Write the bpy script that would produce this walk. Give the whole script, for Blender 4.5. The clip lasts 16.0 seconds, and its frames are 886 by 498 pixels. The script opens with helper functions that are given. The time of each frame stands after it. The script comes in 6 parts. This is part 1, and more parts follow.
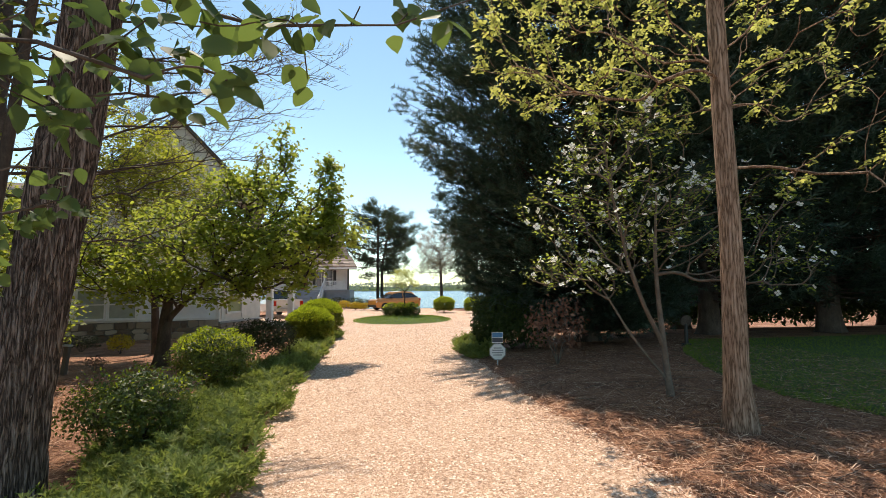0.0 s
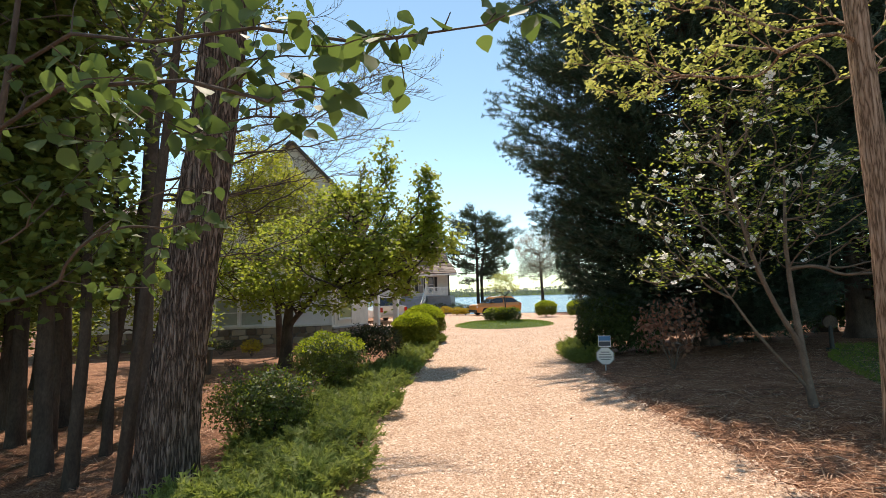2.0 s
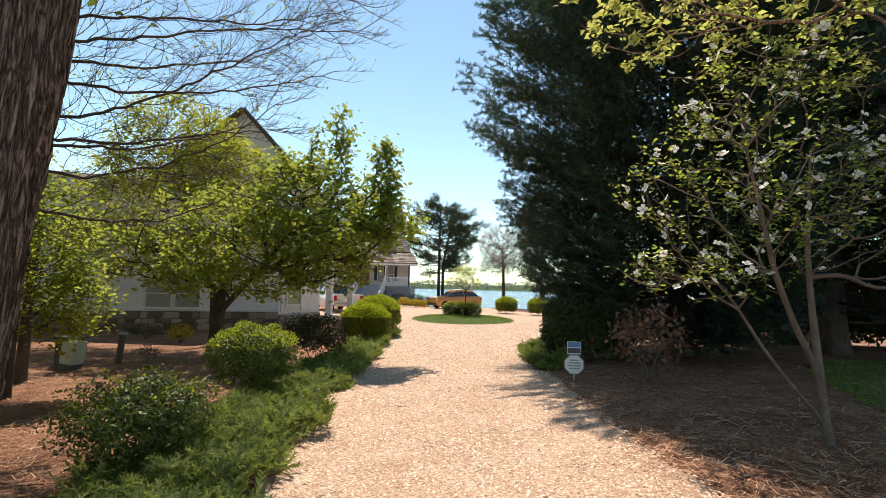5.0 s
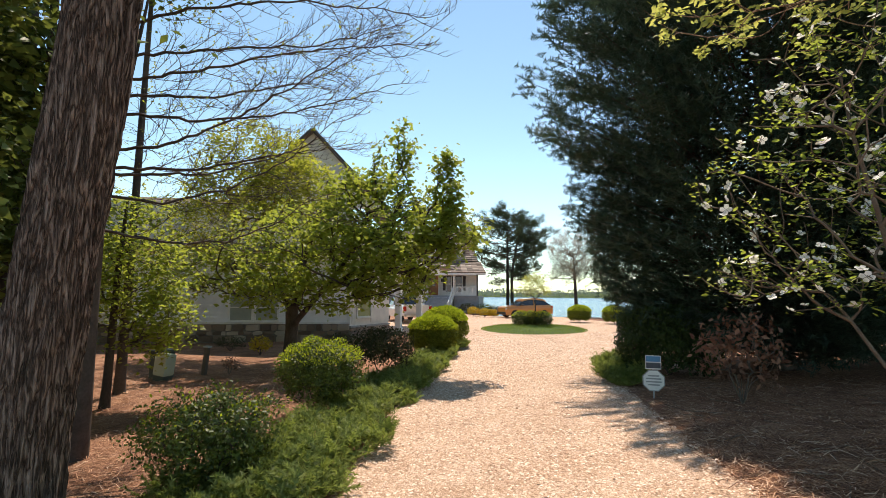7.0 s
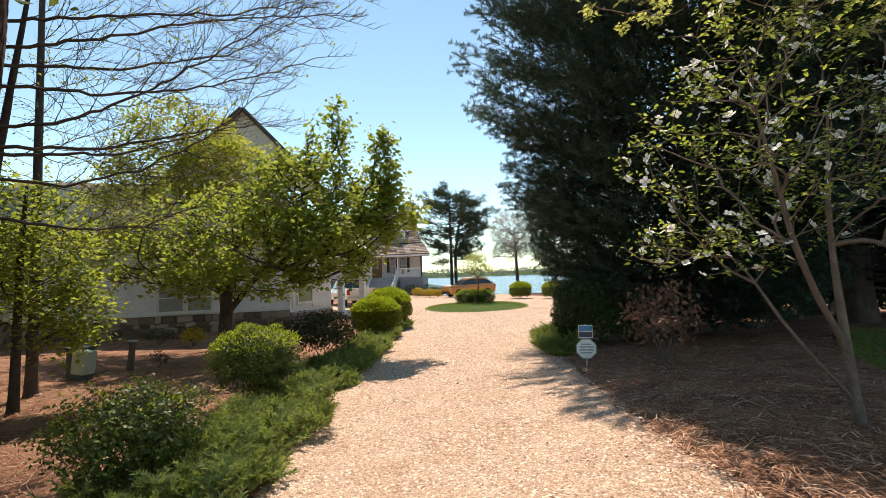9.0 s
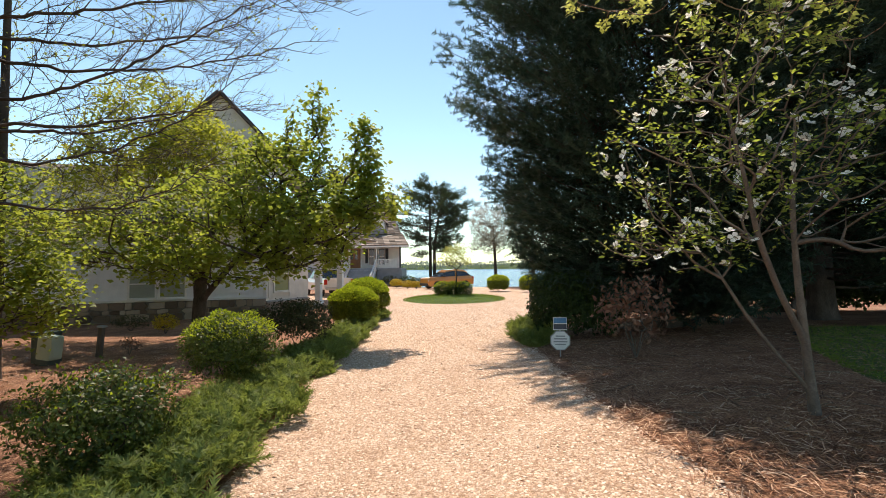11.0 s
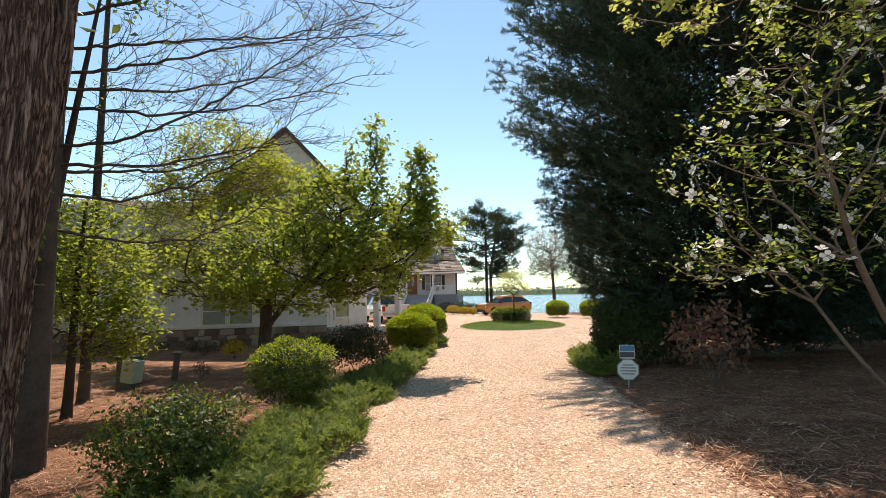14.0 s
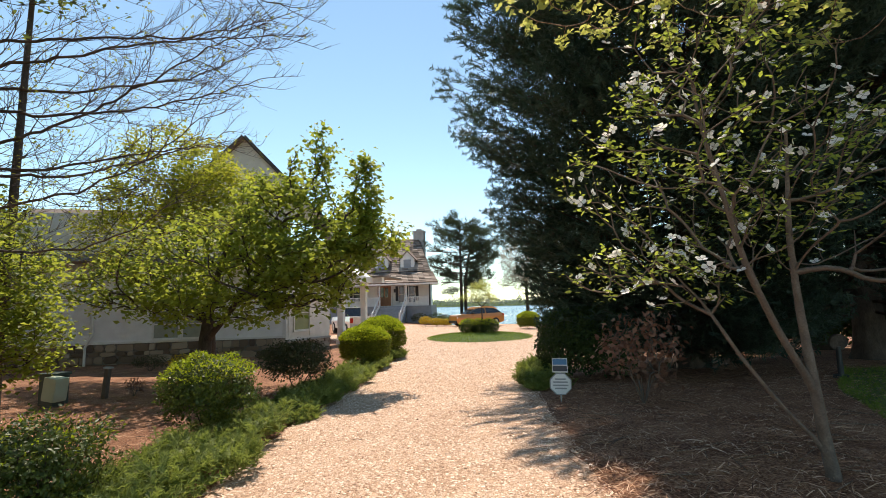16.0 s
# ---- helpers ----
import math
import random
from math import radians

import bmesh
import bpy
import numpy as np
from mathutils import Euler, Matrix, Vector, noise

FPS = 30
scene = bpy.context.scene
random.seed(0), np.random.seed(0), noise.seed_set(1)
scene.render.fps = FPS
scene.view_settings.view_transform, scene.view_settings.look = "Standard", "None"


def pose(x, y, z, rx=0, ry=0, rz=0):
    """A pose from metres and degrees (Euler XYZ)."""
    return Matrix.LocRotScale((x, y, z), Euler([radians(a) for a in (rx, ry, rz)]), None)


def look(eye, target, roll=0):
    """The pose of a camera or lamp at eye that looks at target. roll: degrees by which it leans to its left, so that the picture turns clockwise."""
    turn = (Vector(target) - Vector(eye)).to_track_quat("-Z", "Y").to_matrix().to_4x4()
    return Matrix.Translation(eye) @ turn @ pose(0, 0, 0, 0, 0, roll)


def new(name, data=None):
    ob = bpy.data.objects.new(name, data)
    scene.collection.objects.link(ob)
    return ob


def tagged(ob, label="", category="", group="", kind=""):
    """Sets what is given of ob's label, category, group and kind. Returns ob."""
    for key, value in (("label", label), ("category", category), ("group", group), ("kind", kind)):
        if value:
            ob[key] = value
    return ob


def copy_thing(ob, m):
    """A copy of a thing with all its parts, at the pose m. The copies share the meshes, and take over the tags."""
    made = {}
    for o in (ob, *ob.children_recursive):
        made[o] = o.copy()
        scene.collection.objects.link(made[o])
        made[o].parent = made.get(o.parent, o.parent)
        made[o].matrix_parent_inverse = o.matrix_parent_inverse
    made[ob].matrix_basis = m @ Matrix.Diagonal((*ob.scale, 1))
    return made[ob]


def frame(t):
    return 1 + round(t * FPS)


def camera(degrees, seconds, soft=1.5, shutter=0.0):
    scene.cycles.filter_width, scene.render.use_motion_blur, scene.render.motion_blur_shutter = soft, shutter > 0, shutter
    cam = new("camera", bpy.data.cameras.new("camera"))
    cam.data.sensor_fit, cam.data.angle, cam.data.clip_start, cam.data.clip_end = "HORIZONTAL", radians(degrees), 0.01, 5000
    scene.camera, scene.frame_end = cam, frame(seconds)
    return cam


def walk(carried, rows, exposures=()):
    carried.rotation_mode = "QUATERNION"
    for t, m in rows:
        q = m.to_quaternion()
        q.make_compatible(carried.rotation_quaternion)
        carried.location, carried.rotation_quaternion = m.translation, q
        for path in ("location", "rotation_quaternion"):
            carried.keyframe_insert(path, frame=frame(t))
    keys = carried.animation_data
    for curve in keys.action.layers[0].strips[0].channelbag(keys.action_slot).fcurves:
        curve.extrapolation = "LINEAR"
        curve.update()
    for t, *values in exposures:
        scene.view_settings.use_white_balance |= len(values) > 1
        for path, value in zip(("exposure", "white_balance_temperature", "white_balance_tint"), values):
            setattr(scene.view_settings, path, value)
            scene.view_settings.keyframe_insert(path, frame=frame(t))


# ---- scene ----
cam = camera(86.5, 16.0, soft=0.7)
PATH = [
    (0.0, (0.0, 0.0, 1.55), (-0.0, 1.9934, 1.7126), -0.41),
    (0.5, (-0.0402, -0.0142, 1.5547), (-0.1045, 1.976, 1.7415), -0.94),
    (1.0, (-0.0884, -0.022, 1.5547), (-0.3229, 1.9545, 1.7512), -1.23),
    (1.5, (-0.0849, -0.0275, 1.5425), (-0.4764, 1.9241, 1.7373), -1.34),
    (2.0, (0.0027, -0.0266, 1.5183), (-0.4098, 1.921, 1.7102), -1.65),
    (2.5, (0.0945, -0.0195, 1.4953), (-0.2546, 1.9399, 1.6918), -2.01),
    (3.0, (0.1254, 0.1895, 1.4912), (-0.1608, 2.158, 1.6984), -1.46),
    (3.5, (0.0938, 0.5078, 1.497), (-0.145, 2.4808, 1.7213), 0.77),
    (3.7, (0.0326, 0.6157, 1.4779), (-0.199, 2.5902, 1.6956), 1.37),
    (6.0, (-0.1223, 1.4906, 1.568), (-0.4776, 3.4543, 1.7002), 0.88),
    (6.5, (-0.0973, 1.4585, 1.5676), (-0.5689, 3.3955, 1.728), 0.9),
    (7.0, (-0.0359, 1.487, 1.5897), (-0.5815, 3.4019, 1.7781), 0.34),
    (7.5, (0.0155, 1.4956, 1.5856), (-0.4756, 3.425, 1.7762), -0.21),
    (8.0, (0.0528, 1.4836, 1.5583), (-0.3758, 3.4297, 1.7285), -1.07),
    (8.5, (0.0631, 1.5215, 1.5426), (-0.3, 3.4826, 1.6915), -2.02),
    (9.0, (0.0599, 1.5581, 1.5481), (-0.2579, 3.5298, 1.6557), -1.89),
    (11.3, (0.0699, 1.5022, 1.5172), (-0.1225, 3.4916, 1.5892), -0.12),
    (11.5, (0.0386, 1.4847, 1.5296), (-0.1217, 3.4769, 1.603), -0.1),
    (12.0, (-0.0162, 1.4741, 1.5356), (-0.2073, 3.4618, 1.6467), 0.29),
    (12.5, (-0.019, 1.465, 1.545), (-0.296, 3.4408, 1.6845), 0.24),
    (13.0, (-0.0432, 1.475, 1.5354), (-0.4188, 3.4328, 1.6967), 0.17),
    (13.5, (-0.0513, 1.5242, 1.5415), (-0.5089, 3.4638, 1.7104), -0.49),
    (14.0, (0.0376, 1.5916, 1.5132), (-0.4231, 3.5288, 1.7001), -1.19),
    (14.5, (0.3036, 1.5923, 1.5242), (-0.1583, 3.5289, 1.715), -0.99),
    (15.0, (0.5356, 1.7073, 1.5171), (0.1182, 3.6496, 1.7479), -1.25),
    (15.5, (0.6757, 1.9334, 1.5041), (0.3006, 3.8814, 1.7577), -1.42),
    (16.0, (0.8156, 2.0267, 1.5152), (0.4294, 3.9754, 1.7463), -1.33),
]
walk(cam, [(t, look(eye, target, roll)) for t, eye, target, roll in PATH], [(0.0, 0.52, 7150, 16), (16.0, 0.52, 7150, 16)])

# ---- light ----
SUN_AZ, SUN_EL = radians(-18), radians(63)   # azimuth from +y towards +x
world = bpy.data.worlds.new("world")
scene.world = world
world.use_nodes = True
wn = world.node_tree.nodes
sky = wn.new("ShaderNodeTexSky")
sky.sky_type = 'NISHITA'
sky.sun_disc = False
sky.sun_elevation, sky.sun_rotation = SUN_EL, SUN_AZ
sky.air_density, sky.dust_density, sky.ozone_density = 0.9, 0.0, 2.5
tint = wn.new("ShaderNodeMix")
tint.data_type, tint.blend_type = 'RGBA', 'MULTIPLY'
tint.inputs[0].default_value = 1.0
tint.inputs[7].default_value = (1.1, 1.21, 1.04, 1)
world.node_tree.links.new(sky.outputs[0], tint.inputs[6])
world.node_tree.links.new(tint.outputs[2], wn["Background"].inputs[0])
wn["Background"].inputs[1].default_value = 0.15
sun = new("sun", bpy.data.lights.new("sun", 'SUN'))
sun.data.energy, sun.data.angle, sun.data.color = 4.4, radians(0.5), (1.0, 0.93, 0.82)
sdir = Vector((math.sin(SUN_AZ) * math.cos(SUN_EL), math.cos(SUN_AZ) * math.cos(SUN_EL), math.sin(SUN_EL)))
sun.matrix_world = look(sdir * 60, (0, 0, 0))


# ---- mesh tools ----
def np_mesh(name, verts, *face_sets):
    """A mesh from arrays of vertices and of triangles or quads."""
    me = bpy.data.meshes.new(name)
    verts = np.asarray(verts, dtype=np.float32)
    loops, starts, pos = [], [], 0
    for fs in face_sets:
        fs = np.asarray(fs, dtype=np.int32)
        if not len(fs):
            continue
        loops.append(fs.ravel())
        starts.append(pos + np.arange(len(fs), dtype=np.int32) * fs.shape[1])
        pos += fs.size
    loops, starts = np.concatenate(loops), np.concatenate(starts)
    me.vertices.add(len(verts))
    me.vertices.foreach_set("co", verts.ravel())
    me.loops.add(len(loops))
    me.loops.foreach_set("vertex_index", loops)
    me.polygons.add(len(starts))
    me.polygons.foreach_set("loop_start", starts)
    me.update(calc_edges=True)
    me.validate()
    return me


def place(name, me, material, parent=None, label="", smooth=False):
    """Links a mesh as one object, as a part of parent where one is given."""
    if me.materials:
        me.materials[0] = material
    else:
        me.materials.append(material)
    if smooth:
        me.polygons.foreach_set("use_smooth", np.ones(len(me.polygons), dtype=bool))
    ob = new(name, me)
    if parent is not None:
        ob.parent = parent
        ob.matrix_parent_inverse = Matrix.Translation(parent.location).inverted() if parent.type == 'EMPTY' else Matrix()
    if label:
        ob["label"] = label
    return ob


def part(name, bm, material, parent=None, label="", smooth=False):
    me = bpy.data.meshes.new(name)
    bmesh.ops.recalc_face_normals(bm, faces=bm.faces)
    bm.to_mesh(me)
    bm.free()
    return place(name, me, material, parent, label, smooth)


def thing(name, at, label, category, group="", kind=""):
    """An Empty at the base of a thing, to parent its parts."""
    ob = new(name)
    ob.empty_display_size = 0.1
    ob.location = at
    ob.matrix_world = Matrix.Translation(at)
    return tagged(ob, label, category, group, kind)


def box(bm, lo, hi, bevel=0.0, m=None):
    lo, hi = Vector(lo), Vector(hi)
    r = bmesh.ops.create_cube(bm, size=1.0, matrix=Matrix.Translation((lo + hi) / 2) @ Matrix.Diagonal((*(hi - lo), 1)))
    vs = r["verts"]
    if bevel:
        es = list({e for v in vs for e in v.link_edges})
        r2 = bmesh.ops.bevel(bm, geom=es, offset=bevel, segments=2, affect='EDGES', profile=0.7)
        vs = list({v for f in r2["faces"] for v in f.verts} | {v for v in vs if v.is_valid})
    if m is not None:
        bmesh.ops.transform(bm, matrix=m, verts=vs)
    return vs


def boxes(*specs, m=None):
    bm = bmesh.new()
    for s in specs:
        box(bm, s[0], s[1], s[2] if len(s) > 2 else 0.0, m)
    return bm


def cyl(bm, p, q, r1, r2, n=14):
    p, q = Vector(p), Vector(q)
    d = q - p
    m = Matrix.Translation((p + q) / 2) @ d.to_track_quat('Z', 'Y').to_matrix().to_4x4()
    return bmesh.ops.create_cone(bm, cap_ends=True, segments=n, radius1=r1, radius2=r2, depth=d.length, matrix=m)["verts"]


def prism(bm, outline, axis_from, axis_to, frame_m=None):
    """A solid from a 2D outline (a, b) swept between two offsets: vertex (offset, a, b), moved by frame_m."""
    lo = [bm.verts.new((axis_from, a, b)) for a, b in outline]
    hi = [bm.verts.new((axis_to, a, b)) for a, b in outline]
    n = len(outline)
    bm.faces.new(lo)
    bm.faces.new(hi[::-1])
    for i in range(n):
        bm.faces.new((lo[i], hi[i], hi[(i + 1) % n], lo[(i + 1) % n]))
    if frame_m is not None:
        bmesh.ops.transform(bm, matrix=frame_m, verts=lo + hi)
    return lo + hi


def unit(v):
    return v / np.maximum(np.linalg.norm(v, axis=-1, keepdims=True), 1e-9)


def frames(d, up):
    """Turns whose y axis is d and whose z axis is near up."""
    d = unit(d)
    x = unit(np.cross(d, up))
    z = np.cross(x, d)
    return np.stack([x, d, z], axis=2)


def scatter_mesh(name, tv, tf, pos, rot, scale):
    """Many copies of a small shape (tv, tf) joined into one mesh."""
    tv, tf = np.asarray(tv, float), np.asarray(tf, int)
    scale = np.asarray(scale, float)
    if scale.ndim == 1:
        scale = np.repeat(scale[:, None], 3, axis=1)
    v = np.einsum("nij,nkj->nki", rot, tv[None] * scale[:, None, :]) + pos[:, None, :]
    f = tf[None] + (np.arange(len(pos)) * len(tv))[:, None, None]
    return np_mesh(name, v.reshape(-1, 3), f.reshape(-1, tf.shape[1]))


# leaf and spray shapes, one unit long along y
LEAF_V = [(0, 0, 0), (-0.27, 0.42, 0.07), (0, 1, -0.06), (0.27, 0.42, 0.07), (0, 0.45, 0)]
LEAF_F = [(0, 4, 1), (1, 4, 2), (0, 3, 4), (4, 3, 2)]
DIA_V = [(0, 0, 0), (-0.27, 0.45, 0.08), (0, 1, -0.05), (0.27, 0.45, 0.08)]
DIA_F = [(0, 3, 2), (0, 2, 1)]
WIDE_V = [(0, 0, 0), (-0.36, 0.4, 0.1), (0, 1, -0.1), (0.36, 0.4, 0.1)]
WIDE_F = [(0, 3, 2), (0, 2, 1)]
OVAL_V = [(0, 0, 0), (-0.2, 0.3, 0.05), (-0.18, 0.7, 0.04), (0, 1, 0), (0.18, 0.7, 0.04), (0.2, 0.3, 0.05)]
OVAL_F = [(0, 3, 2, 1), (0, 5, 4, 3)]


def spray_shape(n, width, rise, thick, seed):
    """A flat feathery spray: narrow pointed blades on both sides of a stem."""
    r = np.random.RandomState(seed)
    v, f = [], []
    for i in range(n):
        t = 0.05 + 0.9 * i / n
        side = -1 if i % 2 else 1
        length = width * (1.05 - 0.75 * t) * r.uniform(0.7, 1.2)
        ang = radians(r.uniform(30, 58))
        b = np.array((0, t, 0.0))
        tip = b + np.array((side * math.sin(ang) * length, math.cos(ang) * length, r.uniform(-rise, rise)))
        k = len(v)
        v += [b - (0, thick, 0), b + (0, thick, 0), tip]
        f.append((k, k + 1, k + 2))
    k = len(v)
    v += [(-thick, 0, 0), (thick, 0, 0), (0, 1.08, 0)]
    f.append((k, k + 1, k + 2))
    return np.array(v, float), np.array(f)


def rand_dirs(rng, n, zlo=-1.0, zhi=1.0):
    z = rng.uniform(zlo, zhi, n)
    a = rng.uniform(0, 2 * math.pi, n)
    s = np.sqrt(np.maximum(0, 1 - z * z))
    return np.stack([s * np.cos(a), s * np.sin(a), z], axis=1)


def resample(pts, step):
    pts = [np.array(p, float) for p in pts]
    out = [pts[0]]
    for a, b in zip(pts, pts[1:]):
        n = max(1, int(np.linalg.norm(b - a) / step))
        out += [a + (b - a) * (i + 1) / n for i in range(n)]
    return np.array(out)


def network(stems, targets, rng, step=0.22, low=0.0, wig=0.05, arch=0.12, lower=0.7):
    """Limbs that reach from the stems to all targets, the near ones first. Returns nodes, parents, the number of tips each carries, and the stem mask."""
    nodes, parent, mask = [], [], []
    for s in stems:
        for i, p in enumerate(resample(s, step)):
            if i == 0 and nodes:
                j = int(np.argmin(np.linalg.norm(np.array(nodes) - p, axis=1)))
                nodes.append(p), parent.append(j), mask.append(True)
            else:
                nodes.append(p), parent.append(len(nodes) - 2), mask.append(True)
    parent[0] = -1
    n0 = len(nodes)
    arr = np.zeros((n0 + len(targets) * 60, 3))
    arr[:n0] = nodes
    n = n0
    first = arr[:n0][arr[:n0, 2] >= low] if (arr[:n0, 2] >= low).any() else arr[:n0]
    order = np.argsort([np.min(np.linalg.norm(first - t, axis=1)) for t in targets])
    for k in order:
        t = targets[k]
        d = np.linalg.norm(arr[:n] - t, axis=1) + lower * np.maximum(0, arr[:n, 2] - t[2] + 0.1)
        d[arr[:n, 2] < low] += 50
        j = int(np.argmin(d))
        a = arr[j].copy()
        dist = np.linalg.norm(t - a)
        m = int(min(50, max(2, dist / step)))
        side = rng.normal(size=3) * wig * dist
        prev = j
        for i in range(1, m + 1):
            u = i / m
            p = a + (t - a) * u + side * math.sin(math.pi * u) + np.array((0, 0, arch * dist * math.sin(math.pi * u))) + rng.normal(size=3) * wig * step * (i < m)
            arr[n] = p
            parent.append(prev), mask.append(False)
            prev = n
            n += 1
            if n >= len(arr) - 2:
                break
        if n >= len(arr) - 60:
            break
    parent = np.array(parent[:n])
    stem = np.array(mask[:n])
    for _ in range(3):
        kids, total = np.zeros(n), np.zeros((n, 3))
        np.add.at(kids, parent[1:], 1)
        np.add.at(total, parent[1:], arr[1:n])
        free = np.nonzero((kids > 0) & ~stem & (parent >= 0))[0]
        arr[free] = 0.4 * arr[free] + 0.3 * arr[parent[free]] + 0.3 * total[free] / kids[free][:, None]
    tips = np.zeros(n)
    has = np.zeros(n, bool)
    has[parent[parent >= 0]] = True
    tips[~has] = 1
    for i in range(n - 1, 0, -1):
        if parent[i] >= 0:
            tips[parent[i]] += tips[i]
    return arr[:n], parent, tips, np.array(mask[:n])


def limb_mesh(name, nodes, parent, radius, keep, sides=5):
    """Tapered prisms along the edges of a limb network."""
    idx = np.nonzero((parent >= 0) & keep)[0]
    a, b = nodes[parent[idx]], nodes[idx]
    rb = radius[idx]
    ra = np.minimum(radius[parent[idx]], rb * 1.6)
    d = unit(b - a)
    ref = np.where(np.abs(d[:, 2:3]) > 0.9, np.array([[1.0, 0, 0]]), np.array([[0, 0, 1.0]]))
    x = unit(np.cross(d, ref))
    y = np.cross(d, x)
    ang = np.arange(sides) * 2 * math.pi / sides
    ring = np.cos(ang)[None, :, None] * x[:, None] + np.sin(ang)[None, :, None] * y[:, None]
    b2 = b + d * rb[:, None] * 0.5
    v = np.concatenate([a[:, None] + ring * ra[:, None, None], b2[:, None] + ring * rb[:, None, None]], axis=1)
    f = np.array([(i, (i + 1) % sides, sides + (i + 1) % sides, sides + i) for i in range(sides)])
    f = f[None] + (np.arange(len(idx)) * 2 * sides)[:, None, None]
    return np_mesh(name, v.reshape(-1, 3), f.reshape(-1, 4))


def bark_tube(name, pts, radii, around=40, step=0.05, furrow=0.0, freq=9.0, flare=0.0, seed=0):
    """A trunk along pts with radii, with furrows cut into it and a flared foot."""
    pts, radii = np.array(pts, float), np.array(radii, float)
    s = np.concatenate([[0], np.cumsum(np.linalg.norm(np.diff(pts, axis=0), axis=1))])
    n = max(3, int(s[-1] / step))
    u = np.linspace(0, s[-1], n)
    c = np.stack([np.interp(u, s, pts[:, k]) for k in range(3)], axis=1)
    k = np.ones(9) / 9
    if n > 20:
        for ax in range(2):
            pad = np.pad(c[:, ax], 4, mode="edge")
            c[:, ax] = np.convolve(pad, k, "valid")
    r = np.interp(u, s, radii)
    verts = np.zeros((n, around, 3))
    for i in range(n):
        for j in range(around):
            a = 2 * math.pi * j / around
            h = u[i]
            x, y = math.cos(a), math.sin(a)
            rr = r[i] * (1 + 0.05 * noise.noise((x * 1.3 + seed, y * 1.3, h * 0.9)))
            if flare:
                rr *= 1 + flare * math.exp(-h / 0.22) * (1 + 0.5 * math.sin(a * 5 + seed))
            if furrow:
                q = (x * freq * 0.45 + 0.12 * noise.noise((x * 3, y * 3, h * 5 + seed)), y * freq * 0.45, h * freq * 0.13 + seed)
                v1 = abs(noise.noise(q))
                v2 = abs(noise.noise((q[0] * 2.3, q[1] * 2.3, q[2] * 2.9 + 7)))
                rr += furrow * (min(v1 * 3.2, 1.0) - 0.5 + 0.45 * (min(v2 * 3, 1.0) - 0.5))
            verts[i, j] = c[i] + (rr * x, rr * y, 0)
    idx = np.arange(n * around).reshape(n, around)
    f = np.stack([idx[:-1], np.roll(idx, -1, 1)[:-1], np.roll(idx, -1, 1)[1:], idx[1:]], axis=-1).reshape(-1, 4)
    return np_mesh(name, verts.reshape(-1, 3), f)


def in_blobs(rng, n, blobs, shell=0.0):
    """n points in a set of ellipsoids ((x, y, z), (rx, ry, rz), weight)."""
    w = np.array([b[2] for b in blobs], float)
    pick = rng.choice(len(blobs), n, p=w / w.sum())
    c, r = np.array([b[0] for b in blobs], float)[pick], np.array([b[1] for b in blobs], float)[pick]
    d = rand_dirs(rng, n)
    rad = rng.uniform(shell ** 3, 1, n) ** (1 / 3)
    return c + d * r * rad[:, None]


# ---- materials ----
def material(name):
    m = bpy.data.materials.new(name)
    m.use_nodes = True
    return m, m.node_tree.nodes, m.node_tree.links, m.node_tree.nodes["Principled BSDF"]


def ramp(nodes, stops):
    r = nodes.new("ShaderNodeValToRGB")
    e = r.color_ramp.elements
    while len(e) < len(stops):
        e.new(0.5)
    for el, (p, c) in zip(e, stops):
        el.position, el.color = p, (*c, 1)
    return r


def surface(name, stops, scale=4.0, fine=40.0, rough=0.8, bump=0.3, dist=0.01, stretch=(1, 1, 1), metal=0.0, mix=0.5, spec=0.4, island=0.0):
    """Two scales of noise through a ramp of colours, with fine relief."""
    m, n, l, p = material(name)
    geo = n.new("ShaderNodeNewGeometry")
    mp = n.new("ShaderNodeMapping")
    mp.inputs["Scale"].default_value = stretch
    l.new(geo.outputs["Position"], mp.inputs[0])
    a, b = n.new("ShaderNodeTexNoise"), n.new("ShaderNodeTexNoise")
    a.inputs["Scale"].default_value, b.inputs["Scale"].default_value = scale, fine
    a.inputs["Detail"].default_value, b.inputs["Detail"].default_value = 4, 5
    b.inputs["Roughness"].default_value = 0.65
    l.new(mp.outputs[0], a.inputs["Vector"])
    l.new(mp.outputs[0], b.inputs["Vector"])
    mx = n.new("ShaderNodeMix")
    mx.inputs[0].default_value = mix
    l.new(a.outputs[0], mx.inputs[2])
    l.new(b.outputs[0], mx.inputs[3])
    src = mx.outputs[0]
    if island:
        mi = n.new("ShaderNodeMix")
        mi.inputs[0].default_value = island
        l.new(src, mi.inputs[2])
        l.new(geo.outputs["Random Per Island"], mi.inputs[3])
        src = mi.outputs[0]
    r = ramp(n, stops)
    l.new(src, r.inputs[0])
    l.new(r.outputs[0], p.inputs["Base Color"])
    p.inputs["Roughness"].default_value, p.inputs["Metallic"].default_value = rough, metal
    p.inputs["Specular IOR Level"].default_value = spec
    if bump:
        bp = n.new("ShaderNodeBump")
        bp.inputs["Strength"].default_value, bp.inputs["Distance"].default_value = bump, dist
        l.new(b.outputs[0], bp.inputs["Height"])
        l.new(bp.outputs[0], p.inputs["Normal"])
    return m


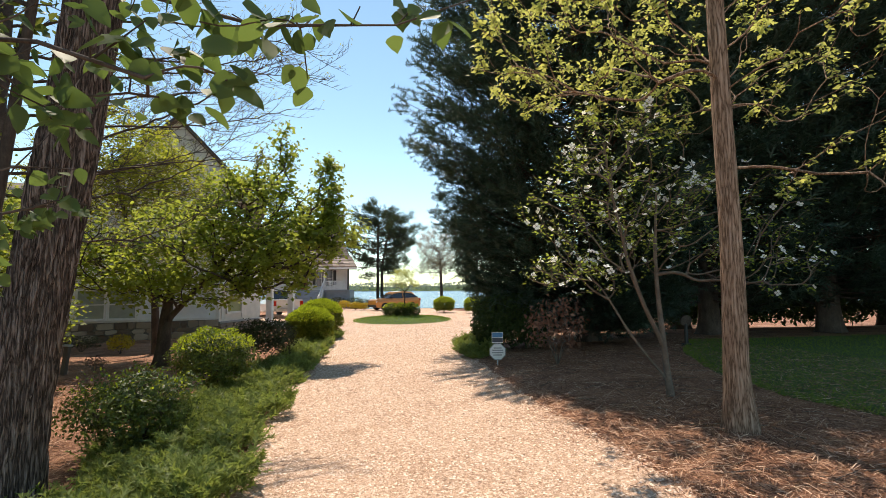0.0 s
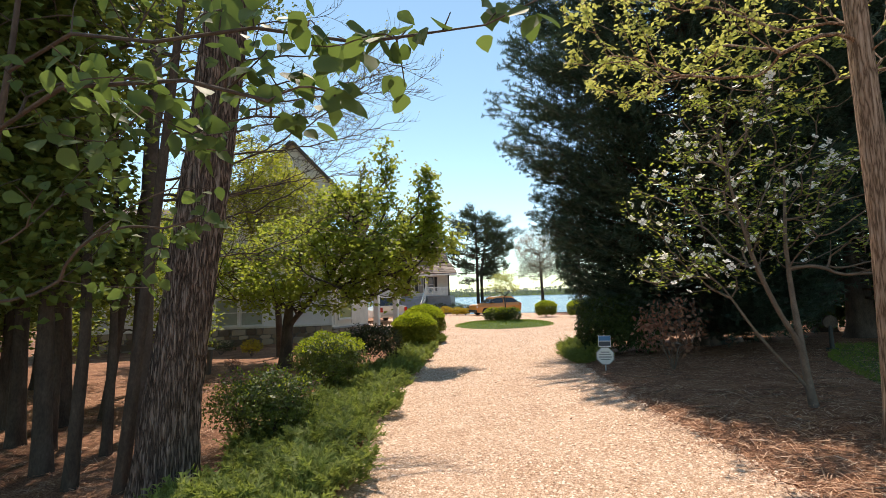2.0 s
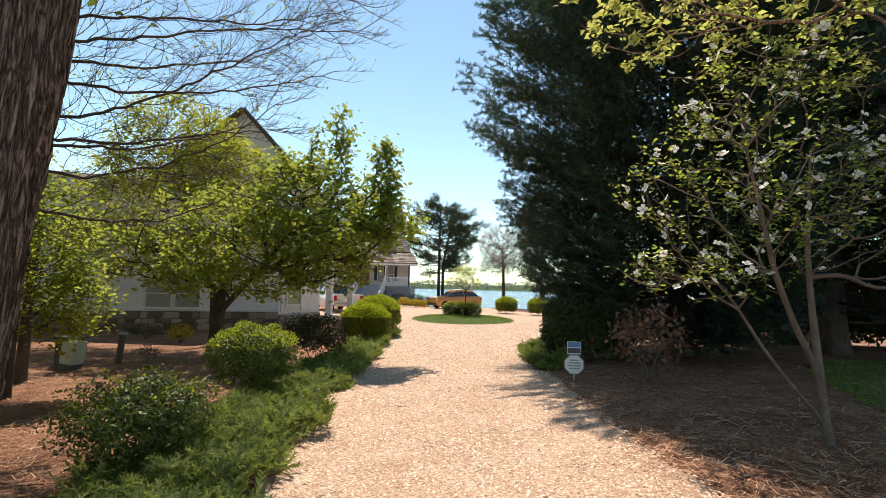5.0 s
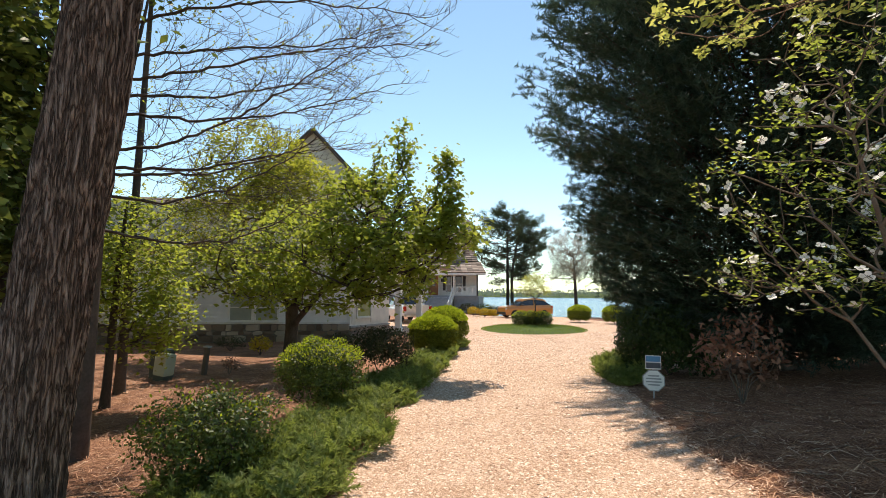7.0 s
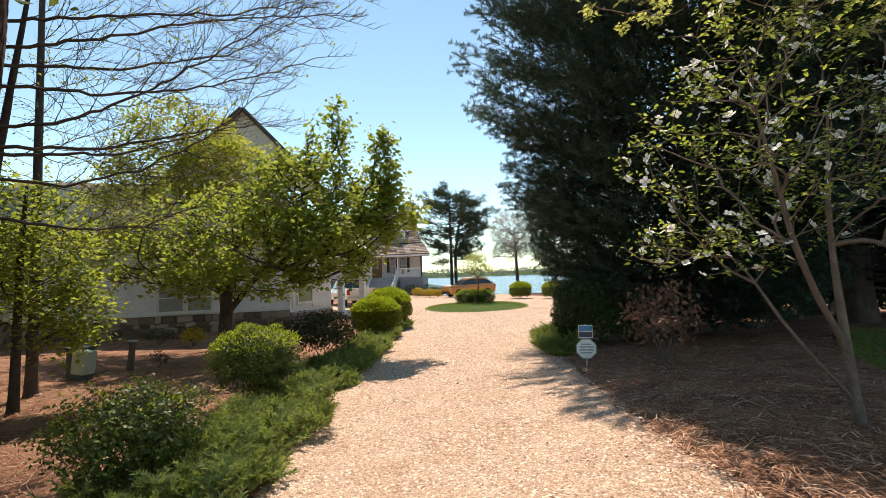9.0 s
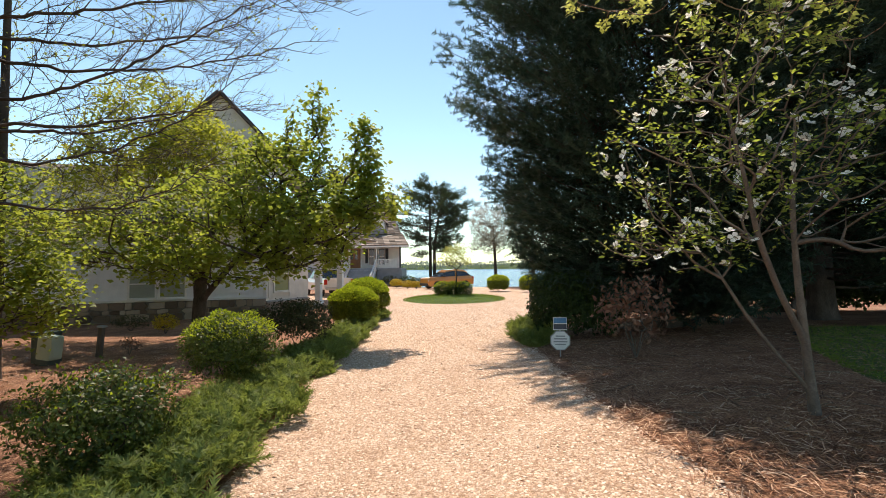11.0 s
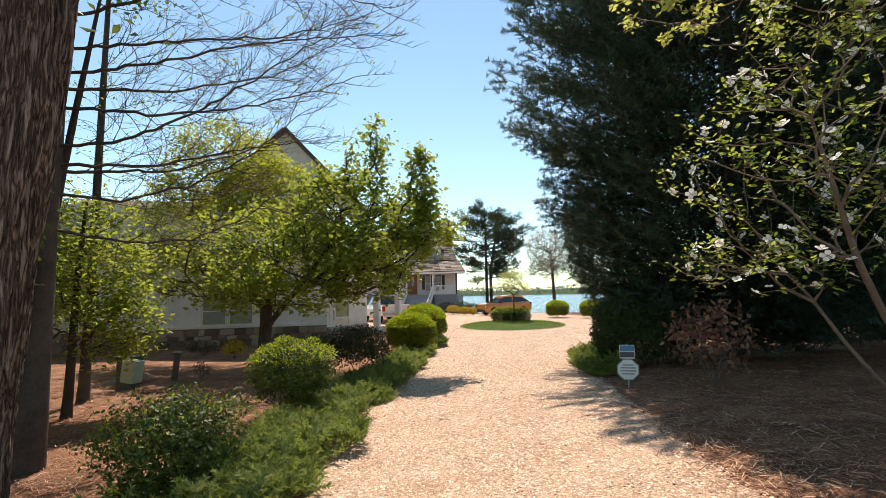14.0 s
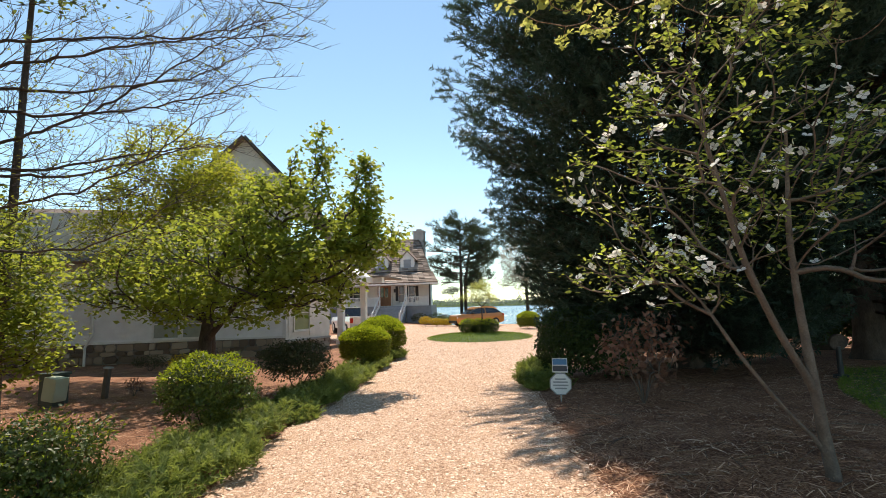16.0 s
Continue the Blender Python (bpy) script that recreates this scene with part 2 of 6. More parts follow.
def stony(name, stops, cell, wide, bump, dist):
    """Loose stones: each cell has a tone of its own, with dark joints and broad worn patches."""
    m, n, l, p = material(name)
    geo = n.new("ShaderNodeNewGeometry")
    cells, gaps, broad = n.new("ShaderNodeTexVoronoi"), n.new("ShaderNodeTexVoronoi"), n.new("ShaderNodeTexNoise")
    for v in (cells, gaps):
        v.inputs["Scale"].default_value = cell
        l.new(geo.outputs["Position"], v.inputs["Vector"])
    gaps.feature = 'DISTANCE_TO_EDGE'
    broad.inputs["Scale"].default_value, broad.inputs["Detail"].default_value = wide, 5
    l.new(geo.outputs["Position"], broad.inputs["Vector"])
    sep = n.new("ShaderNodeSeparateColor")
    l.new(cells.outputs["Color"], sep.inputs[0])
    mx = n.new("ShaderNodeMix")
    mx.inputs[0].default_value = 0.45
    l.new(sep.outputs[0], mx.inputs[2])
    l.new(broad.outputs[0], mx.inputs[3])
    r = ramp(n, stops)
    l.new(mx.outputs[0], r.inputs[0])
    edge = ramp(n, [(0.0, (0.42, 0.36, 0.3)), (0.09, (1, 1, 1))])
    l.new(gaps.outputs["Distance"], edge.inputs[0])
    mul = n.new("ShaderNodeMix")
    mul.data_type, mul.blend_type = 'RGBA', 'MULTIPLY'
    mul.inputs[0].default_value = 1.0
    l.new(r.outputs[0], mul.inputs[6])
    l.new(edge.outputs[0], mul.inputs[7])
    l.new(mul.outputs[2], p.inputs["Base Color"])
    p.inputs["Roughness"].default_value, p.inputs["Specular IOR Level"].default_value = 0.85, 0.3
    bp = n.new("ShaderNodeBump")
    bp.inputs["Strength"].default_value, bp.inputs["Distance"].default_value = bump, dist
    l.new(gaps.outputs["Distance"], bp.inputs["Height"])
    l.new(bp.outputs[0], p.inputs["Normal"])
    return m


def leafy(name, stops, through_col, trans=0.45, rough=0.5, spec=0.2):
    """A leaf: coloured leaf by leaf, letting light through."""
    m, n, l, p = material(name)
    geo = n.new("ShaderNodeNewGeometry")
    tex = n.new("ShaderNodeTexNoise")
    tex.inputs["Scale"].default_value = 1.1
    mx = n.new("ShaderNodeMix")
    mx.inputs[0].default_value = 0.45
    l.new(geo.outputs["Position"], tex.inputs["Vector"])
    l.new(geo.outputs["Random Per Island"], mx.inputs[2])
    l.new(tex.outputs[0], mx.inputs[3])
    r = ramp(n, stops)
    l.new(mx.outputs[0], r.inputs[0])
    l.new(r.outputs[0], p.inputs["Base Color"])
    p.inputs["Roughness"].default_value, p.inputs["Specular IOR Level"].default_value = rough, spec
    t = n.new("ShaderNodeBsdfTranslucent")
    mc = n.new("ShaderNodeMix")
    mc.data_type = 'RGBA'
    mc.inputs[0].default_value = 0.55
    mc.inputs[7].default_value = (*through_col, 1)
    l.new(r.outputs[0], mc.inputs[6])
    l.new(mc.outputs[2], t.inputs["Color"])
    s = n.new("ShaderNodeMixShader")
    s.inputs[0].default_value = trans
    l.new(p.outputs[0], s.inputs[1])
    l.new(t.outputs[0], s.inputs[2])
    l.new(s.outputs[0], n["Material Output"].inputs[0])
    return m


def painted(name, col, rough=0.5, metal=0.0, coat=0.0, vary=0.08, scale=3.0):
    c2 = tuple(c * (1 - vary * 2) for c in col)
    m = surface(name, [(0.35, c2), (0.6, col)], scale=scale, fine=60, rough=rough, bump=0.05, dist=0.002, metal=metal, mix=0.4)
    m.node_tree.nodes["Principled BSDF"].inputs["Coat Weight"].default_value = coat
    return m


M_STRAW = surface("pine_straw", [(0.36, (0.07, 0.028, 0.014)), (0.46, (0.2, 0.085, 0.043)), (0.55, (0.36, 0.18, 0.1)), (0.66, (0.52, 0.31, 0.19))], scale=1.6, fine=45, rough=0.9, bump=1.0, dist=0.04, mix=0.72)
M_GRAVEL = stony("gravel", [(0.12, (0.35, 0.205, 0.125)), (0.35, (0.57, 0.375, 0.25)), (0.6, (0.72, 0.5, 0.36)), (0.85, (0.86, 0.68, 0.54))], 52.0, 1.3, 1.0, 0.025)
M_PEBBLE = surface("pebbles", [(0.1, (0.29, 0.165, 0.1)), (0.35, (0.53, 0.345, 0.23)), (0.65, (0.7, 0.5, 0.365)), (0.9, (0.86, 0.7, 0.56))], scale=3, fine=120, rough=0.75, bump=0.2, dist=0.003, island=0.9)
M_NEEDLE = surface("straw_needles", [(0.1, (0.11, 0.042, 0.022)), (0.4, (0.31, 0.14, 0.074)), (0.7, (0.52, 0.29, 0.17)), (0.95, (0.7, 0.48, 0.33))], scale=2, fine=30, rough=0.7, bump=0, island=0.9)
M_GRASS_SOIL = surface("turf", [(0.3, (0.035, 0.055, 0.018)), (0.55, (0.075, 0.12, 0.03)), (0.75, (0.12, 0.17, 0.05))], scale=1.0, fine=60, rough=0.95, bump=0.8, dist=0.02)
M_GRASS = leafy("grass_blades", [(0.1, (0.07, 0.125, 0.02)), (0.5, (0.15, 0.22, 0.035)), (0.9, (0.27, 0.32, 0.06))], (0.3, 0.42, 0.05), 0.35, 0.6)
M_BARK_D = surface("dogwood_bark", [(0.3, (0.085, 0.068, 0.056)), (0.55, (0.16, 0.125, 0.1)), (0.75, (0.26, 0.215, 0.175))], scale=9, fine=60, rough=0.9, bump=0.6, dist=0.006, spec=0.2)
M_BARK_DK = surface("dark_bark", [(0.3, (0.035, 0.027, 0.022)), (0.55, (0.085, 0.065, 0.052)), (0.75, (0.15, 0.118, 0.095))], scale=8, fine=50, rough=0.92, bump=0.6, dist=0.01, stretch=(1, 1, 0.4), spec=0.2)
M_TWIG = surface("bare_twigs", [(0.3, (0.05, 0.04, 0.034)), (0.6, (0.12, 0.095, 0.08)), (0.8, (0.2, 0.165, 0.14))], scale=4, fine=30, rough=0.9, bump=0, spec=0.2)
M_LEAF_MAPLE = leafy("green_leaves", [(0.15, (0.035, 0.068, 0.014)), (0.5, (0.11, 0.165, 0.03)), (0.85, (0.26, 0.32, 0.055))], (0.68, 0.74, 0.09), 0.5)
M_LEAF_YEL = leafy("yellow_green_leaves", [(0.15, (0.10, 0.13, 0.02)), (0.5, (0.2, 0.23, 0.03)), (0.85, (0.32, 0.32, 0.05))], (0.62, 0.62, 0.06), 0.58)
M_LEAF_DOG = leafy("dogwood_leaves", [(0.15, (0.07, 0.105, 0.03)), (0.5, (0.15, 0.21, 0.05)), (0.85, (0.27, 0.34, 0.08))], (0.6, 0.7, 0.09), 0.52)
M_LEAF_PALE = leafy("pale_spring_leaves", [(0.15, (0.17, 0.2, 0.045)), (0.5, (0.28, 0.31, 0.07)), (0.85, (0.4, 0.42, 0.12))], (0.75, 0.76, 0.2), 0.55)
M_PETAL = leafy("white_bracts", [(0.1, (0.78, 0.77, 0.72)), (0.9, (0.88, 0.88, 0.85))], (0.9, 0.9, 0.86), 0.4)
M_LEAF_BIG = leafy("broad_leaves", [(0.15, (0.035, 0.065, 0.022)), (0.5, (0.07, 0.11, 0.038)), (0.85, (0.11, 0.155, 0.05))], (0.24, 0.36, 0.06), 0.4, 0.55)
M_LEAF_WOOD = leafy("woodland_leaves", [(0.15, (0.05, 0.08, 0.02)), (0.5, (0.1, 0.15, 0.035)), (0.85, (0.17, 0.22, 0.05))], (0.24, 0.27, 0.045), 0.36)
M_CYPRESS = leafy("cypress_sprays", [(0.15, (0.02, 0.037, 0.026)), (0.5, (0.042, 0.073, 0.05)), (0.85, (0.078, 0.12, 0.09))], (0.08, 0.14, 0.06), 0.2, 0.5)
M_DEADFOLIAGE = leafy("brown_sprays", [(0.15, (0.06, 0.035, 0.02)), (0.5, (0.075, 0.045, 0.028)), (0.85, (0.11, 0.07, 0.042))], (0.1, 0.05, 0.03), 0.1, 0.8)
M_PINE = leafy("pine_needles", [(0.15, (0.03, 0.045, 0.025)), (0.5, (0.05, 0.07, 0.036)), (0.85, (0.08, 0.10, 0.05))], (0.08, 0.11, 0.04), 0.2, 0.6)
M_JUNIPER = leafy("juniper_sprigs", [(0.15, (0.045, 0.072, 0.02)), (0.5, (0.13, 0.175, 0.045)), (0.85, (0.27, 0.31, 0.09))], (0.45, 0.54, 0.1), 0.38, 0.55)
M_BUSH = leafy("shrub_leaves", [(0.15, (0.022, 0.042, 0.01)), (0.5, (0.055, 0.088, 0.018)), (0.85, (0.15, 0.19, 0.03))], (0.26, 0.33, 0.035), 0.25, 0.45, 0.35)
M_BUSH_MID = leafy("clipped_shrub_leaves", [(0.15, (0.05, 0.075, 0.01)), (0.5, (0.12, 0.155, 0.018)), (0.85, (0.24, 0.27, 0.03))], (0.4, 0.46, 0.04), 0.3, 0.6)
M_BUSH_DK = leafy("dark_shrub_leaves", [(0.15, (0.03, 0.036, 0.016)), (0.5, (0.055, 0.062, 0.026)), (0.85, (0.09, 0.09, 0.04))], (0.12, 0.13, 0.04), 0.2, 0.65)
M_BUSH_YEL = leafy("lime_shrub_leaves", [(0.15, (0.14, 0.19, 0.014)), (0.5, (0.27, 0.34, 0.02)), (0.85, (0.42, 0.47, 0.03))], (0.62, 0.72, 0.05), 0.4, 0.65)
M_BUSH_GOLD = leafy("golden_shrub_leaves", [(0.15, (0.3, 0.2, 0.015)), (0.5, (0.46, 0.33, 0.02)), (0.85, (0.6, 0.46, 0.04))], (0.65, 0.48, 0.04), 0.3, 0.5)
M_BOX = leafy("boxwood_leaves", [(0.15, (0.016, 0.032, 0.010)), (0.5, (0.034, 0.06, 0.017)), (0.85, (0.06, 0.095, 0.027))], (0.12, 0.18, 0.03), 0.25, 0.6)
M_DRY = leafy("dry_leaves", [(0.15, (0.13, 0.06, 0.04)), (0.5, (0.23, 0.12, 0.08)), (0.85, (0.34, 0.2, 0.14))], (0.3, 0.15, 0.09), 0.3, 0.7)
M_WHITE = painted("white_paint", (0.78, 0.77, 0.74), 0.55)
M_CREAM = painted("cream_paint", (0.72, 0.68, 0.6), 0.55)
M_SIDING = painted("white_clapboard", (0.83, 0.83, 0.83), 0.6, vary=0.06)
M_MORTAR = surface("mortar", [(0.3, (0.13, 0.115, 0.1)), (0.7, (0.24, 0.215, 0.19))], scale=5, fine=60, rough=0.95, bump=0.5)
M_SHAKE = surface("weathered_shakes", [(0.3, (0.12, 0.09, 0.072)), (0.5, (0.23, 0.18, 0.145)), (0.72, (0.36, 0.295, 0.245))], scale=2.5, fine=24, rough=0.9, bump=0.5, dist=0.02, stretch=(1, 1, 3), island=0.6)
M_ROOF = surface("brown_roof", [(0.3, (0.13, 0.1, 0.08)), (0.7, (0.24, 0.195, 0.16))], scale=2, fine=25, rough=0.9, bump=0.5)
M_DARKTRIM = painted("dark_trim", (0.06, 0.055, 0.055), 0.6)
M_GREYDECK = painted("grey_deck_paint", (0.3, 0.31, 0.33), 0.6, vary=0.12)
M_DOORWOOD = surface("varnished_door", [(0.3, (0.19, 0.075, 0.028)), (0.7, (0.36, 0.16, 0.065))], scale=3, fine=30, rough=0.4, bump=0.1, stretch=(1, 1, 0.15))
M_SHUTTER = painted("black_shutters", (0.03, 0.03, 0.035), 0.5)
M_CHIM = surface("chimney_stucco", [(0.3, (0.3, 0.285, 0.265)), (0.7, (0.45, 0.43, 0.4))], scale=2, fine=25, rough=0.9, bump=0.4)
M_TERRACOTTA = painted("brick_edging", (0.4, 0.17, 0.1), 0.85)
M_CARORANGE = painted("orange_car_paint", (0.5, 0.21, 0.045), 0.3, 0.2, 0.8, 0.03)
M_CARWHITE = painted("white_car_paint", (0.75, 0.73, 0.69), 0.3, 0.0, 0.7, 0.03)
M_TYRE = painted("tyre_rubber", (0.025, 0.025, 0.025), 0.85)
M_RIM = painted("alloy_rim", (0.5, 0.5, 0.5), 0.35, 0.9)
M_BLACK = painted("black_plastic", (0.03, 0.032, 0.032), 0.55)
M_LAMP_RED = painted("red_lens", (0.45, 0.03, 0.02), 0.2)
M_UTIL = painted("pale_green_utility_paint", (0.42, 0.48, 0.36), 0.5)
M_UTIL_DK = painted("dark_green_utility_paint", (0.05, 0.075, 0.06), 0.5)
M_POSTWOOD = surface("weathered_post_wood", [(0.3, (0.09, 0.065, 0.05)), (0.7, (0.2, 0.155, 0.12))], scale=4, fine=40, rough=0.9, bump=0.5, stretch=(1, 1, 0.2))
M_CONCRETE = surface("concrete", [(0.3, (0.26, 0.25, 0.235)), (0.7, (0.42, 0.41, 0.385))], scale=6, fine=50, rough=0.9, bump=0.4)
M_SIGN_WHITE = painted("sign_plate_white", (0.7, 0.72, 0.72), 0.4)
M_SIGN_BLUE = painted("sign_blue", (0.06, 0.22, 0.42), 0.4)
M_SIGN_DARK = painted("sign_dark", (0.06, 0.07, 0.09), 0.5)
M_SIGN_GREY = painted("sign_grey", (0.28, 0.3, 0.32), 0.5)
M_METAL = painted("galvanised_metal", (0.45, 0.46, 0.47), 0.4, 0.8)
M_CURTAIN = painted("curtained_pane", (0.36, 0.4, 0.34), 0.15)
M_OLIVE = painted("olive_blind", (0.30, 0.31, 0.13), 0.5)
M_BUD = leafy("pale_buds", [(0.1, (0.3, 0.25, 0.2)), (0.9, (0.5, 0.45, 0.36))], (0.55, 0.5, 0.38), 0.4, 0.8)
# distance haze is mixed into these pale bluish leaf tones
M_HAZEDTREES = leafy("hazed_far_woods", [(0.1, (0.16, 0.21, 0.2)), (0.5, (0.21, 0.26, 0.24)), (0.9, (0.27, 0.32, 0.28))], (0.25, 0.3, 0.24), 0.3, 0.9)


def glass_mat(name, tint):
    m, n, l, p = material(name)
    p.inputs["Base Color"].default_value = (*tint, 1)
    p.inputs["Roughness"].default_value = 0.05
    p.inputs["Specular IOR Level"].default_value = 0.8
    return m


M_GLASS = glass_mat("window_glass", (0.05, 0.06, 0.065))
M_CARGLASS = glass_mat("tinted_car_glass", (0.015, 0.017, 0.02))


def water_mat():
    m, n, l, p = material("lake_water")
    geo = n.new("ShaderNodeNewGeometry")
    mp = n.new("ShaderNodeMapping")
    mp.inputs["Scale"].default_value = (0.35, 1.0, 1)
    l.new(geo.outputs["Position"], mp.inputs[0])
    a, b = n.new("ShaderNodeTexNoise"), n.new("ShaderNodeTexNoise")
    a.inputs["Scale"].default_value, b.inputs["Scale"].default_value = 0.9, 0.02
    a.inputs["Detail"].default_value = 5
    l.new(mp.outputs[0], a.inputs["Vector"])
    l.new(mp.outputs[0], b.inputs["Vector"])
    r = ramp(n, [(0.35, (0.035, 0.085, 0.13)), (0.65, (0.06, 0.13, 0.19))])
    l.new(b.outputs[0], r.inputs[0])
    l.new(r.outputs[0], p.inputs["Base Color"])
    p.inputs["Roughness"].default_value = 0.22
    bp = n.new("ShaderNodeBump")
    bp.inputs["Strength"].default_value, bp.inputs["Distance"].default_value = 0.7, 0.6
    l.new(a.outputs[0], bp.inputs["Height"])
    l.new(bp.outputs[0], p.inputs["Normal"])
    return m


M_WATER = water_mat()


def ridged_bark(name, stops, scale, stretch, dist):
    m, n, l, p = material(name)
    geo = n.new("ShaderNodeNewGeometry")
    warp = n.new("ShaderNodeTexNoise")
    warp.inputs["Scale"].default_value = 5.0
    l.new(geo.outputs["Position"], warp.inputs["Vector"])
    add = n.new("ShaderNodeMix")
    add.data_type = 'VECTOR'
    add.inputs[0].default_value = 0.012
    l.new(geo.outputs["Position"], add.inputs[4])
    l.new(warp.outputs["Color"], add.inputs[5])
    mp = n.new("ShaderNodeMapping")
    mp.inputs["Scale"].default_value = stretch
    l.new(add.outputs[1], mp.inputs[0])
    a, b = n.new("ShaderNodeTexNoise"), n.new("ShaderNodeTexNoise")
    a.inputs["Scale"].default_value, b.inputs["Scale"].default_value = scale, 70
    a.inputs["Detail"].default_value, b.inputs["Detail"].default_value = 3, 6
    l.new(mp.outputs[0], a.inputs["Vector"])
    l.new(mp.outputs[0], b.inputs["Vector"])
    c = n.new("ShaderNodeMath")
    c.operation = 'SUBTRACT'
    c.inputs[1].default_value = 0.5
    l.new(a.outputs[0], c.inputs[0])
    d = n.new("ShaderNodeMath")
    d.operation = 'ABSOLUTE'
    l.new(c.outputs[0], d.inputs[0])
    half = n.new("ShaderNodeMath")
    half.operation = 'MULTIPLY'
    half.inputs[1].default_value = 0.4
    l.new(b.outputs[0], half.inputs[0])
    k = n.new("ShaderNodeMath")
    k.operation = 'MULTIPLY_ADD'
    k.inputs[1].default_value = 3.2
    l.new(d.outputs[0], k.inputs[0])
    l.new(half.outputs[0], k.inputs[2])
    r = ramp(n, stops)
    l.new(k.outputs[0], r.inputs[0])
    l.new(r.outputs[0], p.inputs["Base Color"])
    p.inputs["Roughness"].default_value, p.inputs["Specular IOR Level"].default_value = 0.92, 0.2
    bp = n.new("ShaderNodeBump")
    bp.inputs["Strength"].default_value, bp.inputs["Distance"].default_value = 1.0, dist
    l.new(k.outputs[0], bp.inputs["Height"])
    l.new(bp.outputs[0], p.inputs["Normal"])
    return m


M_BARK = ridged_bark("furrowed_oak_bark", [(0.2, (0.035, 0.025, 0.02)), (0.38, (0.11, 0.08, 0.066)), (0.6, (0.22, 0.168, 0.142)), (0.9, (0.34, 0.27, 0.235))], 42.0, (1, 1, 0.07), 0.03)
M_BARK_R = ridged_bark("pale_ridged_bark", [(0.2, (0.1, 0.062, 0.04)), (0.4, (0.25, 0.165, 0.115)), (0.85, (0.4, 0.29, 0.215))], 34.0, (1, 1, 0.1), 0.012)


# ---- the lie of the land ----
def step01(a, b, v):
    u = np.clip((np.asarray(v, float) - a) / (b - a), 0, 1)
    return u * u * (3 - 2 * u)


LAKE_Z = -4.0


def ground_z(x, y):
    """The ground's height: it rises to the right of the drive, levels out at the turning court and falls to the lake behind it."""
    x, y = np.asarray(x, float), np.asarray(y, float)
    near = 0.056 * np.clip(x, -4.5, 5.0) + 0.02 * np.clip(x - 5, 0, 12) - 0.011 * np.clip(y, -20, 60) - 0.02 * np.clip(-x - 4.5, 0, 9)
    w = step01(13, 24, y)
    z = near * (1 - w) - 0.4 * w
    z = z + 0.25 * step01(34, 42, y) * step01(7, 11, -x)
    brink = 44.8 + 19 * step01(8.0, 11.0, -x)
    return z - 5.5 * step01(0, 12, y - brink)


def gz(x, y):
    return float(ground_z(x, y))


def graded(lo, hi, near_lo, near_hi, fine):
    core = np.arange(near_lo, near_hi + fine, fine)
    out, s = [], fine
    v = core[-1]
    while v < hi:
        s *= 1.35
        v += s
        out.append(min(v, hi))
    left, s, v = [], fine, core[0]
    while v > lo:
        s *= 1.35
        v -= s
        left.append(max(v, lo))
    return np.array(left[::-1] + list(core) + out)


def sheet(name, xs, ys, zfun, bumps=0.0):
    X, Y = np.meshgrid(xs, ys)
    Z = zfun(X, Y)
    if bumps:
        Z = Z + bumps * np.array([[noise.noise((x * 1.7, y * 1.7, 3.1)) for x in xs] for y in ys])
    v = np.stack([X, Y, Z], -1).reshape(-1, 3)
    i = np.arange(len(v)).reshape(len(ys), len(xs))
    f = np.stack([i[:-1, :-1], i[:-1, 1:], i[1:, 1:], i[1:, :-1]], -1).reshape(-1, 4)
    return np_mesh(name, v, f)


ground = place("ground", sheet("ground", graded(-2500, 2500, -20, 18, 0.3), graded(-300, 45.9, -6, 45.6, 0.3), ground_z, 0.0), M_STRAW, smooth=True)
tagged(ground, "brown pine straw mulch over sloping ground", "ground", kind="structure")
shore = place("shore", sheet("shore", graded(-2500, 2500, -20, 18, 1.0), np.array([45.9, 46.5, 47, 48, 50, 52, 54, 56, 60, 64, 68, 72, 76, 90, 2600.0]), lambda x, y: ground_z(x, y) - 0.002), M_GRASS_SOIL, smooth=True)
tagged(shore, "grassy bank that falls to the lake", "bank", kind="structure")
lake = place("water", sheet("water", np.array([-2500, -400, -60, 60, 400, 2500.0]), np.array([49, 60, 100, 200, 500, 900, 2500.0]), lambda x, y: x * 0 + LAKE_Z), M_WATER)
tagged(lake, "blue rippled lake water in the sun", "lake", kind="structure")

# drive: left and right edge by distance
EDGE_Y = [-14, 0, 4.2, 6.4, 8.6, 12.3, 16, 19, 21.5, 22.5, 24, 26, 30, 36, 39, 41, 44]
EDGE_L = [-0.9, -1.3, -1.85, -2.35, -2.85, -3.3, -3.95, -4.3, -4.7, -5.6, -8.2, -9.6, -12.5, -12.5, -11.5, -10.5, -6.5]
EDGE_R = [3.4, 2.35, 1.65, 1.2, 0.92, 0.5, 0.55, 1.5, 3.0, 4.0, 5.5, 7, 8, 6.2, 1.5, -0.6, -1.2]


def drive_left(y):
    return np.interp(y, EDGE_Y, EDGE_L)


def drive_right(y):
    return np.interp(y, EDGE_Y, EDGE_R)


def drive_z(x, y, t):
    return ground_z(x, y) + 0.018 + 0.014 * np.exp(-((t - 0.5) / 0.12) ** 2)


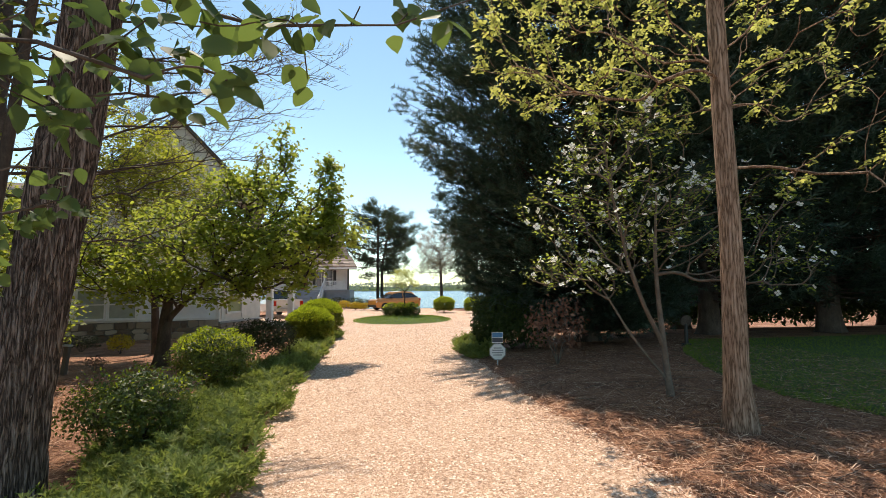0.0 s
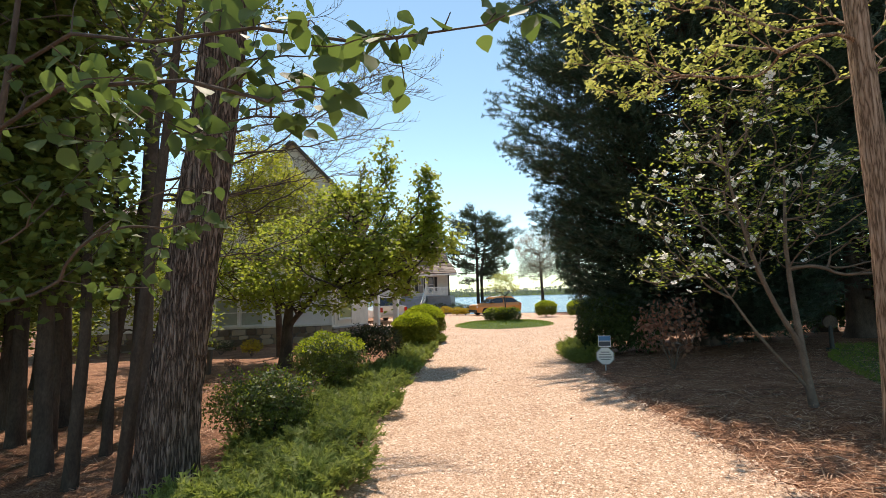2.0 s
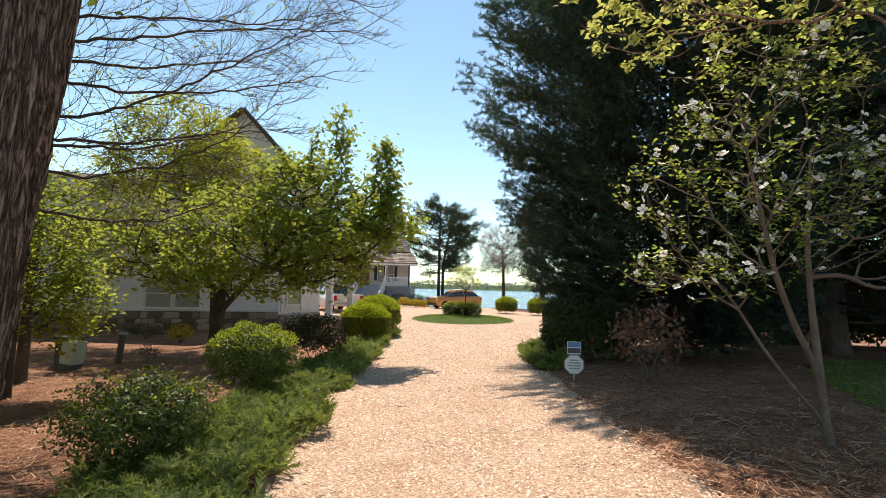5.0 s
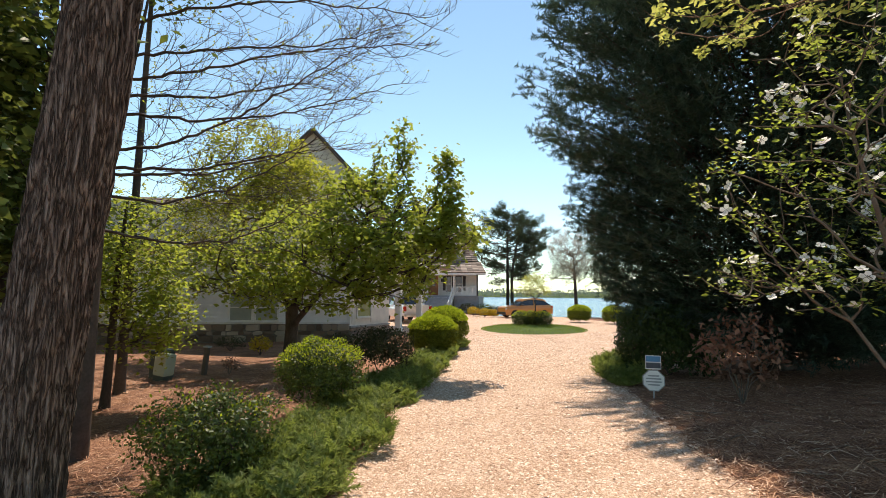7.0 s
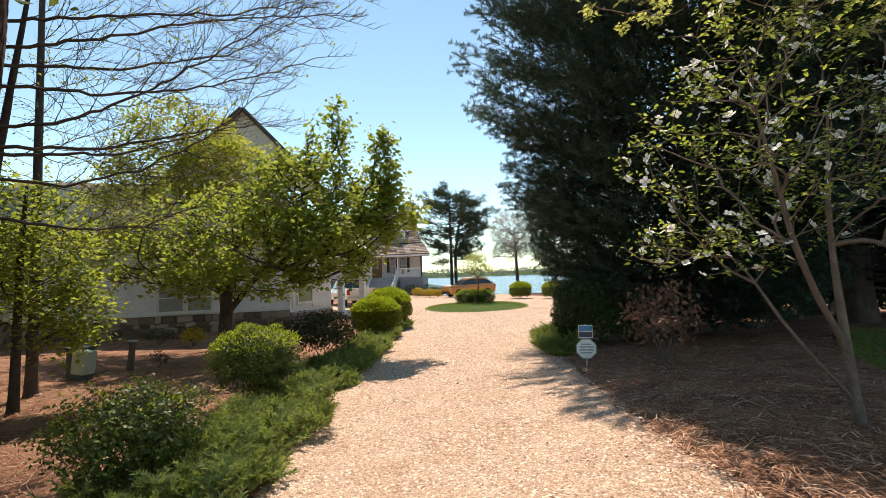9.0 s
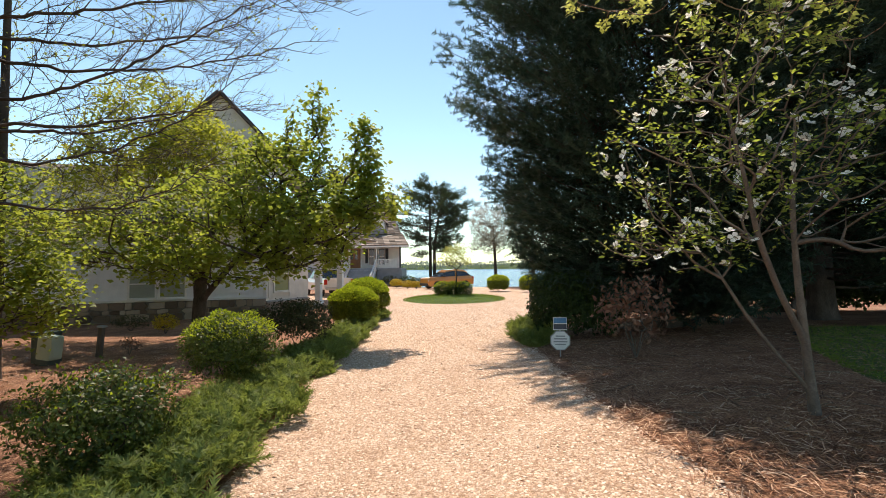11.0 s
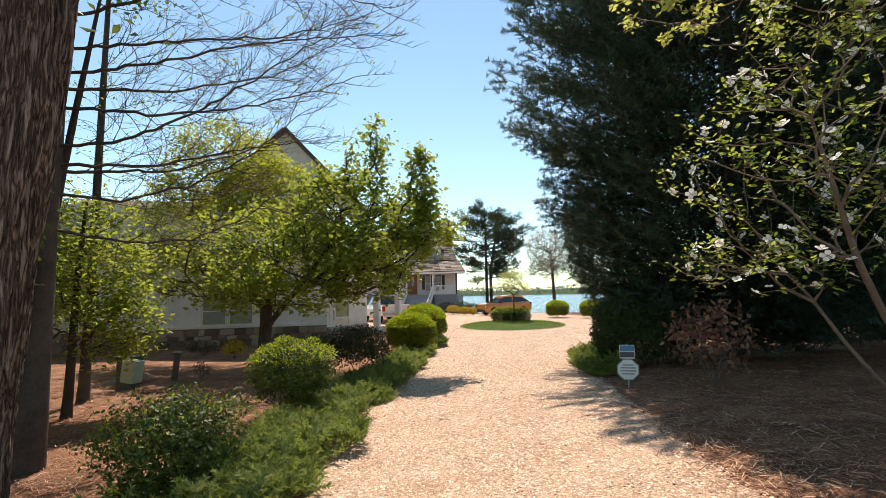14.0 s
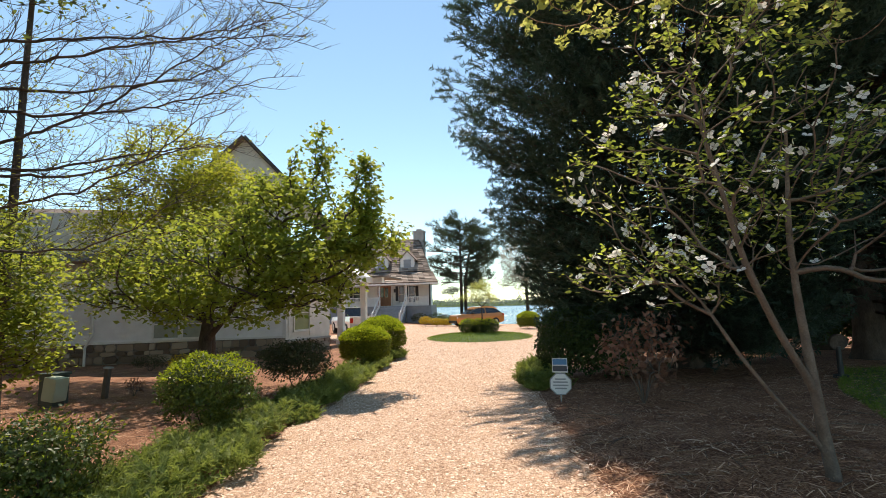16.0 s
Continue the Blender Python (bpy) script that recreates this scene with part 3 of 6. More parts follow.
def drive_mesh():
    ys = np.concatenate([np.arange(-14, 0, 0.5), np.arange(0, 14, 0.12), np.arange(14, 44.01, 0.4)])
    u = np.concatenate([[-0.02, 0.0], np.linspace(0.03, 0.97, 26), [1.0, 1.02]])
    v = []
    for y in ys:
        l = float(drive_left(y)) + 0.07 * noise.noise((y * 1.9, 0, 1)) + 0.03 * noise.noise((y * 7, 0, 5))
        r = float(drive_right(y)) + 0.09 * noise.noise((y * 1.6, 4, 2)) + 0.04 * noise.noise((y * 6, 2, 5))
        for k, t in enumerate(u):
            x = l + (r - l) * t
            edge = k in (0, len(u) - 1)
            z = gz(x, y) - 0.02 if edge else float(drive_z(x, y, t)) + 0.004 * noise.noise((x * 2.2, y * 2.2, 0))
            v.append((x, y, z))
    i = np.arange(len(v)).reshape(len(ys), len(u))
    f = np.stack([i[:-1, :-1], i[:-1, 1:], i[1:, 1:], i[1:, :-1]], -1).reshape(-1, 4)
    return np_mesh("driveway", v, f)


driveway = place("driveway", drive_mesh(), M_GRAVEL, smooth=True)
tagged(driveway, "pale pinkish tan gravel driveway in full sun", "driveway", kind="structure")

PEB_V = [(0, 0, 0.55), (1, 0, 0), (0.25, 0.9, 0.05), (-0.8, 0.5, 0), (-0.75, -0.6, 0.05), (0.3, -0.9, 0)]
PEB_F = [(0, 1, 2), (0, 2, 3), (0, 3, 4), (0, 4, 5), (0, 5, 1)]


def pebbles():
    rng = np.random.RandomState(5)
    n = 70000
    y = 0.6 + 27 * rng.uniform(0, 1, n) ** 1.9
    l, r = drive_left(y), drive_right(y)
    t = rng.uniform(-0.01, 1.02, n)
    x = l + (r - l) * t
    z = drive_z(x, y, t) - 0.001
    ang = rng.uniform(0, 6.28, n)
    d = np.stack([np.cos(ang), np.sin(ang), rng.normal(0, 0.25, n)], 1)
    rot = frames(d, np.array([0, 0, 1.0]) + rng.normal(0, 0.25, (n, 3)))
    s = rng.uniform(0.006, 0.013, n) * (1 + 0.075 * y)
    return scatter_mesh("gravel_stones", PEB_V, PEB_F, np.stack([x, y, z], 1), rot, np.stack([s * rng.uniform(0.7, 1.3, n), s, s], 1))


stones = place("gravel_stones", pebbles(), M_PEBBLE)
tagged(stones, "loose pale tan and pink gravel stones", "gravel", kind="stuff")


def in_bed(x, y):
    return (x > drive_right(y) - 0.15) | (x < drive_left(y) + 0.1)


def straw():
    rng = np.random.RandomState(6)
    n = 65000
    yr = 2.2 + 10.5 * rng.uniform(0, 1, n) ** 1.6
    side = rng.uniform(0, 1, n) < 0.62
    x = np.where(side, drive_right(yr) - 0.35 * rng.uniform(0, 1, n) ** 2 + 6.5 * rng.uniform(0, 1, n) ** 1.2, drive_left(yr) + 0.1 - 8.5 * rng.uniform(0, 1, n))
    z = ground_z(x, yr) + rng.uniform(0.002, 0.03, n)
    ang = rng.uniform(0, 6.28, n)
    d = np.stack([np.cos(ang), np.sin(ang), rng.normal(0, 0.16, n)], 1)
    rot = frames(d, np.array([0, 0, 1.0]) + rng.normal(0, 0.3, (n, 3)))
    s = rng.uniform(0.06, 0.2, n)
    tv = [(-0.5, -0.5, 0), (0.5, -0.5, 0), (0.5, 0.1, 0.08), (-0.5, 0.1, 0.08), (0.0, 0.5, 0.0)]
    w = rng.uniform(0.003, 0.008, n)
    v = np.asarray(tv, float)
    me_q = [(0, 1, 2, 3)]
    full = np.einsum("nij,nkj->nki", rot, v[None] * np.stack([w, s, s], 1)[:, None, :]) + np.stack([x, yr, z], 1)[:, None]
    off = (np.arange(n) * 5)[:, None, None]
    return np_mesh("straw_litter", full.reshape(-1, 3), (np.array(me_q)[None] + off).reshape(-1, 4), (np.array([(3, 2, 4)])[None] + off).reshape(-1, 3))


tagged(place("straw_litter", straw(), M_NEEDLE), "loose tan pine needles and bark litter", "pine straw", kind="stuff")


def fallen_twigs():
    rng = np.random.RandomState(16)
    n = 260
    y = 2.6 + 9 * rng.uniform(0, 1, n) ** 1.5
    side = rng.uniform(0, 1, n) < 0.6
    x = np.where(side, drive_right(y) + 0.3 + 5 * rng.uniform(0, 1, n), drive_left(y) - 0.6 - 7 * rng.uniform(0, 1, n))
    a = rng.uniform(0, 6.28, n)
    L = rng.uniform(0.12, 0.5, n)
    p = np.stack([x, y, ground_z(x, y) + 0.02], 1)
    q = p + np.stack([np.cos(a) * L, np.sin(a) * L, rng.uniform(0.0, 0.04, n)], 1)
    q[:, 2] = ground_z(q[:, 0], q[:, 1]) + 0.02
    nodes = np.concatenate([p, q])
    par = np.concatenate([-np.ones(n, int), np.arange(n)])
    return limb_mesh("fallen_twigs", nodes, par, np.full(2 * n, 0.006), np.ones(2 * n, bool), 4)


tagged(place("fallen_twigs", fallen_twigs(), M_BARK_R), "grey fallen twigs on the mulch", "twigs", kind="stuff")


# lawn to the right, in the shade of the cypresses
def lawn_left(y):
    return np.interp(y, [3, 4.5, 6, 8, 10, 12], [5.6, 4.6, 4.2, 4.4, 5.0, 6.2])


def lawn():
    ys, us = np.arange(2, 12.01, 0.25), np.linspace(0, 1, 40) ** 1.5
    v = []
    for y in ys:
        l = float(lawn_left(y)) + 0.15 * noise.noise((y, 3, 9))
        for t in us:
            x = l + (26 - l) * t
            v.append((x, y, gz(x, y) + (0.015 if t > 0 else -0.01)))
    i = np.arange(len(v)).reshape(len(ys), len(us))
    f = np.stack([i[:-1, :-1], i[:-1, 1:], i[1:, 1:], i[1:, :-1]], -1).reshape(-1, 4)
    return np_mesh("lawn", v, f)


lawn_ob = tagged(place("lawn", lawn(), M_GRASS_SOIL, smooth=True), "shaded green lawn beside the driveway", "lawn", kind="structure")

BLADE_V = [(-0.5, 0, 0), (0.5, 0, 0), (0.3, 0.55, 0.12), (-0.3, 0.55, 0.12), (0, 1, 0.4)]


def blades(name, x, y, z, h, rng):
    n = len(x)
    d = rand_dirs(rng, n, 0.5, 1.0)
    rot = frames(d, rand_dirs(rng, n, -0.3, 0.3))
    v = np.asarray(BLADE_V, float)
    full = np.einsum("nij,nkj->nki", rot, v[None] * np.stack([h * 0.12, h, h], 1)[:, None, :]) + np.stack([x, y, z], 1)[:, None]
    off = (np.arange(n) * 5)[:, None, None]
    return np_mesh(name, full.reshape(-1, 3), (np.array([(0, 1, 2, 3)])[None] + off).reshape(-1, 4), (np.array([(3, 2, 4)])[None] + off).reshape(-1, 3))


rng = np.random.RandomState(7)
yy = rng.uniform(3.2, 12, 26000)
xx = lawn_left(yy) + (13 - lawn_left(yy)) * np.abs(rng.uniform(-0.05, 1, 26000)) ** 1.3
tagged(place("grass", blades("grass", xx, yy, ground_z(xx, yy) + 0.01, rng.uniform(0.04, 0.09, 26000), rng), M_GRASS), "short green lawn grass blades", "grass", kind="stuff")

# round island in the turning court
IC, IR = (-2.45, 28.6), (2.9, 3.7)


def island_z(x, y):
    q = ((x - IC[0]) / IR[0]) ** 2 + ((y - IC[1]) / IR[1]) ** 2
    return ground_z(x, y) + 0.02 + 0.2 * np.clip(1 - q, 0, 1) ** 0.7


def island():
    v, nr, na = [(IC[0], IC[1], float(island_z(*IC)))], 9, 60
    for i in range(1, nr + 1):
        for j in range(na):
            a, t = 2 * math.pi * j / na, i / nr
            x, y = IC[0] + IR[0] * t * math.cos(a), IC[1] + IR[1] * t * math.sin(a)
            v.append((x, y, float(island_z(x, y)) - (0.03 if i == nr else 0)))
    tri = [(0, 1 + j, 1 + (j + 1) % na) for j in range(na)]
    q = [(1 + (i - 1) * na + j, 1 + i * na + j, 1 + i * na + (j + 1) % na, 1 + (i - 1) * na + (j + 1) % na) for i in range(1, nr) for j in range(na)]
    return np_mesh("island_lawn", v, tri, q)


tagged(place("island_lawn", island(), M_GRASS_SOIL, smooth=True), "oval mown grass island in the gravel turning court", "lawn", kind="structure")
rng = np.random.RandomState(8)
aa, rr = rng.uniform(0, 6.283, 14000), np.sqrt(rng.uniform(0, 1, 14000)) * 1.01
xx, yy = IC[0] + IR[0] * rr * np.cos(aa), IC[1] + IR[1] * rr * np.sin(aa)
tagged(place("grass", blades("grass", xx, yy, island_z(xx, yy) - 0.005, rng.uniform(0.06, 0.11, 14000), rng), M_GRASS), "sunlit grass blades on the island", "grass", kind="stuff")


# ---- shrubs ----
def shrub(name, at, size, mat, label, leaf=0.05, count=2500, shell=0.55, rough=0.12, flat=0.25, stems=26, seed=1, legs=0.12, blobs=None, bark=None, box_power=2.0, group="", fresh=0):
    """A shrub: stems from the ground, and leaves mostly in an uneven outer shell."""
    rng = np.random.RandomState(seed)
    x0, y0 = at
    z0 = gz(x0, y0)
    t = thing(name, (x0, y0, z0), label, "shrub", group)
    rx, ry, h = size
    d = rand_dirs(rng, count, -0.75, 1.0)
    if box_power != 2.0:
        d = d / (np.sum(np.abs(d) ** box_power, axis=1, keepdims=True) ** (1 / box_power))
    rad = rng.uniform(shell ** 3, 1, count) ** (1 / 3)
    bump = np.array([1 + rough * noise.noise((q[0] * 2.4 + seed, q[1] * 2.4, q[2] * 2.4)) + rough * 0.7 * noise.noise((q[0] * 6 + seed, q[1] * 6, q[2] * 6)) for q in d])
    hz = h * (1 - legs) / 2
    p = np.array([x0, y0, z0 + h * legs + hz]) + d * np.array([rx, ry, hz]) * (rad * bump)[:, None]
    nrm = unit(d + rng.normal(0, 0.5, (count, 3)) + np.array([0, 0, flat]))
    axis = unit(np.cross(nrm, rng.normal(size=(count, 3))))
    axis = unit(axis + 0.5 * d)
    me = scatter_mesh("foliage", LEAF_V, LEAF_F, p, frames(axis, nrm), leaf * rng.uniform(0.7, 1.3, count))
    tg = p[rng.choice(count, stems * 4)] * 0.9 + 0.1 * np.array([x0, y0, z0 + h * 0.4])
    st = [[(x0, y0, z0 - 0.03), (x0, y0, z0 + h * 0.15)]] + [[(x0, y0, z0 - 0.03), (x0 + rx * 0.25 * math.cos(k * 1.26 + seed), y0 + ry * 0.25 * math.sin(k * 1.26 + seed), z0 + h * 0.3)] for k in range(5)]
    nodes, par, tips, mask = network(st, tg, rng, 0.1, z0 + 0.02, 0.08, 0.05)
    r = 0.0035 * tips ** 0.42
    tagged(place("twigs", limb_mesh("twigs", nodes, par, r, np.ones(len(nodes), bool), 4), bark or M_BARK_DK, t), kind="stuff")
    place("foliage", me, mat, t)
    # lime leaves on top: new growth, on ball bushes sunlit tops put into colour
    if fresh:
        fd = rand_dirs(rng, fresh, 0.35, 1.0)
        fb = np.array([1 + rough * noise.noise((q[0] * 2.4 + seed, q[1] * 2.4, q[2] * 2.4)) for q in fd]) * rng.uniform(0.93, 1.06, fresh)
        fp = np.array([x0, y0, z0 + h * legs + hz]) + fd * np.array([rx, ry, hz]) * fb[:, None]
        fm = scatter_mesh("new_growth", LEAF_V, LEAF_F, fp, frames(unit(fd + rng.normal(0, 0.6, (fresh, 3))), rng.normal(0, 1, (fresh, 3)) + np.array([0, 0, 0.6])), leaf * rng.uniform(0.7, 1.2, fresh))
        tagged(place("new_growth", fm, M_BUSH_YEL, t, "lime green top leaves, new growth and painted sunlit tops"), kind="stuff")
    return t


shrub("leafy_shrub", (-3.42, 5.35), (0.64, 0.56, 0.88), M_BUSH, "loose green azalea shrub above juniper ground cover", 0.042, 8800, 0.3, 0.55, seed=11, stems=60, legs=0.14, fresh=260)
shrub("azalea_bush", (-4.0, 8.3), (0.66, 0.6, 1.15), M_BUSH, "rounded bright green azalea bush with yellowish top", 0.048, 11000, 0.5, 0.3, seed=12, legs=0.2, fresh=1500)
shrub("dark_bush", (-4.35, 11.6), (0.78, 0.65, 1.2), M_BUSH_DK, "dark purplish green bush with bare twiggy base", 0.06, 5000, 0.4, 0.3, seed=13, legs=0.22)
# the sunlit tops of these two balls are coloured in with lime leaves
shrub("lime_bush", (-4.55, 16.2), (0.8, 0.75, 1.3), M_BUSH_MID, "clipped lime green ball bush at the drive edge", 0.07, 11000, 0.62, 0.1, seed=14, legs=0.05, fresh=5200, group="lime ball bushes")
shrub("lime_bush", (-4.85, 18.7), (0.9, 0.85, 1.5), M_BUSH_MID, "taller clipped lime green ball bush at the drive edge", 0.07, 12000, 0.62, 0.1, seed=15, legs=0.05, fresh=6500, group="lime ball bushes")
shrub("boxwood_hedge", (1.75, 12.2), (1.0, 0.85, 1.4), M_BOX, "dark green clipped boxwood beside the drive", 0.07, 15000, 0.6, 0.09, seed=16, legs=0.02, box_power=3.0)
shrub("dry_shrub", (2.25, 9.45), (0.6, 0.45, 1.3), M_DRY, "withered shrub with drooping reddish brown leaves", 0.1, 560, 0.15, 0.5, seed=17, legs=0.1, stems=40, flat=-0.2, bark=M_BARK_D)
shrub("dry_shrub", (-8.55, 11.7), (0.28, 0.25, 0.42), M_DRY, "small dry reddish shrub beside the wooden post", 0.05, 160, 0.15, 0.5, seed=24, legs=0.1, stems=16, flat=-0.2, bark=M_BARK_D)
shrub("golden_bush", (-10.5, 15.5), (0.4, 0.35, 0.62), M_BUSH_GOLD, "small golden leaved bush by the stone wall", 0.06, 900, 0.4, 0.15, seed=18)
shrub("low_bush", (-12.3, 16.2), (0.7, 0.4, 0.55), M_BUSH_DK, "low dark bush against the stone foundation", 0.05, 900, 0.4, 0.2, seed=19)
shrub("low_bush", (-8.6, 17.6), (0.6, 0.45, 0.6), M_BUSH_DK, "low dark bush near the garage corner", 0.05, 900, 0.4, 0.2, seed=20)
# lime leaves put the sun on these bush tops into colour
for bx, by, sd in ((0.05, 36.5, 21), (2.35, 35.6, 22), (4.6, 34.9, 23)):
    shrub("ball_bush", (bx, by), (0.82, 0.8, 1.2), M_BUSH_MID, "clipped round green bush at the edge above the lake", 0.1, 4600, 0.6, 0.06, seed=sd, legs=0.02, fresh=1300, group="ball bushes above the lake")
for bx, by, sd, m, s in ((-8.6, 41.2, 31, M_BUSH_GOLD, 0.6), (-7.6, 41.0, 32, M_BUSH_GOLD, 0.55), (-6.9, 41.3, 33, M_BUSH_GOLD, 0.5)):
    shrub("golden_bush", (bx, by), (s, s * 0.9, s * 1.35), m, "low golden yellow bush beside the porch steps", 0.07, 1500, 0.6, 0.08, seed=sd, group="golden bushes by the porch")
for bx, by, sd, m in ((-8.2, 44.0, 34, M_BUSH), (-7.3, 43.6, 35, M_BUSH_DK), (-6.5, 44.2, 36, M_BUSH_DK), (-9.7, 43.4, 37, M_BUSH_DK)):
    shrub("border_bush", (bx, by), (0.8, 0.6, 1.1 if m is M_BUSH else 0.95), m, "green bush in the bed beside the house", 0.08, 1300, 0.5, 0.12, seed=sd)
for k, bx in enumerate((-3.2, -2.6, -2.0)):
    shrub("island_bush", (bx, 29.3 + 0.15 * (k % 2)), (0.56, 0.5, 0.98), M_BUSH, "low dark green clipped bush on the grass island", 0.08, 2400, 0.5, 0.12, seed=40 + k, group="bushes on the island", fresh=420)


# bushes added to keep the unclear background under the cypresses dark
for bx, by, rx, h, sd in ((9.2, 20.5, 1.7, 2.6, 201), (12.0, 19.8, 1.8, 2.8, 202), (14.8, 18.6, 1.8, 2.7, 203), (18.0, 16.8, 2.0, 3.0, 204), (21.5, 13.5, 2.2, 3.2, 205), (11.5, 23.5, 2.0, 3.0, 206), (9.6, 17.2, 1.9, 1.5, 207), (12.6, 16.4, 2.0, 1.5, 208), (15.6, 15.0, 2.0, 1.6, 209), (18.8, 13.2, 2.1, 1.6, 210)):
    shrub("evergreen_bush", (bx, by), (rx, rx * 0.8, h), M_BOX, "large dark bush added to fill the dim view behind the cypresses", 0.17, 2600, 0.5, 0.15, seed=sd, legs=0.0, group="evergreen bushes behind the cypresses")
for bx, by, rx, h, sd in ((-11.5, 5.2, 1.6, 2.8, 211), (-13.8, 8.0, 1.7, 2.9, 212), (-10.9, 2.6, 1.6, 3.0, 213), (-16.5, 10.5, 1.9, 3.2, 214), (-14.5, 4.5, 1.9, 3.4, 215)):
    shrub("woodland_bush", (bx, by), (rx, rx * 0.8, h), M_LEAF_WOOD, "leafy green bush among the woodland trunks", 0.12, 4200, 0.35, 0.3, seed=sd, legs=0.2, group="bushes in the woods")

# juniper ground cover
def juniper(name, x, y, hmax, label, seed):
    rng = np.random.RandomState(seed)
    n = len(x)
    hill = np.array([0.55 + 0.75 * noise.noise((a * 2.1, b * 2.1, seed)) + 0.25 * noise.noise((a * 6, b * 6, seed)) for a, b in zip(x, y)])
    z = ground_z(x, y) + hmax * np.clip(hill, 0.05, 1.15) * rng.uniform(0.3, 1.0, n)
    a = rng.uniform(0, 6.28, n)
    d = np.stack([np.cos(a), np.sin(a), rng.uniform(0.15, 1.3, n)], 1)
    tv, tf = spray_shape(12, 0.5, 0.14, 0.07, 3)
    rot = frames(d, np.array([0, 0, 1.0]) + rng.normal(0, 0.4, (n, 3)))
    me = scatter_mesh(name, tv, tf, np.stack([x, y, z], 1), rot, rng.uniform(0.09, 0.2, n))
    return tagged(place(name, me, M_JUNIPER), label, "ground cover", kind="stuff")


rng = np.random.RandomState(9)
n = 17000
yy = 2.6 + 17.0 * rng.uniform(0, 1, n) ** 1.35
wd = np.interp(yy, [2.6, 4, 6, 9, 13, 19, 20], [1.3, 1.45, 1.5, 1.25, 1.1, 0.7, 0.3])
xx = drive_left(yy) + 0.1 + 0.12 * np.sin(yy * 5) + 0.1 * np.sin(yy * 2.1) - wd * rng.uniform(0, 1, n)
juniper("juniper_cover", xx, yy, 0.36, "spreading green juniper along the drive edge", 2)
n = 2600
yy = rng.uniform(10.8, 14.2, n)
xx = drive_right(yy) - 0.15 + 0.08 * np.sin(yy * 6) + rng.uniform(0, 0.75, n)
juniper("juniper_cover", xx, yy, 0.3, "patch of green juniper below the boxwood", 4)


# ---- trees ----
def leaves_on(nodes, tips, mask, count, rng, jit, upto=3, clump=1):
    """Places for leaves on the outer twigs, in clumps with gaps between them."""
    idx = np.nonzero((tips <= upto) & ~mask)[0]
    pick = np.repeat(rng.choice(idx, max(1, count // clump)), clump)
    count = len(pick)
    heart = np.repeat(rng.normal(0, jit * 0.6, (count // clump, 3)), clump, axis=0) if clump > 1 else 0.0
    return nodes[pick] + heart + rng.normal(0, jit, (count, 3))


def leaf_mesh(name, p, rng, size, droop=0.2, tv=LEAF_V, tf=LEAF_F, flat=0.8):
    n = len(p)
    d = rand_dirs(rng, n, -0.5, 0.4)
    d[:, 2] -= droop
    up = np.array([0, 0, flat]) + rng.normal(0, 0.5, (n, 3))
    return scatter_mesh(name, tv, tf, p, frames(d, up), size * rng.uniform(0.6, 1.35, n))


def tree(name, stems, radii, blobs, ntargets, nleaves, leaf_mat, leaf, label, seed, bark=None, low=0.5, r_tip=0.006, jit=0.12, around=16, furrow=0.0, category="tree", step=0.22, wig=0.05, arch=0.1, leaf_tv=None, upto=3, flare=0.25, shell=0.0, droop=0.2, power=0.45, bark_step=0.06, freq=9.0, lower=0.7, flat=0.8, sides=4, clump=1):
    """A tree: stems with bark, limbs that reach through a crown of blobs, leaves on the outer twigs."""
    rng = np.random.RandomState(seed)
    t = thing(name, stems[0][0], label, category)
    bark = bark or M_BARK_DK
    for s, r in zip(stems, radii):
        place("trunk", bark_tube("trunk", s, r, around, bark_step, furrow, freq, flare if s is stems[0] else 0.0, seed), bark, t, smooth=furrow == 0)
    tg = in_blobs(rng, ntargets, blobs, shell)
    nodes, par, tips, mask = network(stems, tg, rng, step, low, wig, arch, lower)
    tagged(place("branchwork", limb_mesh("branchwork", nodes, par, np.minimum(r_tip * tips ** power, max(radii[0]) * 0.6), ~mask, sides), bark, t), kind="stuff")
    if nleaves:
        p = leaves_on(nodes, tips, mask, nleaves, rng, jit, upto, clump)
        place("crown", leaf_mesh("crown", p, rng, leaf, droop, *(leaf_tv or (LEAF_V, LEAF_F)), flat), leaf_mat, t)
    return t, nodes, tips, mask, rng


# furrowed oak beside the drive: its crown is overhead and out of view
ox, oy = -3.25, 3.55
tree("oak_tree", [[(ox, oy, gz(ox, oy) - 0.05), (-3.17, 3.55, 0.7), (-3.03, 3.55, 1.6), (-2.84, 3.54, 2.85), (-2.65, 3.5, 4.2), (-2.4, 3.5, 6.5), (-2.2, 3.6, 9.5)]],
     [[0.255, 0.21, 0.19, 0.182, 0.17, 0.15, 0.1]],
     [((-3.2, 3.3, 9.8), (2.4, 2.4, 1.8), 1)], 140, 2600, M_LEAF_WOOD, 0.09, "tall oak with deeply furrowed grey brown bark", 51, M_BARK, low=6.5, around=120, furrow=0.026, bark_step=0.025, freq=13.0, flare=0.22)

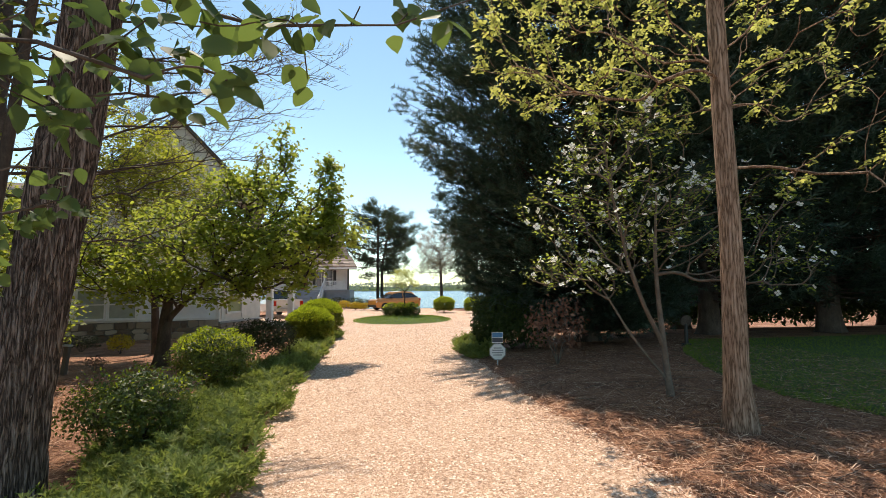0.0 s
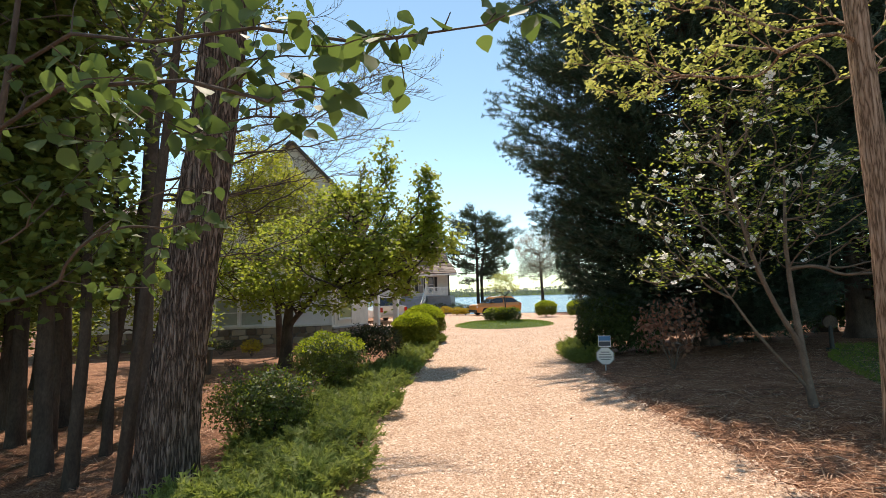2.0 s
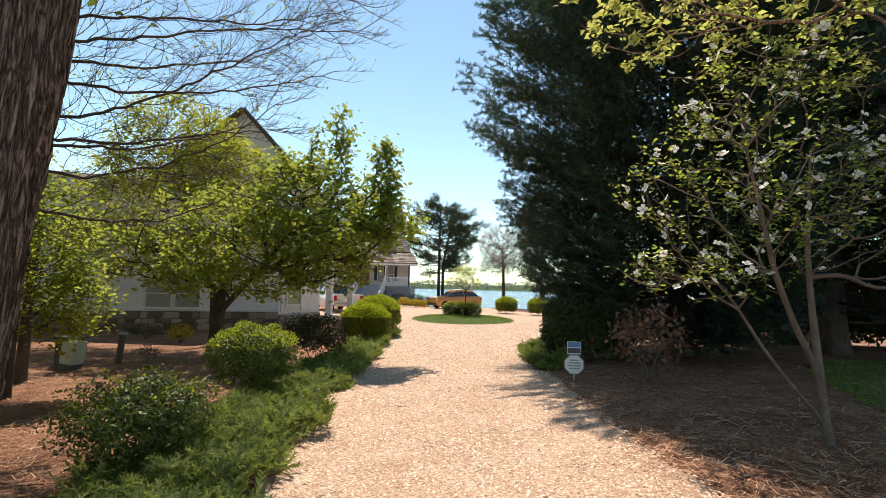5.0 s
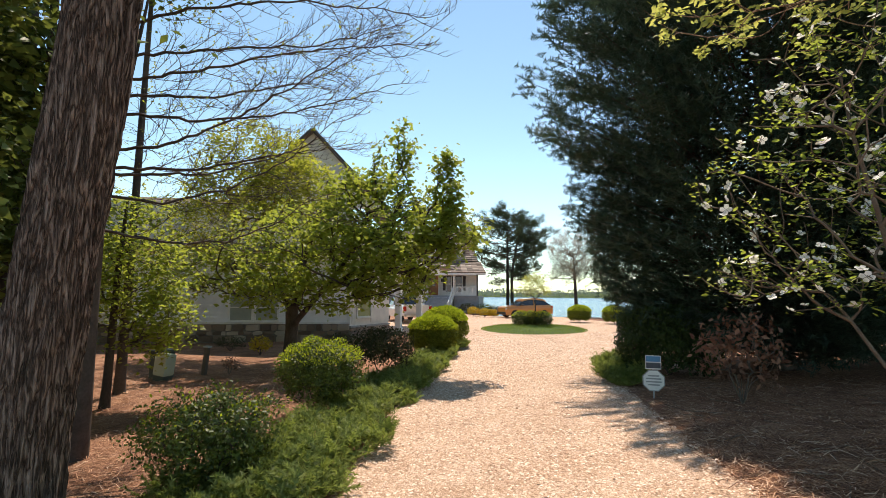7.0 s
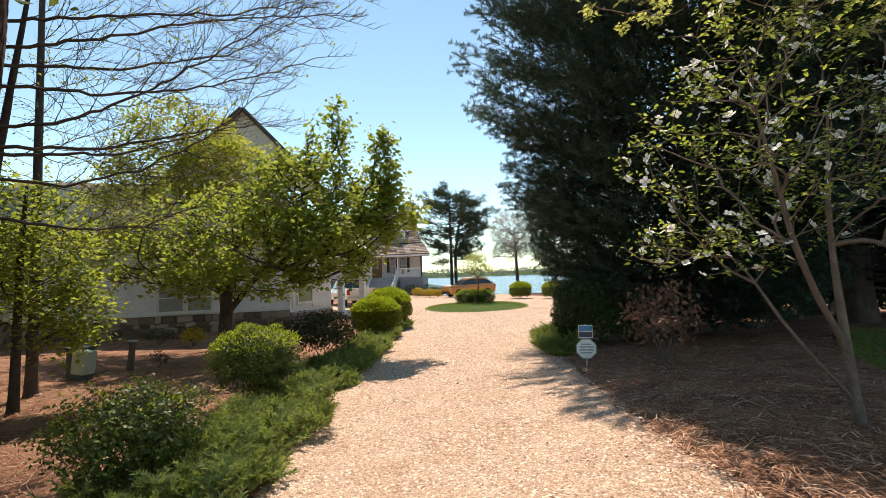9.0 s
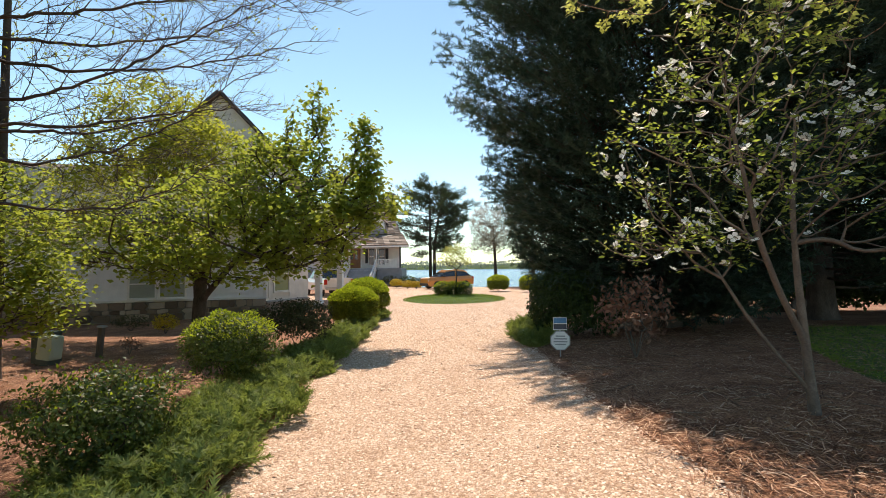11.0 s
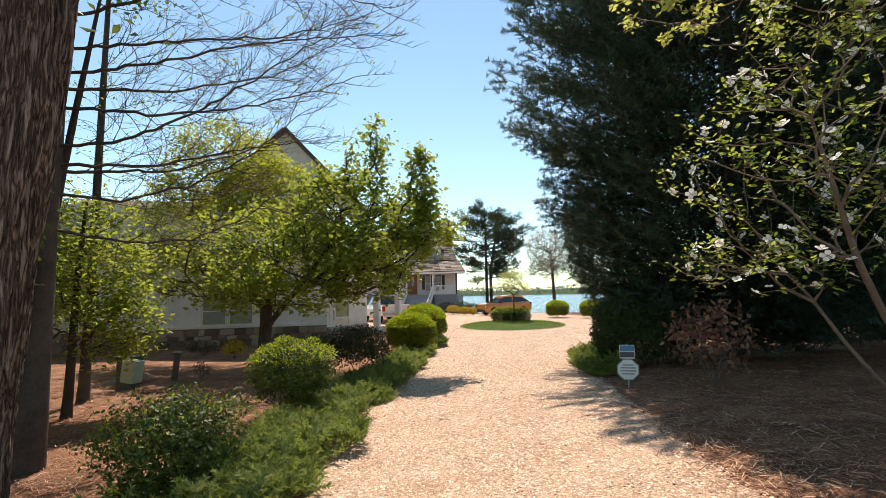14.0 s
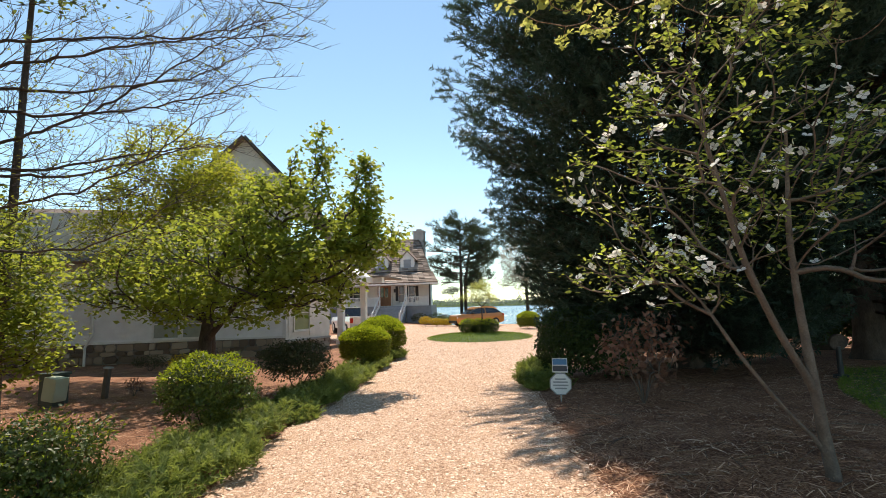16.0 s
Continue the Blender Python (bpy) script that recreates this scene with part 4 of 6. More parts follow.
# slender tree on the right, with small yellow green leaves
tx, ty = 2.95, 4.8
tree("slender_tree", [[(tx, ty, gz(tx, ty) - 0.05), (2.93, 4.8, 0.7), (2.95, 4.8, 2.1), (2.93, 4.8, 3.4), (2.92, 4.8, 4.6), (2.9, 4.8, 7.5)]],
     [[0.15, 0.115, 0.1, 0.09, 0.08, 0.04]],
     [((1.6, 5.0, 4.2), (1.5, 0.9, 0.75), 3.2), ((2.3, 5.3, 5.2), (2.0, 1.2, 0.9), 2.5), ((4.2, 5.0, 4.1), (1.5, 1.0, 1.1), 2.2), ((4.6, 4.7, 2.7), (1.1, 0.8, 0.5), 0.8), ((1.9, 6.1, 4.25), (1.3, 0.7, 0.5), 1.2), ((3.3, 6.0, 4.0), (1.2, 0.8, 0.6), 1.0)], 680, 7400, M_LEAF_PALE, 0.062,
     "slender tree with pale bark and small yellow green leaves", 52, M_BARK_R, low=2.1, r_tip=0.003, jit=0.035, around=48, furrow=0.006, bark_step=0.03, freq=16.0, wig=0.06, arch=0.02, upto=2, step=0.15, clump=6)

# dogwood in flower
dx, dy = 3.0, 6.35
dz = gz(dx, dy)
dog, dn, dt, dm, drng = tree("dogwood_tree", [[(dx, dy, dz - 0.03), (2.95, 6.34, 0.42), (2.92, 6.33, 0.78), (2.87, 6.33, 1.4), (2.86, 6.35, 2.0), (2.95, 6.4, 2.9)],
                              [(2.92, 6.33, 0.78), (2.68, 6.25, 1.2), (2.42, 6.1, 1.75), (2.3, 6.0, 2.15), (2.15, 6.0, 2.9), (2.1, 6.0, 3.4)],
                              [(2.97, 6.34, 0.3), (2.7, 6.35, 0.62), (2.45, 6.4, 1.0), (2.2, 6.5, 1.5), (2.0, 6.6, 1.75)]],
             [[0.05, 0.042, 0.038, 0.028, 0.022, 0.01], [0.032, 0.028, 0.024, 0.018, 0.012, 0.006], [0.023, 0.02, 0.017, 0.013, 0.007]],
             [((2.2, 6.2, 2.6), (1.15, 0.9, 0.9), 3), ((1.9, 6.3, 1.75), (0.9, 0.7, 0.3), 1.2), ((3.6, 6.3, 2.5), (1.4, 0.9, 0.85), 2.4), ((4.2, 6.3, 1.75), (1.0, 0.7, 0.35), 1.0), ((2.3, 6.0, 3.5), (0.9, 0.8, 0.5), 1.2)],
             760, 4200, M_LEAF_DOG, 0.052, "flowering dogwood with white bracts and fresh green leaves", 53, M_BARK_D, low=0.9, r_tip=0.0036, jit=0.05, around=22, furrow=0.003, freq=20, wig=0.07, arch=0.0, step=0.14, leaf_tv=(OVAL_V, OVAL_F), upto=2, bark_step=0.04, flare=0.08)
FLOWER_V, FLOWER_F = [], []
for q in range(4):
    c, s = math.cos(q * math.pi / 2), math.sin(q * math.pi / 2)
    k = len(FLOWER_V)
    for a, b, z in ((0.03, 0, 0), (0.3, -0.27, 0.06), (0.58, -0.22, 0.14), (0.63, 0, 0.12), (0.58, 0.22, 0.14), (0.3, 0.27, 0.06)):
        FLOWER_V.append((a * c - b * s, a * s + b * c, z))
    FLOWER_F += [(k, k + 1, k + 2, k + 3), (k, k + 3, k + 4, k + 5)]
fp = leaves_on(dn, dt, dm, 330, drng, 0.05, 1)
fd = rand_dirs(drng, 330, -0.3, 0.3)
place("blossoms", scatter_mesh("blossoms", FLOWER_V, FLOWER_F, fp + np.array([0, 0, 0.03]), frames(fd, np.array([0, -0.9, 0.6]) + drng.normal(0, 0.4, (330, 3))), drng.uniform(0.05, 0.078, 330)), M_PETAL, dog, "white dogwood bracts")

# green tree in front of the garage
mx, my = -7.35, 12.45
mz = gz(mx, my)
tree("green_tree", [[(mx, my, mz - 0.05), (-7.33, 12.45, 0.0), (-7.25, 12.4, 0.7), (-7.2, 12.4, 1.2)],
                    [(-7.25, 12.4, 0.7), (-6.5, 12.2, 1.4), (-5.7, 12.2, 2.3), (-5.0, 12.3, 3.3)],
                    [(-7.2, 12.4, 1.2), (-8.1, 12.3, 2.0), (-9.0, 12.2, 2.7)],
                    [(-7.2, 12.4, 1.2), (-7.0, 12.5, 2.5), (-6.6, 12.6, 3.8)]],
     [[0.22, 0.17, 0.15, 0.12], [0.1, 0.085, 0.06, 0.03], [0.09, 0.06, 0.035], [0.1, 0.07, 0.03]],
     [((-6.6, 12.4, 2.7), (3.0, 2.4, 1.3), 3), ((-4.7, 12.4, 3.2), (1.7, 1.6, 1.5), 2.2), ((-9.2, 12.2, 2.1), (2.0, 1.6, 0.7), 1.0), ((-4.2, 12.4, 4.9), (0.3, 0.4, 1.1), 0.45), ((-4.75, 12.2, 4.5), (0.25, 0.3, 0.9), 0.3), ((-2.95, 12.0, 3.9), (0.3, 0.4, 1.1), 0.4), ((-3.0, 12.0, 3.1), (0.9, 1.0, 0.8), 0.7), ((-3.7, 11.4, 2.5), (1.1, 1.0, 0.6), 0.8), ((-5.4, 12.4, 4.3), (0.9, 0.8, 0.5), 0.5), ((-6.6, 11.8, 1.55), (2.5, 1.2, 0.45), 1.2), ((-4.3, 12.0, 1.9), (1.0, 1.2, 0.6), 0.7)],
     1500, 23000, M_LEAF_MAPLE, 0.115, "spreading tree with dark trunk and fresh green leaves", 54, M_BARK_DK, low=0.6, r_tip=0.0085, jit=0.1, upto=3, furrow=0.006, around=24, flat=0.6, clump=9, leaf_tv=(WIDE_V, WIDE_F))

# yellow green tree behind it, beside the garage
tree("yellow_green_tree", [[(-9.25, 15.35, gz(-9.25, 15.35) - 0.05), (-9.35, 15.35, 1.2), (-10.2, 15.2, 3.4), (-10.9, 15.2, 6.0)]], [[0.13, 0.1, 0.07, 0.03]],
     [((-11.0, 15.2, 5.6), (2.3, 1.6, 2.1), 3), ((-9.0, 14.8, 4.8), (1.7, 1.2, 1.3), 2.0), ((-13.0, 15.2, 4.2), (1.6, 1.2, 1.5), 1.2)],
     950, 19000, M_LEAF_YEL, 0.1, "young tree with yellow green spring leaves", 55, M_BARK_DK, low=1.6, r_tip=0.004, jit=0.13, upto=3, clump=6, leaf_tv=(WIDE_V, WIDE_F))

# leafy tree at the left edge and the nearly bare tree whose boughs reach over the drive
def fine_bough(limb, rng, nodes, par, rad, foot, tip, twig=0.62):
    """A long limb with side branches in two ranks, each with fine twigs, all reaching outwards and a little up."""
    line = resample(limb, 0.12)
    n = len(line)
    line[1:-1] += rng.normal(0, 0.012, (n - 2, 3))
    base = len(nodes)
    for i, p in enumerate(line):
        nodes.append(p), par.append(-1 if i == 0 else base + i - 1), rad.append(foot + (tip - foot) * i / (n - 1))

    def shoot(at, start, d, length, r0, level):
        m = max(2, int(length / 0.09))
        prev, pos = at, start
        bend = rng.normal(0, 0.17, 3) + np.array((0.03, 0, 0.0))
        for k in range(m):
            d = unit(d + bend * 0.5 + rng.normal(0, 0.07, 3))
            pos = pos + d * length / m
            nodes.append(pos), par.append(prev), rad.append(r0 * (1 - 0.6 * (k + 1) / m))
            prev = len(nodes) - 1
            if level and k >= 1:
                for _ in range(1 + (rng.uniform() < 0.6)):
                    side = unit(np.cross(d, rng.normal(size=3) + np.array((0, 2.2, 0))))
                    turn = rng.uniform(0.35, 1.4)
                    shoot(prev, pos, unit(d + side * turn), length * rng.uniform(0.2, 0.6) * (1.1 - 0.5 * k / m), 0.003, level - 1)

    s, sign = 3, 1
    while s < n:
        d = unit(line[min(s + 1, n - 1)] - line[s - 1])
        side = unit(np.cross(d, np.array((0, 1.0, 0)) + rng.normal(0, 0.5, 3))) * sign
        shoot(base + s, line[s], unit(d + side * rng.uniform(0.35, 1.1)), twig * rng.uniform(0.6, 1.9) * (1.15 - 0.5 * s / n), 0.0062, 1)
        sign, s = -sign, s + (1 if rng.uniform() < 0.85 else 2)
    shoot(base + n - 1, line[-1], unit(line[-1] - line[-3]), 0.45, tip, 1)


def bough_tree():
    rng = np.random.RandomState(56)
    foot = (-5.68, 5.75, gz(-5.68, 5.75))
    t = thing("bough_tree", foot, "nearly bare spring tree with long thin arching boughs", "tree")
    place("trunk", bark_tube("trunk", [(*foot[:2], foot[2] - 0.05), (-5.65, 5.75, 1.5), (-5.61, 5.75, 3.5), (-5.56, 5.75, 6.0), (-5.49, 5.75, 9.5)], [0.15, 0.12, 0.1, 0.075, 0.035], 16, 0.06), M_TWIG, t, smooth=True)
    limbs = (((-5.57, 5.75, 4.9), (-4.6, 6.1, 5.2), (-3.5, 6.4, 5.3), (-2.3, 6.7, 5.15), (-1.9, 6.8, 5.05)),
             ((-5.59, 5.75, 4.2), (-4.7, 6.1, 4.35), (-3.6, 6.4, 4.6), (-2.6, 6.7, 4.7), (-2.0, 6.8, 4.7)),
             ((-5.61, 5.75, 3.3), (-4.8, 6.1, 3.45), (-4.0, 6.4, 3.9), (-3.2, 6.6, 4.4), (-2.5, 6.8, 4.85)),
             ((-5.62, 5.75, 2.75), (-5.0, 6.1, 2.7), (-4.3, 6.4, 2.9), (-3.6, 6.6, 3.25), (-3.0, 6.7, 3.75)),
             ((-5.63, 5.75, 2.35), (-5.0, 6.2, 2.2), (-4.3, 6.5, 2.25), (-3.7, 6.6, 2.45), (-3.3, 6.7, 2.75)),
             ((-5.6, 5.75, 3.8), (-4.6, 6.2, 3.75), (-3.6, 6.5, 3.85), (-2.7, 6.7, 4.05), (-2.3, 6.8, 4.2)),
             ((-5.56, 5.75, 5.5), (-4.5, 6.2, 5.8), (-3.2, 6.5, 5.95)),
             ((-5.6, 5.75, 3.1), (-4.7, 6.3, 3.15), (-3.8, 6.7, 3.4), (-3.0, 6.9, 3.5)),
             ((-5.6, 5.75, 4.5), (-4.4, 6.6, 4.9), (-3.4, 7.0, 5.0), (-2.3, 7.4, 5.4)),
             ((-5.6, 5.75, 4.0), (-5.0, 6.9, 4.4), (-4.1, 7.8, 4.9), (-3.2, 8.3, 5.6)),
             ((-5.6, 5.75, 3.0), (-5.2, 7.0, 3.3), (-4.5, 7.7, 3.7), (-3.8, 8.2, 4.2)))
    nodes, par, rad = [], [], []
    for k, limb in enumerate(limbs):
        fine_bough([np.array(p) for p in limb], rng, nodes, par, rad, 0.022 if k in (3, 4) else 0.026, 0.006)
    nodes, par, rad = np.array(nodes), np.array(par), np.array(rad)
    tagged(place("branchwork", limb_mesh("branchwork", nodes, par, rad, np.ones(len(nodes), bool), 3), M_TWIG, t), kind="stuff")
    thin = np.nonzero(rad < 0.002)[0]
    p = nodes[rng.choice(thin, 1500)] + rng.normal(0, 0.015, (1500, 3))
    place("crown", leaf_mesh("crown", p, rng, 0.038, 0.4), M_LEAF_YEL, t)


bough_tree()
tree("thin_tree", [[(-8.9, 9.0, gz(-8.9, 9.0) - 0.05), (-8.85, 9.0, 1.5), (-8.75, 8.95, 4.0), (-8.6, 8.9, 9.5)]], [[0.1, 0.08, 0.07, 0.03]],
     [((-8.8, 8.9, 4.5), (1.0, 0.9, 2.5), 1)], 90, 500, M_LEAF_YEL, 0.06, "thin tall tree with bare side twigs", 58, M_TWIG, low=1.6, r_tip=0.004, jit=0.05, upto=1, sides=3)
tree("leafy_sapling", [[(-7.9, 7.9, gz(-7.9, 7.9) - 0.05), (-7.85, 7.9, 0.9), (-7.8, 7.9, 2.2), (-7.7, 7.9, 3.2)]], [[0.075, 0.06, 0.045, 0.02]],
     [((-7.7, 7.9, 2.2), (1.1, 1.0, 1.2), 2), ((-6.9, 7.8, 1.2), (0.7, 0.65, 0.7), 1.2), ((-8.9, 7.8, 1.6), (1.0, 0.9, 1.1), 1)],
     460, 8000, M_LEAF_MAPLE, 0.08, "young leafy tree in the mulched bed", 57, M_BARK_DK, low=0.7, r_tip=0.004, jit=0.1, clump=6, leaf_tv=(WIDE_V, WIDE_F))

# woods on the left
for k, (wx, wy, wr, lean, top) in enumerate(((-9.6, 7.6, 0.1, 0.05, 9), (-4.05, 3.9, 0.05, 0.2, 7), (-7.6, 6.2, 0.13, -0.05, 9), (-7.2, 6.6, 0.06, 0.3, 6), (-8.5, 6.1, 0.12, 0.05, 9), (-12.3, 9.5, 0.14, 0.1, 10), (-10.5, 4.0, 0.15, 0.0, 10), (-13.5, 6.0, 0.16, 0.1, 10), (-7.0, 2.3, 0.12, 0.05, 9), (-16.5, 11.0, 0.2, 0.1, 11))):
    z = gz(wx, wy)
    b = [((wx + lean * 3, wy, 3.0 + 0.2 * k), (1.7, 1.5, 1.3), 1), ((wx + lean * 5, wy, 5.3), (2.0, 1.9, 1.8), 1.5)]
    if k in (2, 3, 4):
        # third blob: unseen high crown, added to shade the ground below
        b = [((wx - 2.0, wy - 1.2, 3.0), (1.5, 1.3, 1.3), 1), ((wx - 2.2, wy - 1.4, 5.2), (1.6, 1.5, 1.8), 1.5), ((wx, wy + 1.2, 8.7), (2.2, 2.0, 1.1), 1.2)]
    if k == 5:
        b = [((wx, wy, 2.2), (1.6, 1.4, 1.2), 1)]
    if k in (0, 1):
        b = [((wx - 1.0, wy - 0.5, 3.2), (1.3, 1.2, 1.4), 1)] if k == 0 else [((wx - 0.5, wy - 0.3, 4.6), (1.0, 0.9, 0.9), 1)]
    tree("woodland_tree", [[(wx, wy, z - 0.05), (wx + lean * 0.9, wy, 1.2), (wx + lean * 2.2, wy, 3.4), (wx + lean * 4, wy, top)]], [[wr * 1.25, wr, wr * 0.8, wr * 0.25]],
         b, 150 if k > 1 else 90, (12000 if k > 1 else 3000), M_LEAF_WOOD, 0.12, "woodland tree with dark trunk and green leaves", 60 + k, M_BARK_DK, low=1.6, r_tip=0.005, jit=0.35, furrow=0.005, around=20, step=0.3, leaf_tv=(DIA_V, DIA_F), flat=0.4, sides=3)

# slim close-set trees at the edge of the woods
for k, (wx, wy, wr, top, lean) in enumerate(((-4.7, 3.95, 0.05, 6.5, 0.12), (-5.5, 4.3, 0.075, 7.5, -0.04), (-6.3, 5.0, 0.06, 7.0, 0.08), (-7.1, 5.2, 0.08, 8.0, 0.0), (-8.3, 6.0, 0.07, 8.0, 0.06), (-9.3, 6.3, 0.09, 8.5, -0.05), (-10.6, 7.5, 0.08, 8.0, 0.05))):
    z = gz(wx, wy)
    tree("woodland_tree", [[(wx, wy, z - 0.05), (wx + lean, wy, 1.2), (wx + lean * 0.5, wy, 3.2), (wx, wy, top)]], [[wr * 1.3, wr, wr * 0.8, wr * 0.3]],
         [((wx - 0.2, wy - 0.25, 2.2), (0.8, 0.55, 0.7), 1), ((wx - 0.2, wy - 0.25, 3.6), (0.95, 0.6, 1.0), 2.2), ((wx - 0.3, wy - 0.4, 5.2), (1.1, 0.7, 1.2), 2.2)], 200, 5200, M_LEAF_WOOD, 0.11,
         "slim dark woodland tree at the edge of the mulched bed", 140 + k, M_BARK_DK, low=1.3, r_tip=0.004, jit=0.13, furrow=0.004, around=14, step=0.25, leaf_tv=(WIDE_V, WIDE_F), flat=0.6, sides=3, clump=8)

wx, wy = -5.35, 4.95
tree("woodland_tree", [[(wx, wy, gz(wx, wy) - 0.05), (wx + 0.05, wy, 1.2), (wx, wy, 3.0), (wx - 0.1, wy, 6.0)]], [[0.06, 0.045, 0.035, 0.012]],
     [((wx, wy - 0.1, 2.3), (0.45, 0.4, 0.7), 1), ((wx - 0.1, wy - 0.1, 3.6), (0.5, 0.45, 0.9), 1.2)], 130, 2600, M_LEAF_WOOD, 0.1,
     "slim leafy woodland sapling beside the furrowed oak", 150, M_BARK_DK, low=1.2, r_tip=0.004, jit=0.12, around=12, step=0.25, leaf_tv=(WIDE_V, WIDE_F), flat=0.6, sides=3, clump=6)

# undergrowth and further woods on the left
for k, (wx, wy, wz, ww) in enumerate(((-9.5, 3.0, 2.6, 2.2), (-11.5, 7.0, 2.8, 2.4), (-14.5, 9.0, 2.0, 1.7), (-17.5, 7.5, 3.5, 3.0), (-15, 3.5, 3.2, 2.8), (-21, 12, 2.8, 2.4), (-22, 6, 4.5, 3.4), (-20, 15.5, 2.6, 2.0), (-6.6, 1.2, 3.6, 1.6), (-28, 10, 5, 4), (-28, 19, 4, 3), (-26, 3, 5, 4))):
    z = gz(wx, wy)
    tree("woodland_tree", [[(wx, wy, z - 0.05), (wx + 0.1, wy, 1.4), (wx, wy, wz), (wx + 0.2, wy, wz + ww)]], [[0.1, 0.08, 0.06, 0.02]],
         [((wx, wy, wz), (ww, ww, ww * 0.75), 1.5), ((wx, wy, wz + ww), (ww * 0.8, ww * 0.8, ww), 1), ((wx, wy, 1.3), (ww, ww, 0.7), 0.5)], 140, 8000, M_LEAF_WOOD, 0.13 if k < 5 else 0.19, "leafy woodland tree among other trees", 160 + k, M_BARK_DK, low=0.6, r_tip=0.005, jit=0.4, around=12, step=0.35, leaf_tv=(DIA_V, DIA_F), flat=0.3, sides=3)

# broad leaved bough close to the path
def broad_bough():
    rng = np.random.RandomState(70)
    t = thing("leafy_bough", (-1.9, 1.15, gz(-1.9, 1.15)), "young tree with long boughs of broad green leaves", "tree")
    stems = [[(-1.9, 1.15, gz(-1.9, 1.15) - 0.02), (-1.88, 1.16, 1.0), (-1.8, 1.15, 1.7), (-1.7, 1.15, 2.4), (-1.65, 1.15, 3.2)],
             [(-1.75, 1.15, 2.1), (-1.3, 1.0, 2.13), (-0.85, 0.95, 2.07), (-0.62, 0.95, 1.99)],
             [(-1.72, 1.15, 2.3), (-1.35, 1.06, 2.33), (-1.0, 1.0, 2.22), (-0.68, 0.98, 2.2), (-0.4, 0.98, 2.12), (-0.1, 1.0, 2.13), (0.1, 1.0, 2.2)]]
    place("trunk", bark_tube("trunk", stems[0], [0.018, 0.016, 0.013, 0.009, 0.004], 10, 0.05), M_BARK_DK, t, smooth=True)
    tg = in_blobs(rng, 150, [((-0.95, 1.02, 2.1), (0.45, 0.25, 0.25), 1.6), ((-0.15, 1.0, 2.16), (0.4, 0.1, 0.05), 0.3), ((-0.5, 1.0, 2.1), (0.3, 0.15, 0.12), 0.6), ((-1.35, 1.25, 2.25), (0.6, 0.4, 0.55), 3.5), ((-0.6, 0.97, 1.98), (0.2, 0.06, 0.1), 0.2), ((-1.5, 1.3, 1.75), (0.5, 0.35, 0.25), 1.2)])
    nodes, par, tips, mask = network(stems, tg, rng, 0.09, 1.5, 0.06, 0.0)
    keep = (par >= 0)
    keep[:len(resample(stems[0], 0.09))] = False
    tagged(place("branchwork", limb_mesh("branchwork", nodes, par, np.minimum(0.0016 * tips ** 0.45, 0.007), keep, 5), M_BARK_DK, t), kind="stuff")
    bv = [(0, 0, 0)]
    outline = [(0.1, 0.05), (0.29, 0.16), (0.36, 0.34), (0.31, 0.55), (0.2, 0.76), (0.09, 0.9)]
    for s in (-1, 1):
        for i, (a, b) in enumerate(outline):
            bv.append((s * a * (0.96 if i % 2 else 1.04), b, 0.1 * a - 0.08 * b * b))
    bv += [(0, 1, -0.12), (0, 0.3, -0.03), (0, 0.6, -0.05)]
    L, R, TIP, A, B = list(range(1, 7)), list(range(7, 13)), 13, 14, 15
    bf = []
    for side, flip in ((L, False), (R, True)):
        tri = [(0, side[0], A), (side[0], side[1], A), (side[1], side[2], A), (side[2], B, A), (side[2], side[3], B), (side[3], side[4], B), (side[4], side[5], B), (side[5], TIP, B)]
        bf += [q[::-1] for q in tri] if flip else tri
    n = 520
    idx = np.nonzero((tips <= 2) & ~mask | (tips <= 1))[0]
    p = nodes[rng.choice(idx, n)] + rng.normal(0, 0.02, (n, 3))
    d = rand_dirs(rng, n, -0.95, -0.1)
    d[:, 0] += 0.25
    me = scatter_mesh("leaves", bv, bf, p, frames(d, np.array([0, -0.7, 0.6]) + rng.normal(0, 0.5, (n, 3))), rng.uniform(0.045, 0.085, n) * np.interp(p[:, 0], [-1.3, -0.4], [0.75, 1.1]))
    place("leaves", me, M_LEAF_BIG, t, "broad pointed green leaves")


broad_bough()


